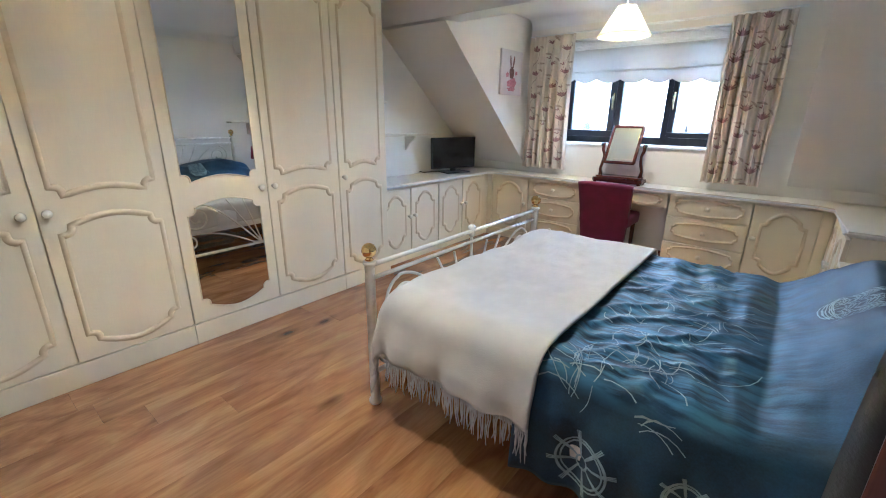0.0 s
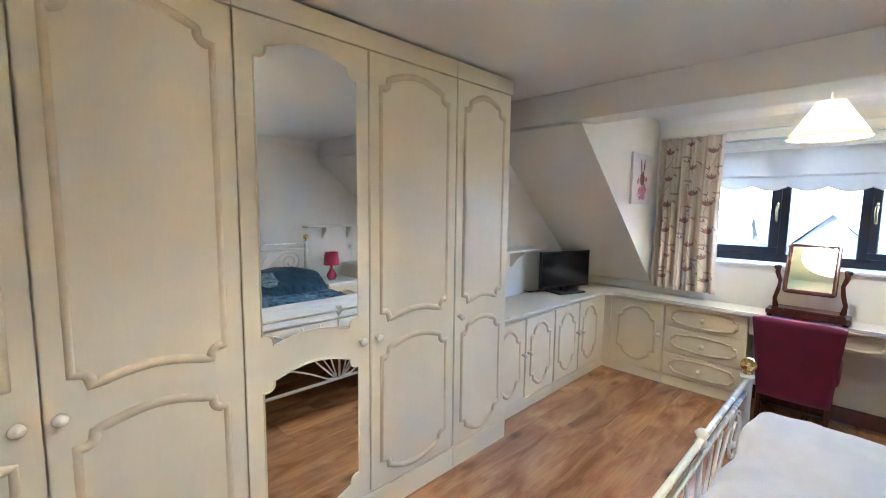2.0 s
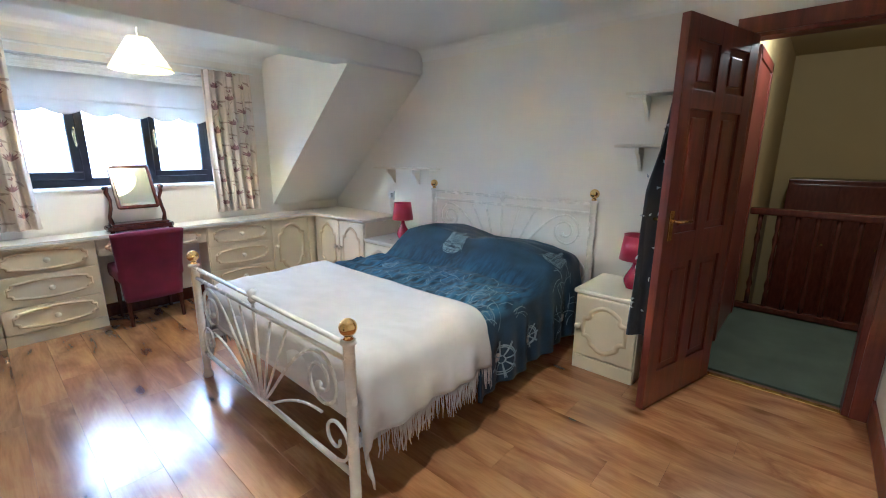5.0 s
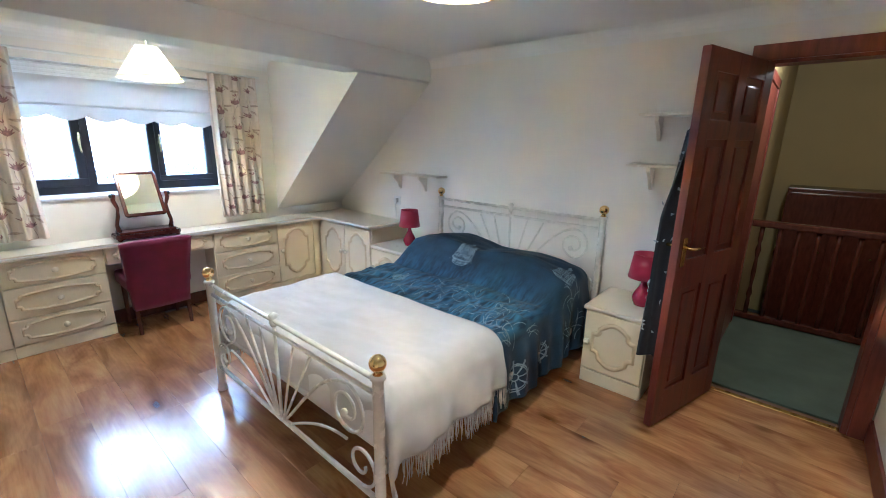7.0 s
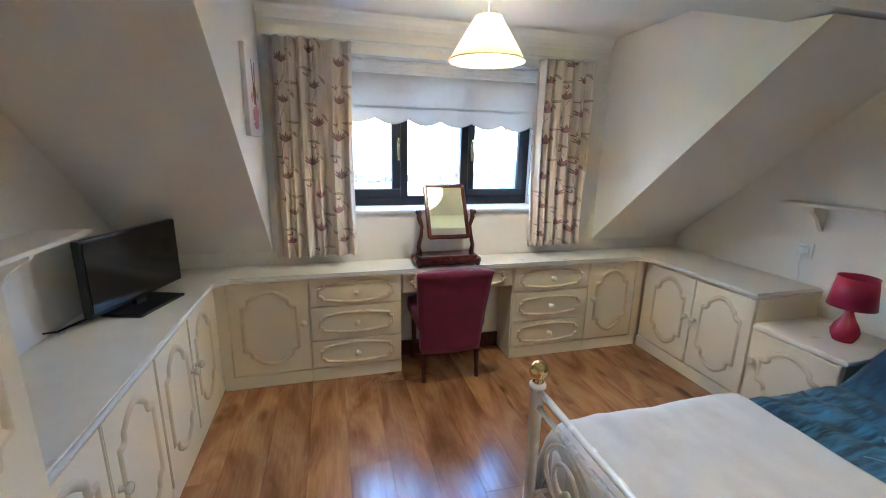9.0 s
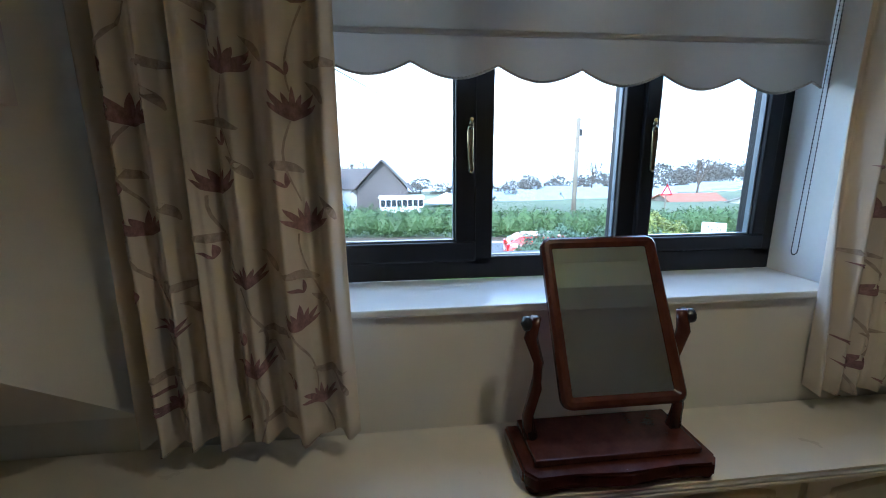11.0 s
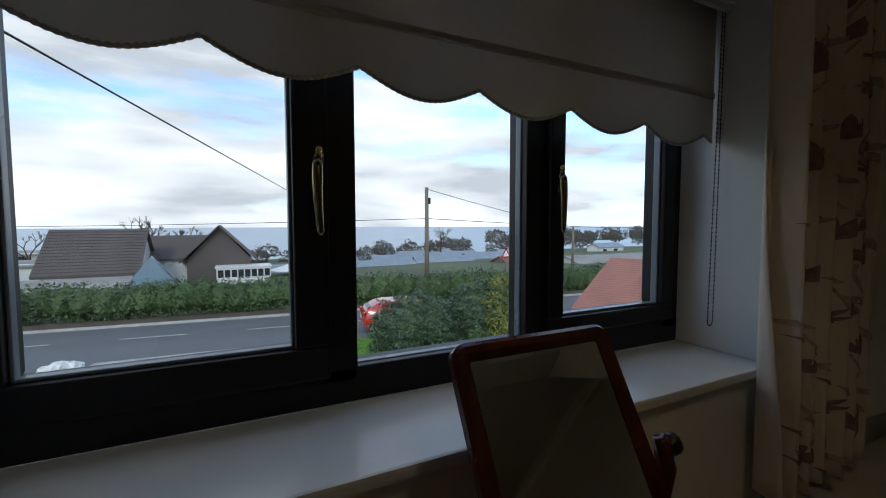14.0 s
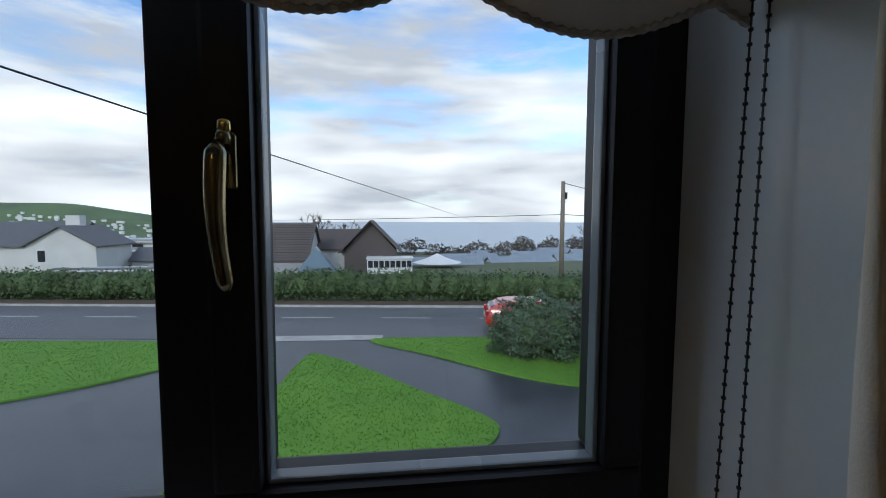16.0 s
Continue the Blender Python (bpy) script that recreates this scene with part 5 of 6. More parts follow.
bm = bmesh.new()
prev = None
for i in range(N + 1):
    x = BX0 + (BX1 - BX0) * i / N
    cur = [bm.verts.new((x, -0.0012, hem(x))), bm.verts.new((x, -0.0012, 1.99)), bm.verts.new((x, 0.0012, 1.99)), bm.verts.new((x, 0.0012, hem(x)))]
    if prev:
        for k in range(4):
            bm.faces.new((prev[k], prev[(k + 1) % 4], cur[(k + 1) % 4], cur[k]))
    prev = cur
cl = part("cloth", bm, BLIND, bl)
part("braid", tube([(BX0 + (BX1 - BX0) * i / 300, 0.0, hem(BX0 + (BX1 - BX0) * i / 300) + 0.0005 * (i % 2)) for i in range(301)], [0.0042 if i % 2 else 0.0026 for i in range(301)], 6), TRIMC, cl, "looped braid edging")
part("hem_bar", box(BX0, -0.006, 1.742, BX1, 0.004, 1.757, 0.003), BLIND, bl, "stitched lath pocket")
part("roller", lathe([(0.019, BX0), (0.019, BX1)], 18, (0, 0.0, 2.002), "x"), BLIND, bl, smooth=True)
for bx in (BX0 - 0.012, BX1 + 0.002):
    part("bracket", box(bx, -0.022, 1.978, bx + 0.010, 0.022, 2.034, 0.003), WHITEPL, bl)
bm = box(BX0, -0.040, 1.950, BX1, -0.024, 2.034, 0.004)
for z in (1.962, 1.988, 2.014):
    box(BX0, -0.047, z, BX1, -0.039, z + 0.010, 0.003, bm)
part("cassette", bm, REVEAL, bl, "white ridged head rail")
bm = bmesh.new()
CHY = -0.024
left, right = [], []
for k in range(71):
    f_ = k / 70
    z = 1.975 - f_ * (1.975 - 1.16)
    left.append((0.084 - 0.018 * f_, CHY, z))
    right.append((0.094 - 0.006 * f_, CHY, z))
loop = left + [(0.077 - 0.011 * math.cos(math.pi * k / 7), CHY, 1.16 - 0.014 * math.sin(math.pi * k / 7)) for k in range(1, 7)] + list(reversed(right))
for q in loop:
    bmesh.ops.create_icosphere(bm, subdivisions=1, radius=0.0023, matrix=Matrix.Translation(q))
tube(loop, 0.0009, 5, bm=bm)
part("bead_chain", bm, BLACKPL, bl, "black beaded pull chain")

# ---- picture on the dormer cheek ----
pc = thing("canvas_picture", "pale canvas picture of a pink watercolour hare", "picture", (DL + 0.001, 4.195, 1.732))
part("canvas", box(0, -0.195, -0.205, 0.022, 0.195, 0.205, 0.003), CANVAS, pc)


def blob(cy, cz, ry, rz, turn, jag, n=22):
    pts = []
    for i in range(n):
        a = 2 * math.pi * i / n
        k = 1 + jag * math.sin(5 * a + cy * 60)
        u, v = ry * k * math.cos(a), rz * k * math.sin(a)
        pts.append((cy + u * math.cos(turn) - v * math.sin(turn), cz + u * math.sin(turn) + v * math.cos(turn)))
    return pts


bm = bmesh.new()
for q in (blob(0.0, 0.0, 0.045, 0.055, 0, 0.05), blob(-0.028, 0.10, 0.012, 0.06, 0.15, 0.05), blob(0.03, 0.10, 0.012, 0.06, -0.2, 0.05), blob(0.0, -0.02, 0.02, 0.02, 0, 0.1)):
    prism(q, 0.0008, bm, "yz", 0.0222)
part("hare_shape", bm, HAREBR, pc)
bm = bmesh.new()
for q in (blob(-0.08, -0.02, 0.028, 0.022, 0.4, 0.2), blob(0.085, 0.0, 0.024, 0.02, 0.2, 0.2), blob(0.03, -0.09, 0.06, 0.045, 0.1, 0.15), blob(-0.05, -0.10, 0.035, 0.03, 0.5, 0.2), blob(0.0, -0.15, 0.07, 0.02, 0, 0.2)):
    prism(q, 0.0006, bm, "yz", 0.0221)
part("pink_wash", bm, PINK, pc)

# ---- socket ----
so_ = thing("wall_socket", "white plastic wall socket with plugged-in lead", "socket", (X1, 3.61, 0.93))
part("plate", box(-0.010, -0.045, -0.045, -0.001, 0.045, 0.045, 0.003), WHITEPL, so_)
part("plug", box(-0.045, -0.025, -0.02, -0.0105, 0.02, 0.025, 0.006), WHITEPL, so_)
part("lead", tube([(-0.03, 0, -0.02), (-0.03, 0.005, -0.08), (-0.02, 0.0, -0.15), (-0.03, -0.01, -0.196)], 0.003, 6), WHITEPL, so_)

# ---- floor planks ----
random.seed(21)
PW, PL = 0.193, 1.285
plank_bm = box(0.0004, 0.0004, -0.012, PW - 0.0004, PL - 0.0004, 0.0, 0.0007)
plank_me = bpy.data.meshes.new("plank")
plank_bm.to_mesh(plank_me)
plank_bm.free()
plank_me.materials.append(FLOOR)
x = X0 + 0.38
row = 0
while x < X1 - 0.01:
    y = Y0 - random.uniform(0, 1.0)
    while y < Y1 - 0.02:
        a, b = max(y, Y0), min(y + PL, Y1 - 0.02)
        if b - a > 0.05:
            ob = new("plank", plank_me)
            ob.parent = floor
            xe = min(PW, X1 - x)
            ob.matrix_local = Matrix.Translation((x, a, 0)) @ Matrix.Diagonal((xe / PW, (b - a) / PL, 1, 1))
        y += PL
    x += PW

# ---- outdoors: ground, road, lawns ----
GRASS = mat("lawn_grass", (0.125, 0.275, 0.03), 0.95, vary=0.4, scale=0.9, fine=30, bump=0.6, second=(0.085, 0.21, 0.018))
TARMAC = mat("wet_tarmac", (0.064, 0.070, 0.080), 0.34, vary=0.35, scale=0.8, fine=14, bump=0.35, second=(0.022, 0.026, 0.034))
ROADM = mat("worn_road", (0.135, 0.14, 0.15), 0.6, vary=0.3, scale=0.35, fine=40, bump=0.25, second=(0.085, 0.088, 0.095), stretch=(0.3, 1.5, 1))
KERB = mat("concrete_kerb", (0.42, 0.41, 0.39), 0.85, vary=0.3, scale=3, fine=60, bump=0.2)
PAINT = mat("road_paint", (0.42, 0.42, 0.40), 0.7, vary=0.3, scale=6, fine=50)
FIELD = mat("rough_ground", (0.10, 0.12, 0.06), 0.95, vary=0.5, scale=0.06, fine=1.5, bump=0.3)
EARTH = mat("verge_soil", (0.10, 0.075, 0.05), 0.95, vary=0.4, scale=2, fine=30, bump=0.5)
SEA = mat("grey_sea", (0.40, 0.47, 0.52), 0.35, vary=0.2, scale=0.004, fine=0.05, bump=0.15, stretch=(0.4, 2, 1))
HILL = mat("hill_pasture", (0.14, 0.22, 0.09), 0.95, vary=0.4, scale=0.012, fine=0.2, bump=0.0, second=(0.08, 0.11, 0.06))
RENDERW = mat("white_house_render", (0.66, 0.66, 0.63), 0.85, vary=0.12, scale=0.8, fine=20, bump=0.1)
ROOFT = mat("brown_roof_tiles", (0.105, 0.088, 0.082), 0.8, vary=0.35, scale=3, fine=14, bump=0.5, stretch=(1, 1, 4))
VANROOF = mat("pale_blue_grey_roof_sheet", (0.26, 0.31, 0.36), 0.5, vary=0.25, scale=1, fine=12, bump=0.2)
SLATE = mat("grey_slate", (0.12, 0.125, 0.135), 0.6, vary=0.3, scale=2, fine=15, bump=0.3)
FELT = mat("grey_felt_roof", (0.30, 0.29, 0.27), 0.85, vary=0.3, scale=0.6, fine=10, bump=0.1)
BRICKM = mat("red_brick", (0.30, 0.12, 0.075), 0.85, vary=0.3, scale=5, fine=25, bump=0.3)
REDROOF = mat("pinkish_red_roof", (0.36, 0.16, 0.12), 0.85, vary=0.25, scale=1.5, fine=25, bump=0.3)
TIMBER = mat("grey_weathered_timber", (0.22, 0.19, 0.16), 0.85, vary=0.3, scale=3, fine=30, bump=0.3, stretch=(3, 3, 0.4))
DARKGL = mat("dark_window_glass", (0.03, 0.035, 0.04), 0.1, vary=0.1, bump=0)
SKYGL = mat("conservatory_glass", (0.22, 0.30, 0.38), 0.15, vary=0.15, bump=0)
LEAFD = mat("dark_evergreen_leaf", (0.085, 0.140, 0.045), 0.6, vary=0.4, scale=1.0, fine=9, bump=0, second=(0.014, 0.030, 0.012), spread=0.35, island=True)
LEAFB = mat("blue_green_leaf", (0.095, 0.150, 0.085), 0.6, vary=0.4, scale=1.0, fine=9, bump=0, second=(0.018, 0.034, 0.022), spread=0.35, island=True)
LEAFY = mat("olive_leaf", (0.20, 0.22, 0.045), 0.6, vary=0.4, scale=1.2, fine=9, bump=0, second=(0.05, 0.065, 0.016), spread=0.35, island=True)
JUNIPER = mat("juniper_needle", (0.10, 0.17, 0.05), 0.6, vary=0.4, scale=1.2, fine=9, bump=0, second=(0.03, 0.06, 0.02), spread=0.35, island=True)
YELLOWF = mat("yellow_leaf", (0.80, 0.62, 0.12), 0.6, vary=0.3, scale=2, fine=9, bump=0, second=(0.30, 0.28, 0.06), spread=0.3, island=True)
BROWNF = mat("dry_brown_stem", (0.20, 0.10, 0.06), 0.8, vary=0.4, scale=2, fine=9, bump=0, second=(0.08, 0.05, 0.03), spread=0.3, island=True)
WINTERT = mat("bare_winter_twigs", (0.13, 0.115, 0.095), 0.9, vary=0.4, scale=2, fine=9, bump=0, second=(0.055, 0.055, 0.045), spread=0.3, island=True)
BARK = mat("bark", (0.10, 0.075, 0.055), 0.9, vary=0.3, scale=4, fine=40, bump=0.4)
POLE = mat("creosoted_pole", (0.20, 0.17, 0.13), 0.8, vary=0.3, scale=3, fine=30, bump=0.3, stretch=(3, 3, 0.3))
SILVER = mat("silver_car_paint", (0.42, 0.44, 0.46), 0.25, metal=0.7, vary=0.05, coat=0.8, bump=0)
REDCAR = mat("red_car_paint", (0.45, 0.02, 0.015), 0.25, vary=0.08, coat=0.8, bump=0)
TAILL = mat("red_tail_lens", (0.40, 0.01, 0.02), 0.1, vary=0.1, bump=0)
RUBBER = mat("tyre_rubber", (0.015, 0.015, 0.015), 0.8, vary=0.2)
ALLOY = mat("alloy_wheel", (0.5, 0.5, 0.52), 0.3, metal=0.9, vary=0.1)
SIGNW = mat("white_sign_board", (0.75, 0.75, 0.74), 0.5, vary=0.05)
INK = mat("dark_sign_ink", (0.03, 0.03, 0.05), 0.6, vary=0.1)
PLASTICBAG = mat("white_plastic_sack", (0.70, 0.70, 0.70), 0.35, vary=0.15, scale=6)
GZ = -2.8


def ground_z(x, y):
    if y < 29:
        return GZ
    if y < 110:
        return GZ - 0.05 * (y - 29)
    return GZ - 4.05 - 0.09 * (y - 110)


gx = [-4800, -2000, -900, -400, -200, -100, -50, -25, -12, -6, 0, 6, 12, 25, 50, 100, 200, 400, 900, 2000, 4800]
gy = [-300, -60, -10, 4.9, 8, 12, 16, 20, 24, 29, 34, 45, 60, 80, 110, 160, 240, 330, 430]
verts = [(x, y, ground_z(x, y)) for y in gy for x in gx]
n = len(gx)
faces = [(j * n + i, j * n + i + 1, (j + 1) * n + i + 1, (j + 1) * n + i) for j in range(len(gy) - 1) for i in range(n - 1)]
tagged(raw("ground", verts, faces, FIELD), "rough ground falling away to the sea", "ground", kind="structure")
tagged(raw("sea", [(-4900, 380, -32), (4900, 380, -32), (4900, 4850, -32), (-4900, 4850, -32)], [(0, 1, 2, 3)], SEA), "calm grey sea to the horizon", "sea", kind="structure")


def sheet(name, outline, z, material, label, category, thick=0.02):
    bm = prism(outline, thick, plane="xy", at=z)
    return tagged(part(name, bm, material), label, category, kind="structure")


sheet("driveway", [(-22, 5.2), (16, 5.2), (16, 12), (9, 19.4), (-22, 20.8)], GZ, TARMAC, "dark wet tarmac driveway before the house", "driveway", 0.02)


def roadline(x, o=0.0):
    return 24.2 - 0.12 * x + o


RX = [-60 + 5 * i for i in range(27)]
sheet("road", [(x, roadline(x, -5.4)) for x in RX] + [(x, roadline(x, 0.0)) for x in reversed(RX)], GZ + 0.004, ROADM, "grey worn asphalt road", "road", 0.03)
sheet("verge", [(x, roadline(x, 0.16)) for x in RX] + [(x, roadline(x, 1.3)) for x in reversed(RX)], GZ + 0.004, EARTH, "earthy verge under the hedge", "verge", 0.09)
kb = thing("kerb", "pale concrete kerb along the road", "kerb", kind="structure")
for i in range(60):
    x = -30 + 0.92 * i
    bm = prism([(x, roadline(x)), (x + 0.91, roadline(x + 0.91)), (x + 0.91, roadline(x + 0.91, 0.15)), (x, roadline(x, 0.15))], 0.12, plane="xy", at=GZ + 0.004)
    part("kerbstone", bm, KERB, kb)
for i in range(12):
    x = -26 + 4.2 * i
    bm = prism([(x, roadline(x, -2.15)), (x + 2.2, roadline(x + 2.2, -2.15)), (x + 2.2, roadline(x + 2.2, -2.05)), (x, roadline(x, -2.05))], 0.004, plane="xy", at=GZ + 0.034)
    tagged(part("road_marking", bm, PAINT), "worn white dashed centre line", "road marking", "centre line dashes", kind="structure")
bm = prism([(-5.2, 19.15), (-0.7, 18.95), (-0.6, 19.5), (-5.0, 19.8)], 0.012, plane="xy", at=GZ + 0.026)
struct("dropped_kerb", bm, KERB, "broken pale concrete apron at the drive mouth", "kerb")


def smooth_loop(pts, k=5):
    out = []
    m = len(pts)
    for i in range(m):
        p0, p1, p2, p3 = (Vector(pts[(i + j - 1) % m]) for j in range(4))
        for s in range(k):
            t = s / k
            q = 0.5 * ((2 * p1) + (p2 - p0) * t + (2 * p0 - 5 * p1 + 4 * p2 - p3) * t * t + (3 * p1 - p0 - 3 * p2 + p3) * t ** 3)
            out.append((q.x, q.y))
    return out


LAWNS = [[(-22, 14.2), (-12, 14.2), (-9.0, 14.9), (-6.6, 16.7), (-5.1, 18.8), (-7.5, 19.3), (-14, 20.0), (-22, 20.6)],
         [(-2.9, 17.3), (-2.2, 17.2), (-0.8, 15.8), (0.3, 14.5), (1.7, 12.9), (1.8, 12.1), (0.8, 11.2), (-2, 9.6), (-4.0, 9.8), (-3.7, 11.2), (-3.2, 14.2)],
         [(-1.05, 18.85), (1.0, 17.0), (3.0, 15.1), (4.5, 14.2), (6.5, 13.6), (9, 13.4), (10, 17.5), (3.2, 18.7), (1.2, 18.9)]]
for k, o in enumerate(LAWNS):
    o = smooth_loop(o)
    lw = sheet("lawn", o, GZ + 0.01, GRASS, "bright green mown lawn beside the drive", "lawn", 0.06)
    rng = np.random.default_rng(40 + k)
    a = np.array(o)
    lo, hi = a.min(0), a.max(0)
    m = int(9000 * min(1.6, (hi - lo).prod() / 40))
    p = rng.uniform(lo, hi, (m, 2))
    inside = np.zeros(m, bool)
    for i in range(len(o)):
        (xa, ya), (xb, yb) = o[i - 1], o[i]
        cond = ((ya > p[:, 1]) != (yb > p[:, 1])) & (p[:, 0] < (xb - xa) * (p[:, 1] - ya) / (yb - ya + 1e-12) + xa)
        inside ^= cond
    p = p[inside]
    m = len(p)
    ang_ = rng.uniform(0, 6.28, m)
    d = np.stack([np.cos(ang_), np.sin(ang_)], 1) * 0.018
    h = rng.uniform(0.02, 0.045, m)
    z = np.full(m, GZ + 0.07)
    v = np.concatenate([np.column_stack([p - d, z]), np.column_stack([p + d, z]), np.column_stack([p + d[:, ::-1] * 1.2, z + h])])
    f_ = [(i, i + m, i + 2 * m) for i in range(m)]
    tagged(raw("grass", v.tolist(), f_, GRASS), "short green grass blades on the lawn", "grass", kind="stuff")


# ---- hedges, shrubs, trees ----


def leaf_cloud(centres, radii, count, size, seed, flat=0.0):
    """Leaf quads scattered through the outer shell of several ellipsoids."""
    rng = np.random.default_rng(seed)
    centres, radii = np.array(centres, float), np.array(radii, float)
    wts = radii.prod(1) ** 0.67
    k = rng.choice(len(centres), count, p=wts / wts.sum())
    d = rng.normal(size=(count, 3))
    d /= np.linalg.norm(d, axis=1)[:, None]
    lump = 1 + 0.22 * np.sin(d[:, 0] * 7 + k) * np.sin(d[:, 1] * 6 + 2 * k) + 0.12 * np.sin(d[:, 2] * 15 + d[:, 0] * 11)
    c = centres[k] + d * radii[k] * (rng.uniform(0.55, 1.0, count) ** 0.4 * lump)[:, None]
    n_ = d + rng.normal(scale=0.75, size=d.shape)
    n_ /= np.linalg.norm(n_, axis=1)[:, None]
    t = np.cross(n_, rng.normal(size=d.shape))
    t /= np.linalg.norm(t, axis=1)[:, None] + 1e-9
    b = np.cross(n_, t)
    s = size * rng.uniform(0.6, 1.3, count)[:, None]
    c[:, 2] = np.maximum(c[:, 2], GZ - 3 + 0.02)
    v = np.stack([c - t * s, c + b * s * 0.45, c + t * s, c - b * s * 0.45], 1).reshape(-1, 3)
    return v.tolist(), [(4 * i, 4 * i + 1, 4 * i + 2, 4 * i + 3) for i in range(count)]


def shrub(name, label, at, blobs, count, size, material, seed, stems=5):
    t = thing(name, label, "shrub", at)
    v, f_ = leaf_cloud([b[0] for b in blobs], [b[1] for b in blobs], count, size, seed)
    lv = raw("leaves", v, f_, material, t)
    rng = random.Random(seed)
    bm = bmesh.new()
    for k in range(stems):
        c = blobs[k % len(blobs)][0]
        tube([(rng.uniform(-0.2, 0.2), rng.uniform(-0.2, 0.2), 0), (c[0] * 0.5, c[1] * 0.5, c[2] * 0.5), (c[0], c[1], c[2])], [0.05, 0.035, 0.015], 6, bm=bm)
    part("stems", bm, BARK, t)
    # dense heart of the shrub
    bm = bmesh.new()
    for c, r in blobs:
        bmesh.ops.create_icosphere(bm, subdivisions=2, radius=1.0, matrix=Matrix.Translation(c) @ Matrix.Diagonal((r[0] * 0.72, r[1] * 0.72, r[2] * 0.72, 1)))
    part("inner_foliage", bm, LEAFD, t)
    return t


shrub("evergreen_shrub", "large rounded dark green shrub on the lawn edge", (4.35, 16.7, GZ), [((0, 0, 0.9), (1.45, 1.1, 1.05)), ((-0.7, 0.4, 0.62), (0.9, 0.9, 0.75))], 16000, 0.055, LEAFB, 1)
shrub("evergreen_shrub", "tall dark evergreen shrub in the border", (6.6, 16.5, GZ), [((0, 0, 1.1), (1.2, 1.1, 1.1)), ((0.8, -0.4, 0.8), (0.9, 0.8, 0.9))], 14000, 0.055, LEAFB, 2)
shrub("golden_shrub", "tall olive-green shrub with yellowish tips", (7.6, 16.3, GZ), [((-0.3, 0, 1.3), (1.2, 1.0, 1.05)), ((0.5, -0.3, 0.9), (0.85, 0.8, 0.9)), ((-0.5, -0.8, 0.8), (0.8, 0.6, 0.8))], 17000, 0.06, LEAFY, 3)
shrub("evergreen_shrub", "dark green shrub beside the sign", (9.3, 16.4, GZ), [((0, 0, 0.45), (1.1, 0.9, 0.6)), ((-0.7, -0.9, 0.45), (0.8, 0.6, 0.55))], 11000, 0.055, LEAFD, 4)
shrub("yellow_shrub", "small bright yellow variegated shrub by the drive", (4.85, 14.1, GZ), [((0, 0, 0.45), (0.35, 0.3, 0.35)), ((0.75, -0.35, 0.45), (0.45, 0.35, 0.4))], 850, 0.06, YELLOWF, 5)
shrub("round_bush", "small dark clipped bush behind the yellow shrub", (5.35, 14.5, GZ), [((0, 0, 0.55), (0.40, 0.38, 0.55))], 3500, 0.04, LEAFD, 6)
shrub("juniper", "low feathery green juniper spreading over the drive", (6.75, 13.5, GZ), [((0, 0, 0.4), (0.9, 0.55, 0.4)), ((0.4, -0.3, 0.3), (0.9, 0.5, 0.3))], 9000, 0.06, JUNIPER, 7)
shrub("dry_shrub", "leafless brown shrub by the fence", (8.35, 13.9, GZ), [((0, 0, 0.8), (0.85, 0.6, 0.65)), ((0.2, -0.5, 0.3), (0.8, 0.4, 0.4))], 6000, 0.05, BROWNF, 8)
shrub("young_shrub", "small green shrub near the parked car", (5.35, 10.2, GZ), [((0, 0, 0.3), (0.4, 0.35, 0.35))], 2400, 0.04, JUNIPER, 9)

hd = thing("roadside_hedge", "long clipped dark green hedge across the road", "hedge", kind="stuff")
blobs = [((x, roadline(x, 1.95) + 0.15 * math.sin(x * 2.1), GZ + 0.72 + 0.06 * math.sin(x * 1.3) + (0.10 if -9 < x < 3 else 0)), (0.85, 0.75, 0.86)) for x in [-34 + 0.75 * i for i in range(74)]]
v, f_ = leaf_cloud([b[0] for b in blobs], [b[1] for b in blobs], 60000, 0.075, 50)
raw("leaves", v, f_, LEAFD, hd)
bm = bmesh.new()
for c, r in blobs:
    bmesh.ops.create_icosphere(bm, subdivisions=1, radius=1.0, matrix=Matrix.Translation(c) @ Matrix.Diagonal((r[0] * 0.85, r[1] * 0.75, r[2] * 0.85, 1)))
part("inner_foliage", bm, LEAFD, hd)
v, f_ = leaf_cloud([(-10.0, roadline(-10, 1.35), GZ + 0.65)], [(1.0, 0.35, 0.6)], 2500, 0.06, 51)
tagged(raw("brown_hedge_patch", v, f_, BROWNF), "browned dying patch in the hedge", "hedge", kind="stuff")


def bare_tree(at, h, seed, label):
    t = thing("bare_tree", label, "tree", at)
    rng = random.Random(seed)
    bm = bmesh.new()

    def grow(p, d, ln, r, lv):
        q = p + d * ln
        tube([p, (p + q) / 2 + Vector((rng.uniform(-1, 1), rng.uniform(-1, 1), 0)) * ln * 0.05, q], [r, r * 0.85, r * 0.65], 5, bm=bm)
        if lv:
            for _ in range(3 if lv > 1 else 4):
                grow(q, (d + Vector((rng.uniform(-0.8, 0.8), rng.uniform(-0.8, 0.8), rng.uniform(-0.1, 0.5)))).normalized(), ln * rng.uniform(0.55, 0.8), r * 0.6, lv - 1)
    grow(Vector((0, 0, 0)), Vector((0, 0, 1)), h * 0.33, h * 0.025, 4)
    part("trunk_and_limbs", bm, BARK, t)
    return t


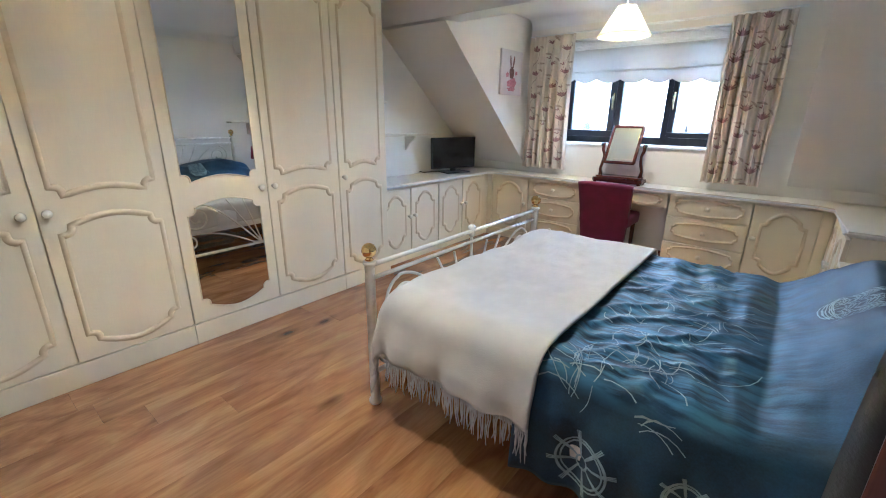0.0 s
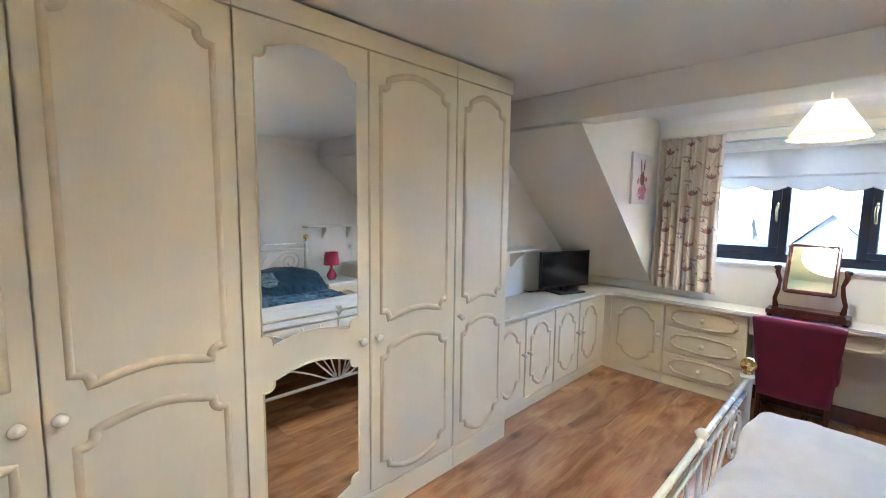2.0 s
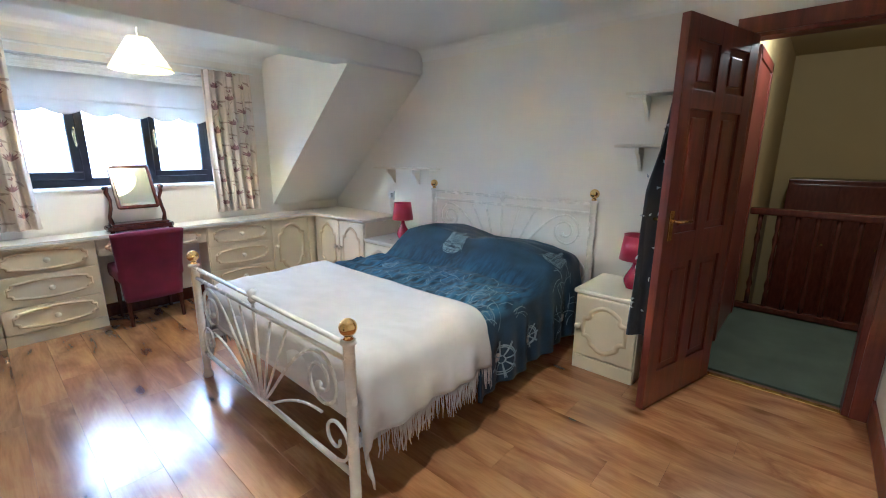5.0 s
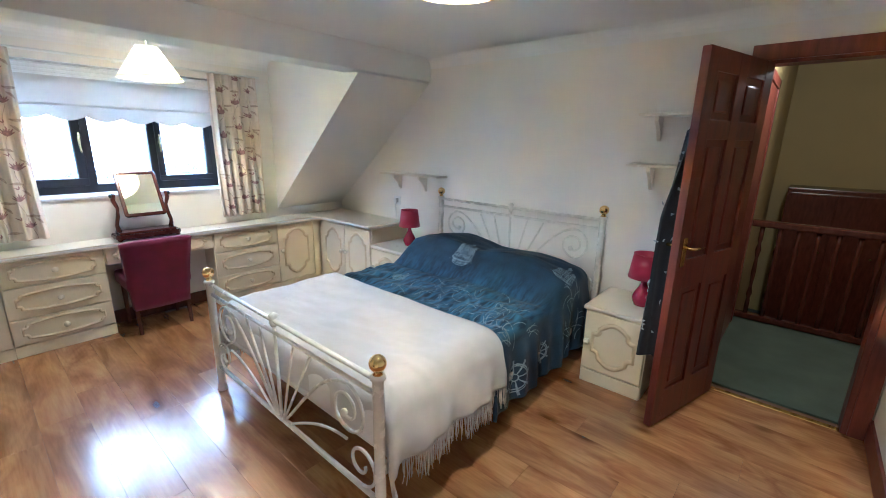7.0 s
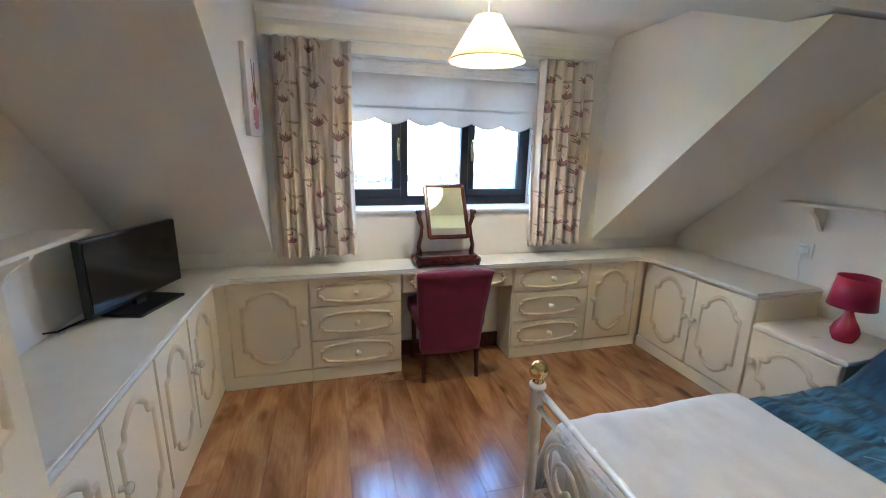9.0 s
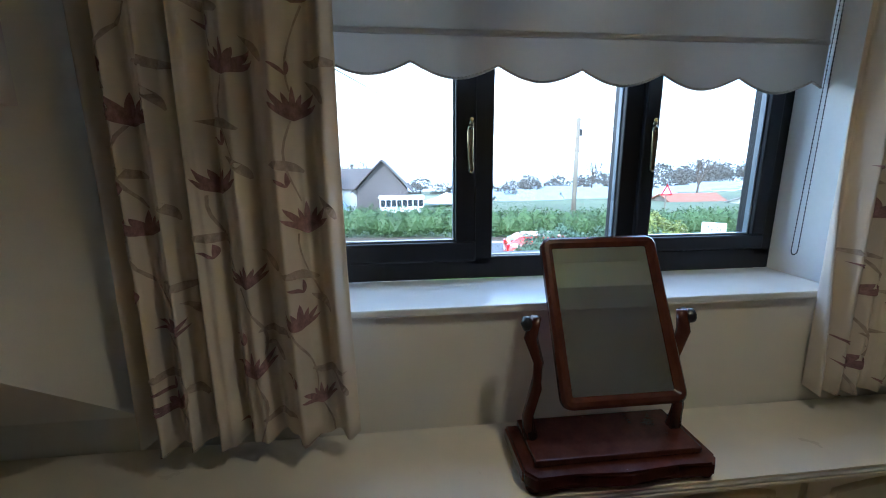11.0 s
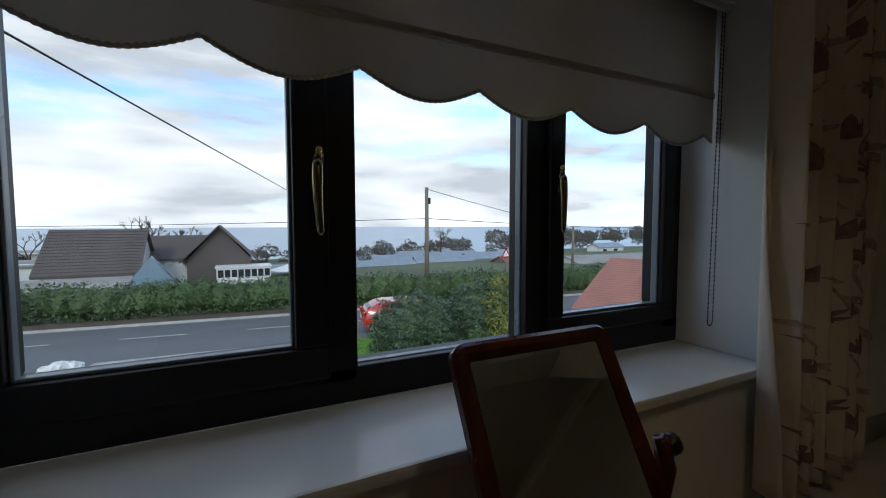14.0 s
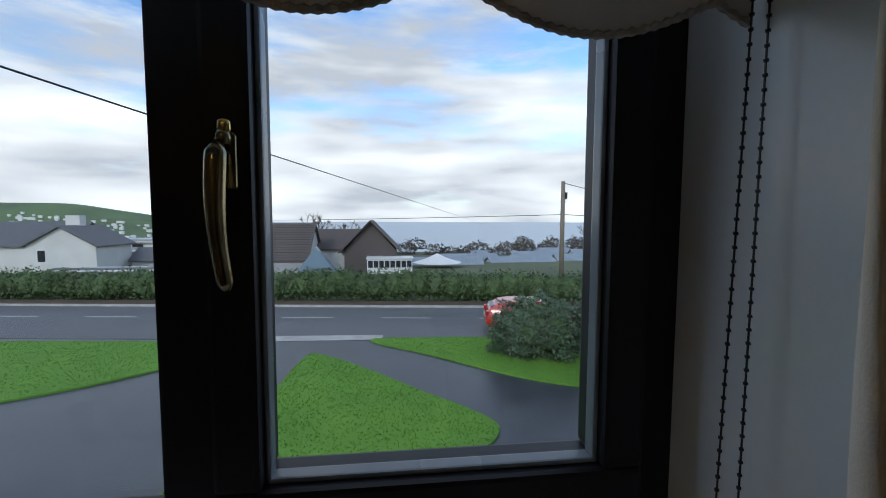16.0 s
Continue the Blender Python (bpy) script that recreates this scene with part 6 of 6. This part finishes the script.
for at, h, sd in (((-10.5, 62, -5.0), 8.0, 1), ((-6.5, 66, -5.0), 7, 2), ((44, 62, -5.5), 8.5, 3), ((36, 80, -6), 8, 4), ((-24, 72, -5), 6.5, 5)):
    bare_tree(at, h, sd, "bare winter tree behind the roofs")
fir = thing("fir_tree", "dark conical fir among the roofs", "tree", (-30.3, 80, -5.5))
part("trunk", lathe([(0.2, 0), (0.05, 6)], 8), BARK, fir)
v, f_ = leaf_cloud([(0, 0, 1.6 + 0.8 * k) for k in range(6)], [(1.9 - 0.3 * k, 1.9 - 0.3 * k, 0.75) for k in range(6)], 3000, 0.22, 60)
raw("needles", v, f_, LEAFD, fir)
c, r = [], []
rng = np.random.default_rng(70)
for x in np.arange(2, 130, 3.2):
    c.append((x, 95 + rng.uniform(-12, 12) + 0.12 * x, -6.0 + rng.uniform(0, 1.2) + 0.018 * x))
    r.append((2.6, 2.0, rng.uniform(1.2, 2.6)))
v, f_ = leaf_cloud(c, r, 26000, 0.28, 71)
tagged(raw("far_treeline", v, f_, WINTERT), "brown winter treeline above the shore", "trees", kind="stuff")
c = [(x, 150 + rng.uniform(-8, 8), -6 + rng.uniform(0, 3)) for x in np.arange(95, 260, 5)]
v, f_ = leaf_cloud(c, [(5, 4, 3.5)] * len(c), 14000, 0.5, 72)
tagged(raw("far_treeline", v, f_, WINTERT), "dark wooded headland to the side of the bay", "trees", kind="stuff")

# ---- buildings across the road ----


def house(name, label, at, w, d, eaves, ridge, along="x", walls=RENDERW, roof=ROOFT, windows=(), base=-2.5, over=0.3):
    t = thing(name, label, "house", at)
    part("wall", box(-w / 2, -d / 2, base, w / 2, d / 2, eaves), walls, t)
    if along == "x":
        pr = [(-d / 2 - over, eaves - 0.1), (0, ridge), (d / 2 + over, eaves - 0.1), (d / 2 + over, eaves - 0.25), (0, ridge - 0.15), (-d / 2 - over, eaves - 0.25)]
        part("roof", prism(pr, w + 2 * over, plane="yz", at=-w / 2 - over), roof, t)
        if ridge > eaves + 0.3:
            part("gable", prism([(-d / 2, eaves - 0.01), (0, ridge - 0.16), (d / 2, eaves - 0.01)], w, plane="yz", at=-w / 2), walls, t)
    else:
        pr = [(-w / 2 - over, eaves - 0.1), (0, ridge), (w / 2 + over, eaves - 0.1), (w / 2 + over, eaves - 0.25), (0, ridge - 0.15), (-w / 2 - over, eaves - 0.25)]
        part("roof", prism(pr, d + 2 * over, plane="xz", at=-d / 2 - over), roof, t)
        part("gable", prism([(-w / 2, eaves - 0.01), (0, ridge - 0.16), (w / 2, eaves - 0.01)], d, plane="xz", at=-d / 2), walls, t)
    for x, z, ww, hh in windows:
        wd = part("window", box(x - ww / 2 - 0.06, -d / 2 - 0.03, z - hh / 2 - 0.06, x + ww / 2 + 0.06, -d / 2 + 0.02, z + hh / 2 + 0.06), SIGNW, t)
        part("pane", box(x - ww / 2, -d / 2 - 0.04, z - hh / 2, x + ww / 2, -d / 2 - 0.02, z + hh / 2), DARKGL, wd)
    return t


hs = house("white_house", "white rendered house with slate gable roof and chimney", (-29.2, 47, -3.6), 5.6, 5, 2.7, 4.4, "y", roof=SLATE, windows=((-1.6, 1.7, 0.6, 1.0), (0.6, -0.1, 1.2, 0.9)))
part("chimney", box(-1.1, -0.3, 4.0, 0.1, 0.5, 5.3), RENDERW, hs)
hs = house("white_house", "white rendered wing with slate roof", (-34.5, 50, -3.6), 8, 6, 2.6, 4.7, "x", roof=SLATE)
house("flat_roofed_garage", "low white flat-roofed outbuilding", (-22.5, 41, -3.6), 8.5, 3, 0.95, 1.05, roof=SLATE)
house("slate_cottage", "small slate-roofed cottage behind the garages", (-23.5, 50, -3.6), 4.5, 3, 1.0, 2.1, roof=SLATE)
house("brick_shed", "red brick shed behind the hedge", (-18.8, 43, -3.6), 3.2, 2, 1.1, 1.2, walls=BRICKM, roof=FELT)
house("flat_roofed_shed", "long white low shed with weathered felt roof", (-12.4, 39.5, -3.6), 9.0, 3.4, 0.95, 1.45, roof=FELT)
house("flat_roofed_block", "long white flat-roofed block", (-25, 58, -4.2), 19, 4, 1.9, 2.2, roof=FELT, windows=tuple((-8 + 2.6 * i, 1.2, 1.4, 0.6) for i in range(7)))
house("flat_roofed_block", "long white flat-roofed block further back", (-30, 76, -5), 32, 5, 2.8, 3.1, roof=FELT, windows=tuple((-13 + 3.6 * i, 2.1, 1.6, 0.7) for i in range(8)))
hall = house("brown_roofed_hall", "large hall with steep brown tiled roof", (-10.2, 43.6, -3.5), 5.4, 7.0, 1.6, 4.55, "x", over=0.25)
pitch = math.atan2(4.55 - 1.5, 3.75)
for k in range(15):
    q = k / 15
    part("tile_course", box(-2.98, 0, 0, 2.98, 0.30, 0.03), ROOFT, hall).matrix_local = Matrix.Translation((0, -3.75 + 3.75 * q, 1.5 + 3.05 * q + 0.005)) @ Matrix.Rotation(pitch - 0.06, 4, "X")
house("brown_roofed_house", "brown tiled house with pointed gable", (-2.4, 46.5, -3.5), 4.8, 5.5, 2.0, 4.85, "y", walls=ROOFT, over=0.5)
house("brown_roofed_wing", "lower brown tiled wing", (-5.6, 47.5, -3.5), 5.0, 5, 2.2, 3.95, "x", over=0.3)
gh = thing("lean_to_glazing", "blue-grey lean-to glazed roof", "conservatory", (-6.4, 38.2, -3.5))
part("glazing", prism([(-1.3, 0.9), (0.1, 2.75), (1.5, 0.9)], 0.8, plane="xz", at=-0.4), SKYGL, gh)
cv = thing("conservatory", "white framed conservatory beside the brown house", "conservatory", (-0.4, 42.6, -3.6))
part("wall", box(-2.2, -1, -1, 1.8, 1, 1.5), SIGNW, cv)
for k in range(8):
    part("pane", box(-2.1 + 0.49 * k, -1.03, 0.75, -1.7 + 0.49 * k, -1.0, 1.35), DARKGL, cv)
part("roof", box(-2.3, -1.1, 1.5, 1.9, 1.1, 1.6), SIGNW, cv)
van = house("static_caravan", "pale static caravan with blue-grey ridged roof", (6.0, 56, -5.0), 9, 3.5, 0.9, 1.75, windows=((-2.5, 0.0, 1.4, 0.7), (1.5, 0.0, 1.4, 0.7)), roof=VANROOF)
tagged(van, category="caravan", group="caravans")
for i, (x, y, z, rz) in enumerate(((17, 60, -5.3, 8), (28, 63, -5.3, -5), (38, 66, -5.2, 5), (12, 72, -5.9, 3), (25, 76, -5.9, 0), (38, 80, -5.9, -6), (50, 74, -5.4, 4), (62, 82, -5.6, 0), (33, 92, -6.4, 0), (48, 96, -6.4, 5), (20, 88, -6.6, 0), (70, 90, -5.8, -5), (80, 78, -5.0, 5))):
    copy_thing(van, pose(x, y, z, 0, 0, rz))
house("timber_chalet", "low chalet with orange-brown roof", (35, 52, -4.6), 7, 4, 0.8, 1.6, walls=TIMBER, roof=BRICKM)
house("long_white_bungalow", "long white park bungalow with grey roof", (44, 44, -4.4), 16, 5, 1.0, 1.8, roof=FELT, windows=tuple((-6 + 2.4 * i, 0.3, 1.2, 0.8) for i in range(6)))
mq = thing("white_marquee", "white tent roof by the caravans", "tent", (4.5, 50, -4.6))
part("canopy", lathe([(2.8, 1.3), (1.2, 1.75), (0.0, 2.3)], 8), SIGNW, mq)

# hill and town across the bay
verts, faces = [], []
NXH, NYH = 40, 8
for j in range(NYH + 1):
    for i in range(NXH + 1):
        u, v_ = i / NXH, j / NYH
        x = -1500 + 1130 * u
        prof = 66 * min(1, (1 - u) * 3.4) ** 0.75
        z = -33 + prof * math.sin(math.pi * 0.5 * min(1, v_ * 1.15)) + 3 * noise.noise(Vector((x * 0.01, v_ * 3, 0)))
        verts.append((x, 760 + 260 * v_, z))
for j in range(NYH):
    for i in range(NXH):
        p = j * (NXH + 1) + i
        faces.append((p, p + 1, p + NXH + 2, p + NXH + 1))
tagged(raw("headland_hill", verts, faces, HILL, None, True), "green grassy headland across the bay", "hill", kind="structure")
rng = random.Random(90)
bm = bmesh.new()
for k in range(260):
    u = rng.uniform(0.25, 0.97)
    x, v_ = -1500 + 1130 * u, rng.uniform(0.0, 0.42)
    z = -33 + 66 * min(1, (1 - u) * 3.4) ** 0.75 * math.sin(math.pi * 0.5 * min(1, v_ * 1.15))
    s = rng.uniform(2.5, 5)
    box(x, 757 + 260 * v_, z - 2, x + s * 1.6, 760 + 260 * v_, z + s * 0.8, bm=bm)
tagged(part("far_town", bm, RENDERW), "white houses of a far town on the hillside", "houses", kind="stuff")

# ---- poles, wires, sign, cars ----


def wire(a, b, sag, r=0.02):
    a, b = Vector(a), Vector(b)
    bm = tube([a.lerp(b, i / 16) - Vector((0, 0, sag * 4 * (i / 16) * (1 - i / 16))) for i in range(17)], r, 5)
    return tagged(part("overhead_wire", bm, BLACKPL), "thin black overhead telephone wire", "cable", "overhead wires")


def tpole(x, y, z0, z1):
    t = thing("telegraph_pole", "weathered wooden telegraph pole with wires", "telegraph pole", (x, y, z0), group="telegraph poles")
    part("pole", lathe([(0.15, 0), (0.11, z1 - z0 - 0.02), (0.0, z1 - z0)], 12), POLE, t, smooth=True)
    for k in range(3):
        part("step", tube([(-0.2, 0, (z1 - z0) * (0.62 + 0.1 * k)), (0.2, 0, (z1 - z0) * (0.62 + 0.1 * k))], 0.014, 6), BLACKPL, t)
    part("transformer_box", box(0.08, -0.12, (z1 - z0) * 0.84, 0.22, 0.08, (z1 - z0) * 0.90, 0.01), BLACKPL, t)


tpole(9.43, 27.5, GZ, 3.66)
tpole(29.4, 36, -3.2, 1.15)
wire((-1.945, 4.885, 2.04), (11.1, 46.5, 0.28), 0.0, 0.0045)
wire((9.43, 27.5, 3.55), (29.4, 36, 1.1), 0.15)
wire((9.43, 27.5, 1.75), (60, 44, 0.6), 0.2)
wire((9.43, 27.5, 1.75), (-40, 60, 1.4), 0.3)
wire((29.4, 36, 1.1), (70, 46, 0.9), 0.1)

sg = thing("roadside_sign", "white roadside sign board with dark lettering", "sign", (11.35, 18.6, GZ), -35)
part("board", box(-0.42, -0.03, 0.62, 0.42, 0.03, 1.68, 0.02), SIGNW, sg)
for x in (-0.25, 0.25):
    part("post", box(x - 0.04, -0.03, 0, x + 0.04, 0.03, 0.62), SIGNW, sg)
fc = bpy.data.curves.new("letters", "FONT")
fc.body, fc.size, fc.extrude, fc.align_x = "Ty G", 0.26, 0.004, "CENTER"
lt = new("lettering", fc)
lt.data.materials.append(INK)
lt.matrix_world = pose(0, -0.035, 1.36, 90, 0, 0)
lt.parent = sg
for k, wd in enumerate((0.5, 0.58, 0.56, 0.4)):
    part("text_line", box(-wd / 2, -0.036, 1.20 - 0.13 * k, wd / 2, -0.031, 1.25 - 0.13 * k), INK, sg)
ws = thing("warning_sign", "triangular road warning sign on a post", "sign", (14.8, 26.8, GZ))
part("post", lathe([(0.04, 0), (0.04, 2.3)], 8), POLE, ws)
part("plate", prism([(-0.38, 2.0), (0.38, 2.0), (0, 2.66)], 0.02, plane="xz", at=-0.06), TAILL, ws, "red triangle border")
part("face", prism([(-0.24, 2.08), (0.24, 2.08), (0, 2.5)], 0.006, plane="xz", at=-0.07), SIGNW, ws)


def hatchback(name, label, at, turn, paint, length, width, height):
    t = thing(name, label, "car", at, turn)
    L, W, HH = length / 2, width / 2, height
    prof = [(-L, 0.30), (-L - 0.02, 0.55), (-L + 0.06, 0.86), (-L + 0.18, 0.95), (-L + 0.50, HH - 0.06), (-L + 0.85, HH), (0.25, HH), (0.62, HH - 0.12), (1.05, 0.96), (L - 0.35, 0.86), (L - 0.05, 0.66), (L, 0.40), (L - 0.05, 0.24), (-L + 0.1, 0.22)]
    bm = bmesh.new()
    rings = []
    for y, inset in ((-W, 0.10), (-W + 0.04, 0.03), (-W * 0.6, 0), (0, -0.01), (W * 0.6, 0), (W - 0.04, 0.03), (W, 0.10)):
        ring = []
        for x, z in prof:
            tuck = 0.16 * max(0, (z - 0.9) / (HH - 0.9)) if abs(y) > W * 0.7 else 0
            ring.append(bm.verts.new((x * (1 - inset * 0.25), y * (1 - tuck), z - inset * 0.25 * (z - 0.3))))
        rings.append(ring)
    for a, b in zip(rings, rings[1:]):
        for i in range(len(prof)):
            j = (i + 1) % len(prof)
            bm.faces.new((a[i], a[j], b[j], b[i]))
    bm.faces.new(rings[0]), bm.faces.new(list(reversed(rings[-1])))
    bmesh.ops.bevel(bm, geom=list(bm.edges), offset=0.02, segments=1, affect="EDGES")
    body = part("body", bm, paint, t, smooth=True)
    part("rear_window", prism([(-W * 0.68, 0), (W * 0.68, 0), (W * 0.58, 1), (-W * 0.58, 1)], 0.02, plane="yz", at=0), DARKGL, t)
    rw = t.children[-1]
    for v in rw.data.vertices:
        v.co = Vector((-L + 0.155 + 0.30 * v.co.z - (0.025 if v.co.x > 0.01 else 0.0), v.co.y, 0.98 + v.co.z * (HH - 0.14 - 0.98)))
    for s in (-1, 1):
        part("side_window", prism([(-L + 0.55, 0.97), (0.92, 0.97), (0.55, HH - 0.14), (-L + 0.80, HH - 0.09)], 0.02 * s, plane="xz", at=s * (W * 0.905)), DARKGL, t)
        part("tail_light", box(-L - 0.015, s * W * 0.62, 0.68, -L + 0.20, s * W * 0.985, 0.84, 0.02), TAILL, t, "red tail light")
        for x in (-L + 0.72, L - 0.75):
            wv = part("wheel", lathe([(0.31, -0.10), (0.315, -0.06), (0.315, 0.06), (0.31, 0.10)], 22, (x, s * (W - 0.10), 0.315), "y"), RUBBER, t, "black tyre", True)
            part("rim", lathe([(0.20, -0.105), (0.19, 0.0), (0.20, 0.105)], 16, (x, s * (W - 0.10), 0.315), "y"), ALLOY, wv)
    part("bumper", box(-L - 0.035, -W * 0.86, 0.34, -L + 0.06, W * 0.86, 0.50, 0.03), paint, t)
    part("number_plate", box(-L - 0.042, -0.26, 0.54, -L - 0.020, 0.26, 0.65, 0.004), PAINT, t)
    return t


hatchback("silver_car", "silver hatchback parked on the drive", (7.35, 10.75, GZ + 0.02), 4, SILVER, 3.6, 1.5, 1.16)
hatchback("red_car", "small red hatchback parked by the road behind shrubs", (4.95, 19.7, GZ + 0.035), -8, REDCAR, 3.4, 1.4, 1.2)

nb = thing("neighbour_outbuilding", "outbuilding with pinkish red tiled roof and pale wall", "house", (8.4, 14.0, GZ), -63.4)
part("wall", box(0.3, 0.35, 0, 7.7, 8.6, 1.5), RENDERW, nb)
part("gable", prism([(0.35, 1.49), (4.5, 2.66), (8.6, 1.49)], 7.4, plane="yz", at=0.3), RENDERW, nb)
part("roof", prism([(0.0, 1.50), (4.5, 2.85), (9.0, 1.50), (9.0, 1.38), (4.5, 2.70), (0.0, 1.38)], 8.0, plane="yz", at=0.0), REDROOF, nb)
for k in range(24):
    y0 = 0.02 + 4.4 * k / 24
    part("tile_course", box(-0.02, y0, 0, 8.02, y0 + 0.20, 0.022), REDROOF, nb).matrix_local = Matrix.Translation((0, 0, 1.5 + 0.3 * y0 + 0.004)) @ Matrix.Translation((0, y0, 0)) @ Matrix.Rotation(math.atan(0.26), 4, "X") @ Matrix.Translation((0, -y0, 0))
fn = thing("board_fence", "grey weathered upright board fence beside the drive", "fence", (7.6, 11.85, GZ))
part("fence_rail", box(0, 0.02, 0.95, 2.0, 0.06, 1.03), TIMBER, fn)
part("fence_rail", box(0, 0.02, 0.25, 2.0, 0.06, 0.33), TIMBER, fn)
for k in range(15):
    part("board", box(0.13 * k, -0.01, 0.02, 0.13 * k + 0.115, 0.012, 1.22 + 0.02 * math.sin(k * 2.3)), TIMBER, fn)
bg = thing("rubbish_sack", "crumpled white plastic sack at the lawn edge", "sack", (-5.6, 19.0, GZ + 0.06))
bm = bmesh.new()
for c, r in (((0, 0, 0.16), 0.24), ((0.32, 0.05, 0.14), 0.2), ((-0.28, 0, 0.11), 0.17)):
    bmesh.ops.create_icosphere(bm, subdivisions=3, radius=r, matrix=Matrix.Translation(c) @ Matrix.Diagonal((1.2, 1, 0.8, 1)))
for v in bm.verts:
    v.co += Vector((noise.noise(v.co * 9), noise.noise(v.co * 9 + Vector((5, 0, 0))), noise.noise(v.co * 9 + Vector((9, 0, 0))))) * 0.06
    v.co.z = max(v.co.z, 0.0)
part("sack", bm, PLASTICBAG, bg)
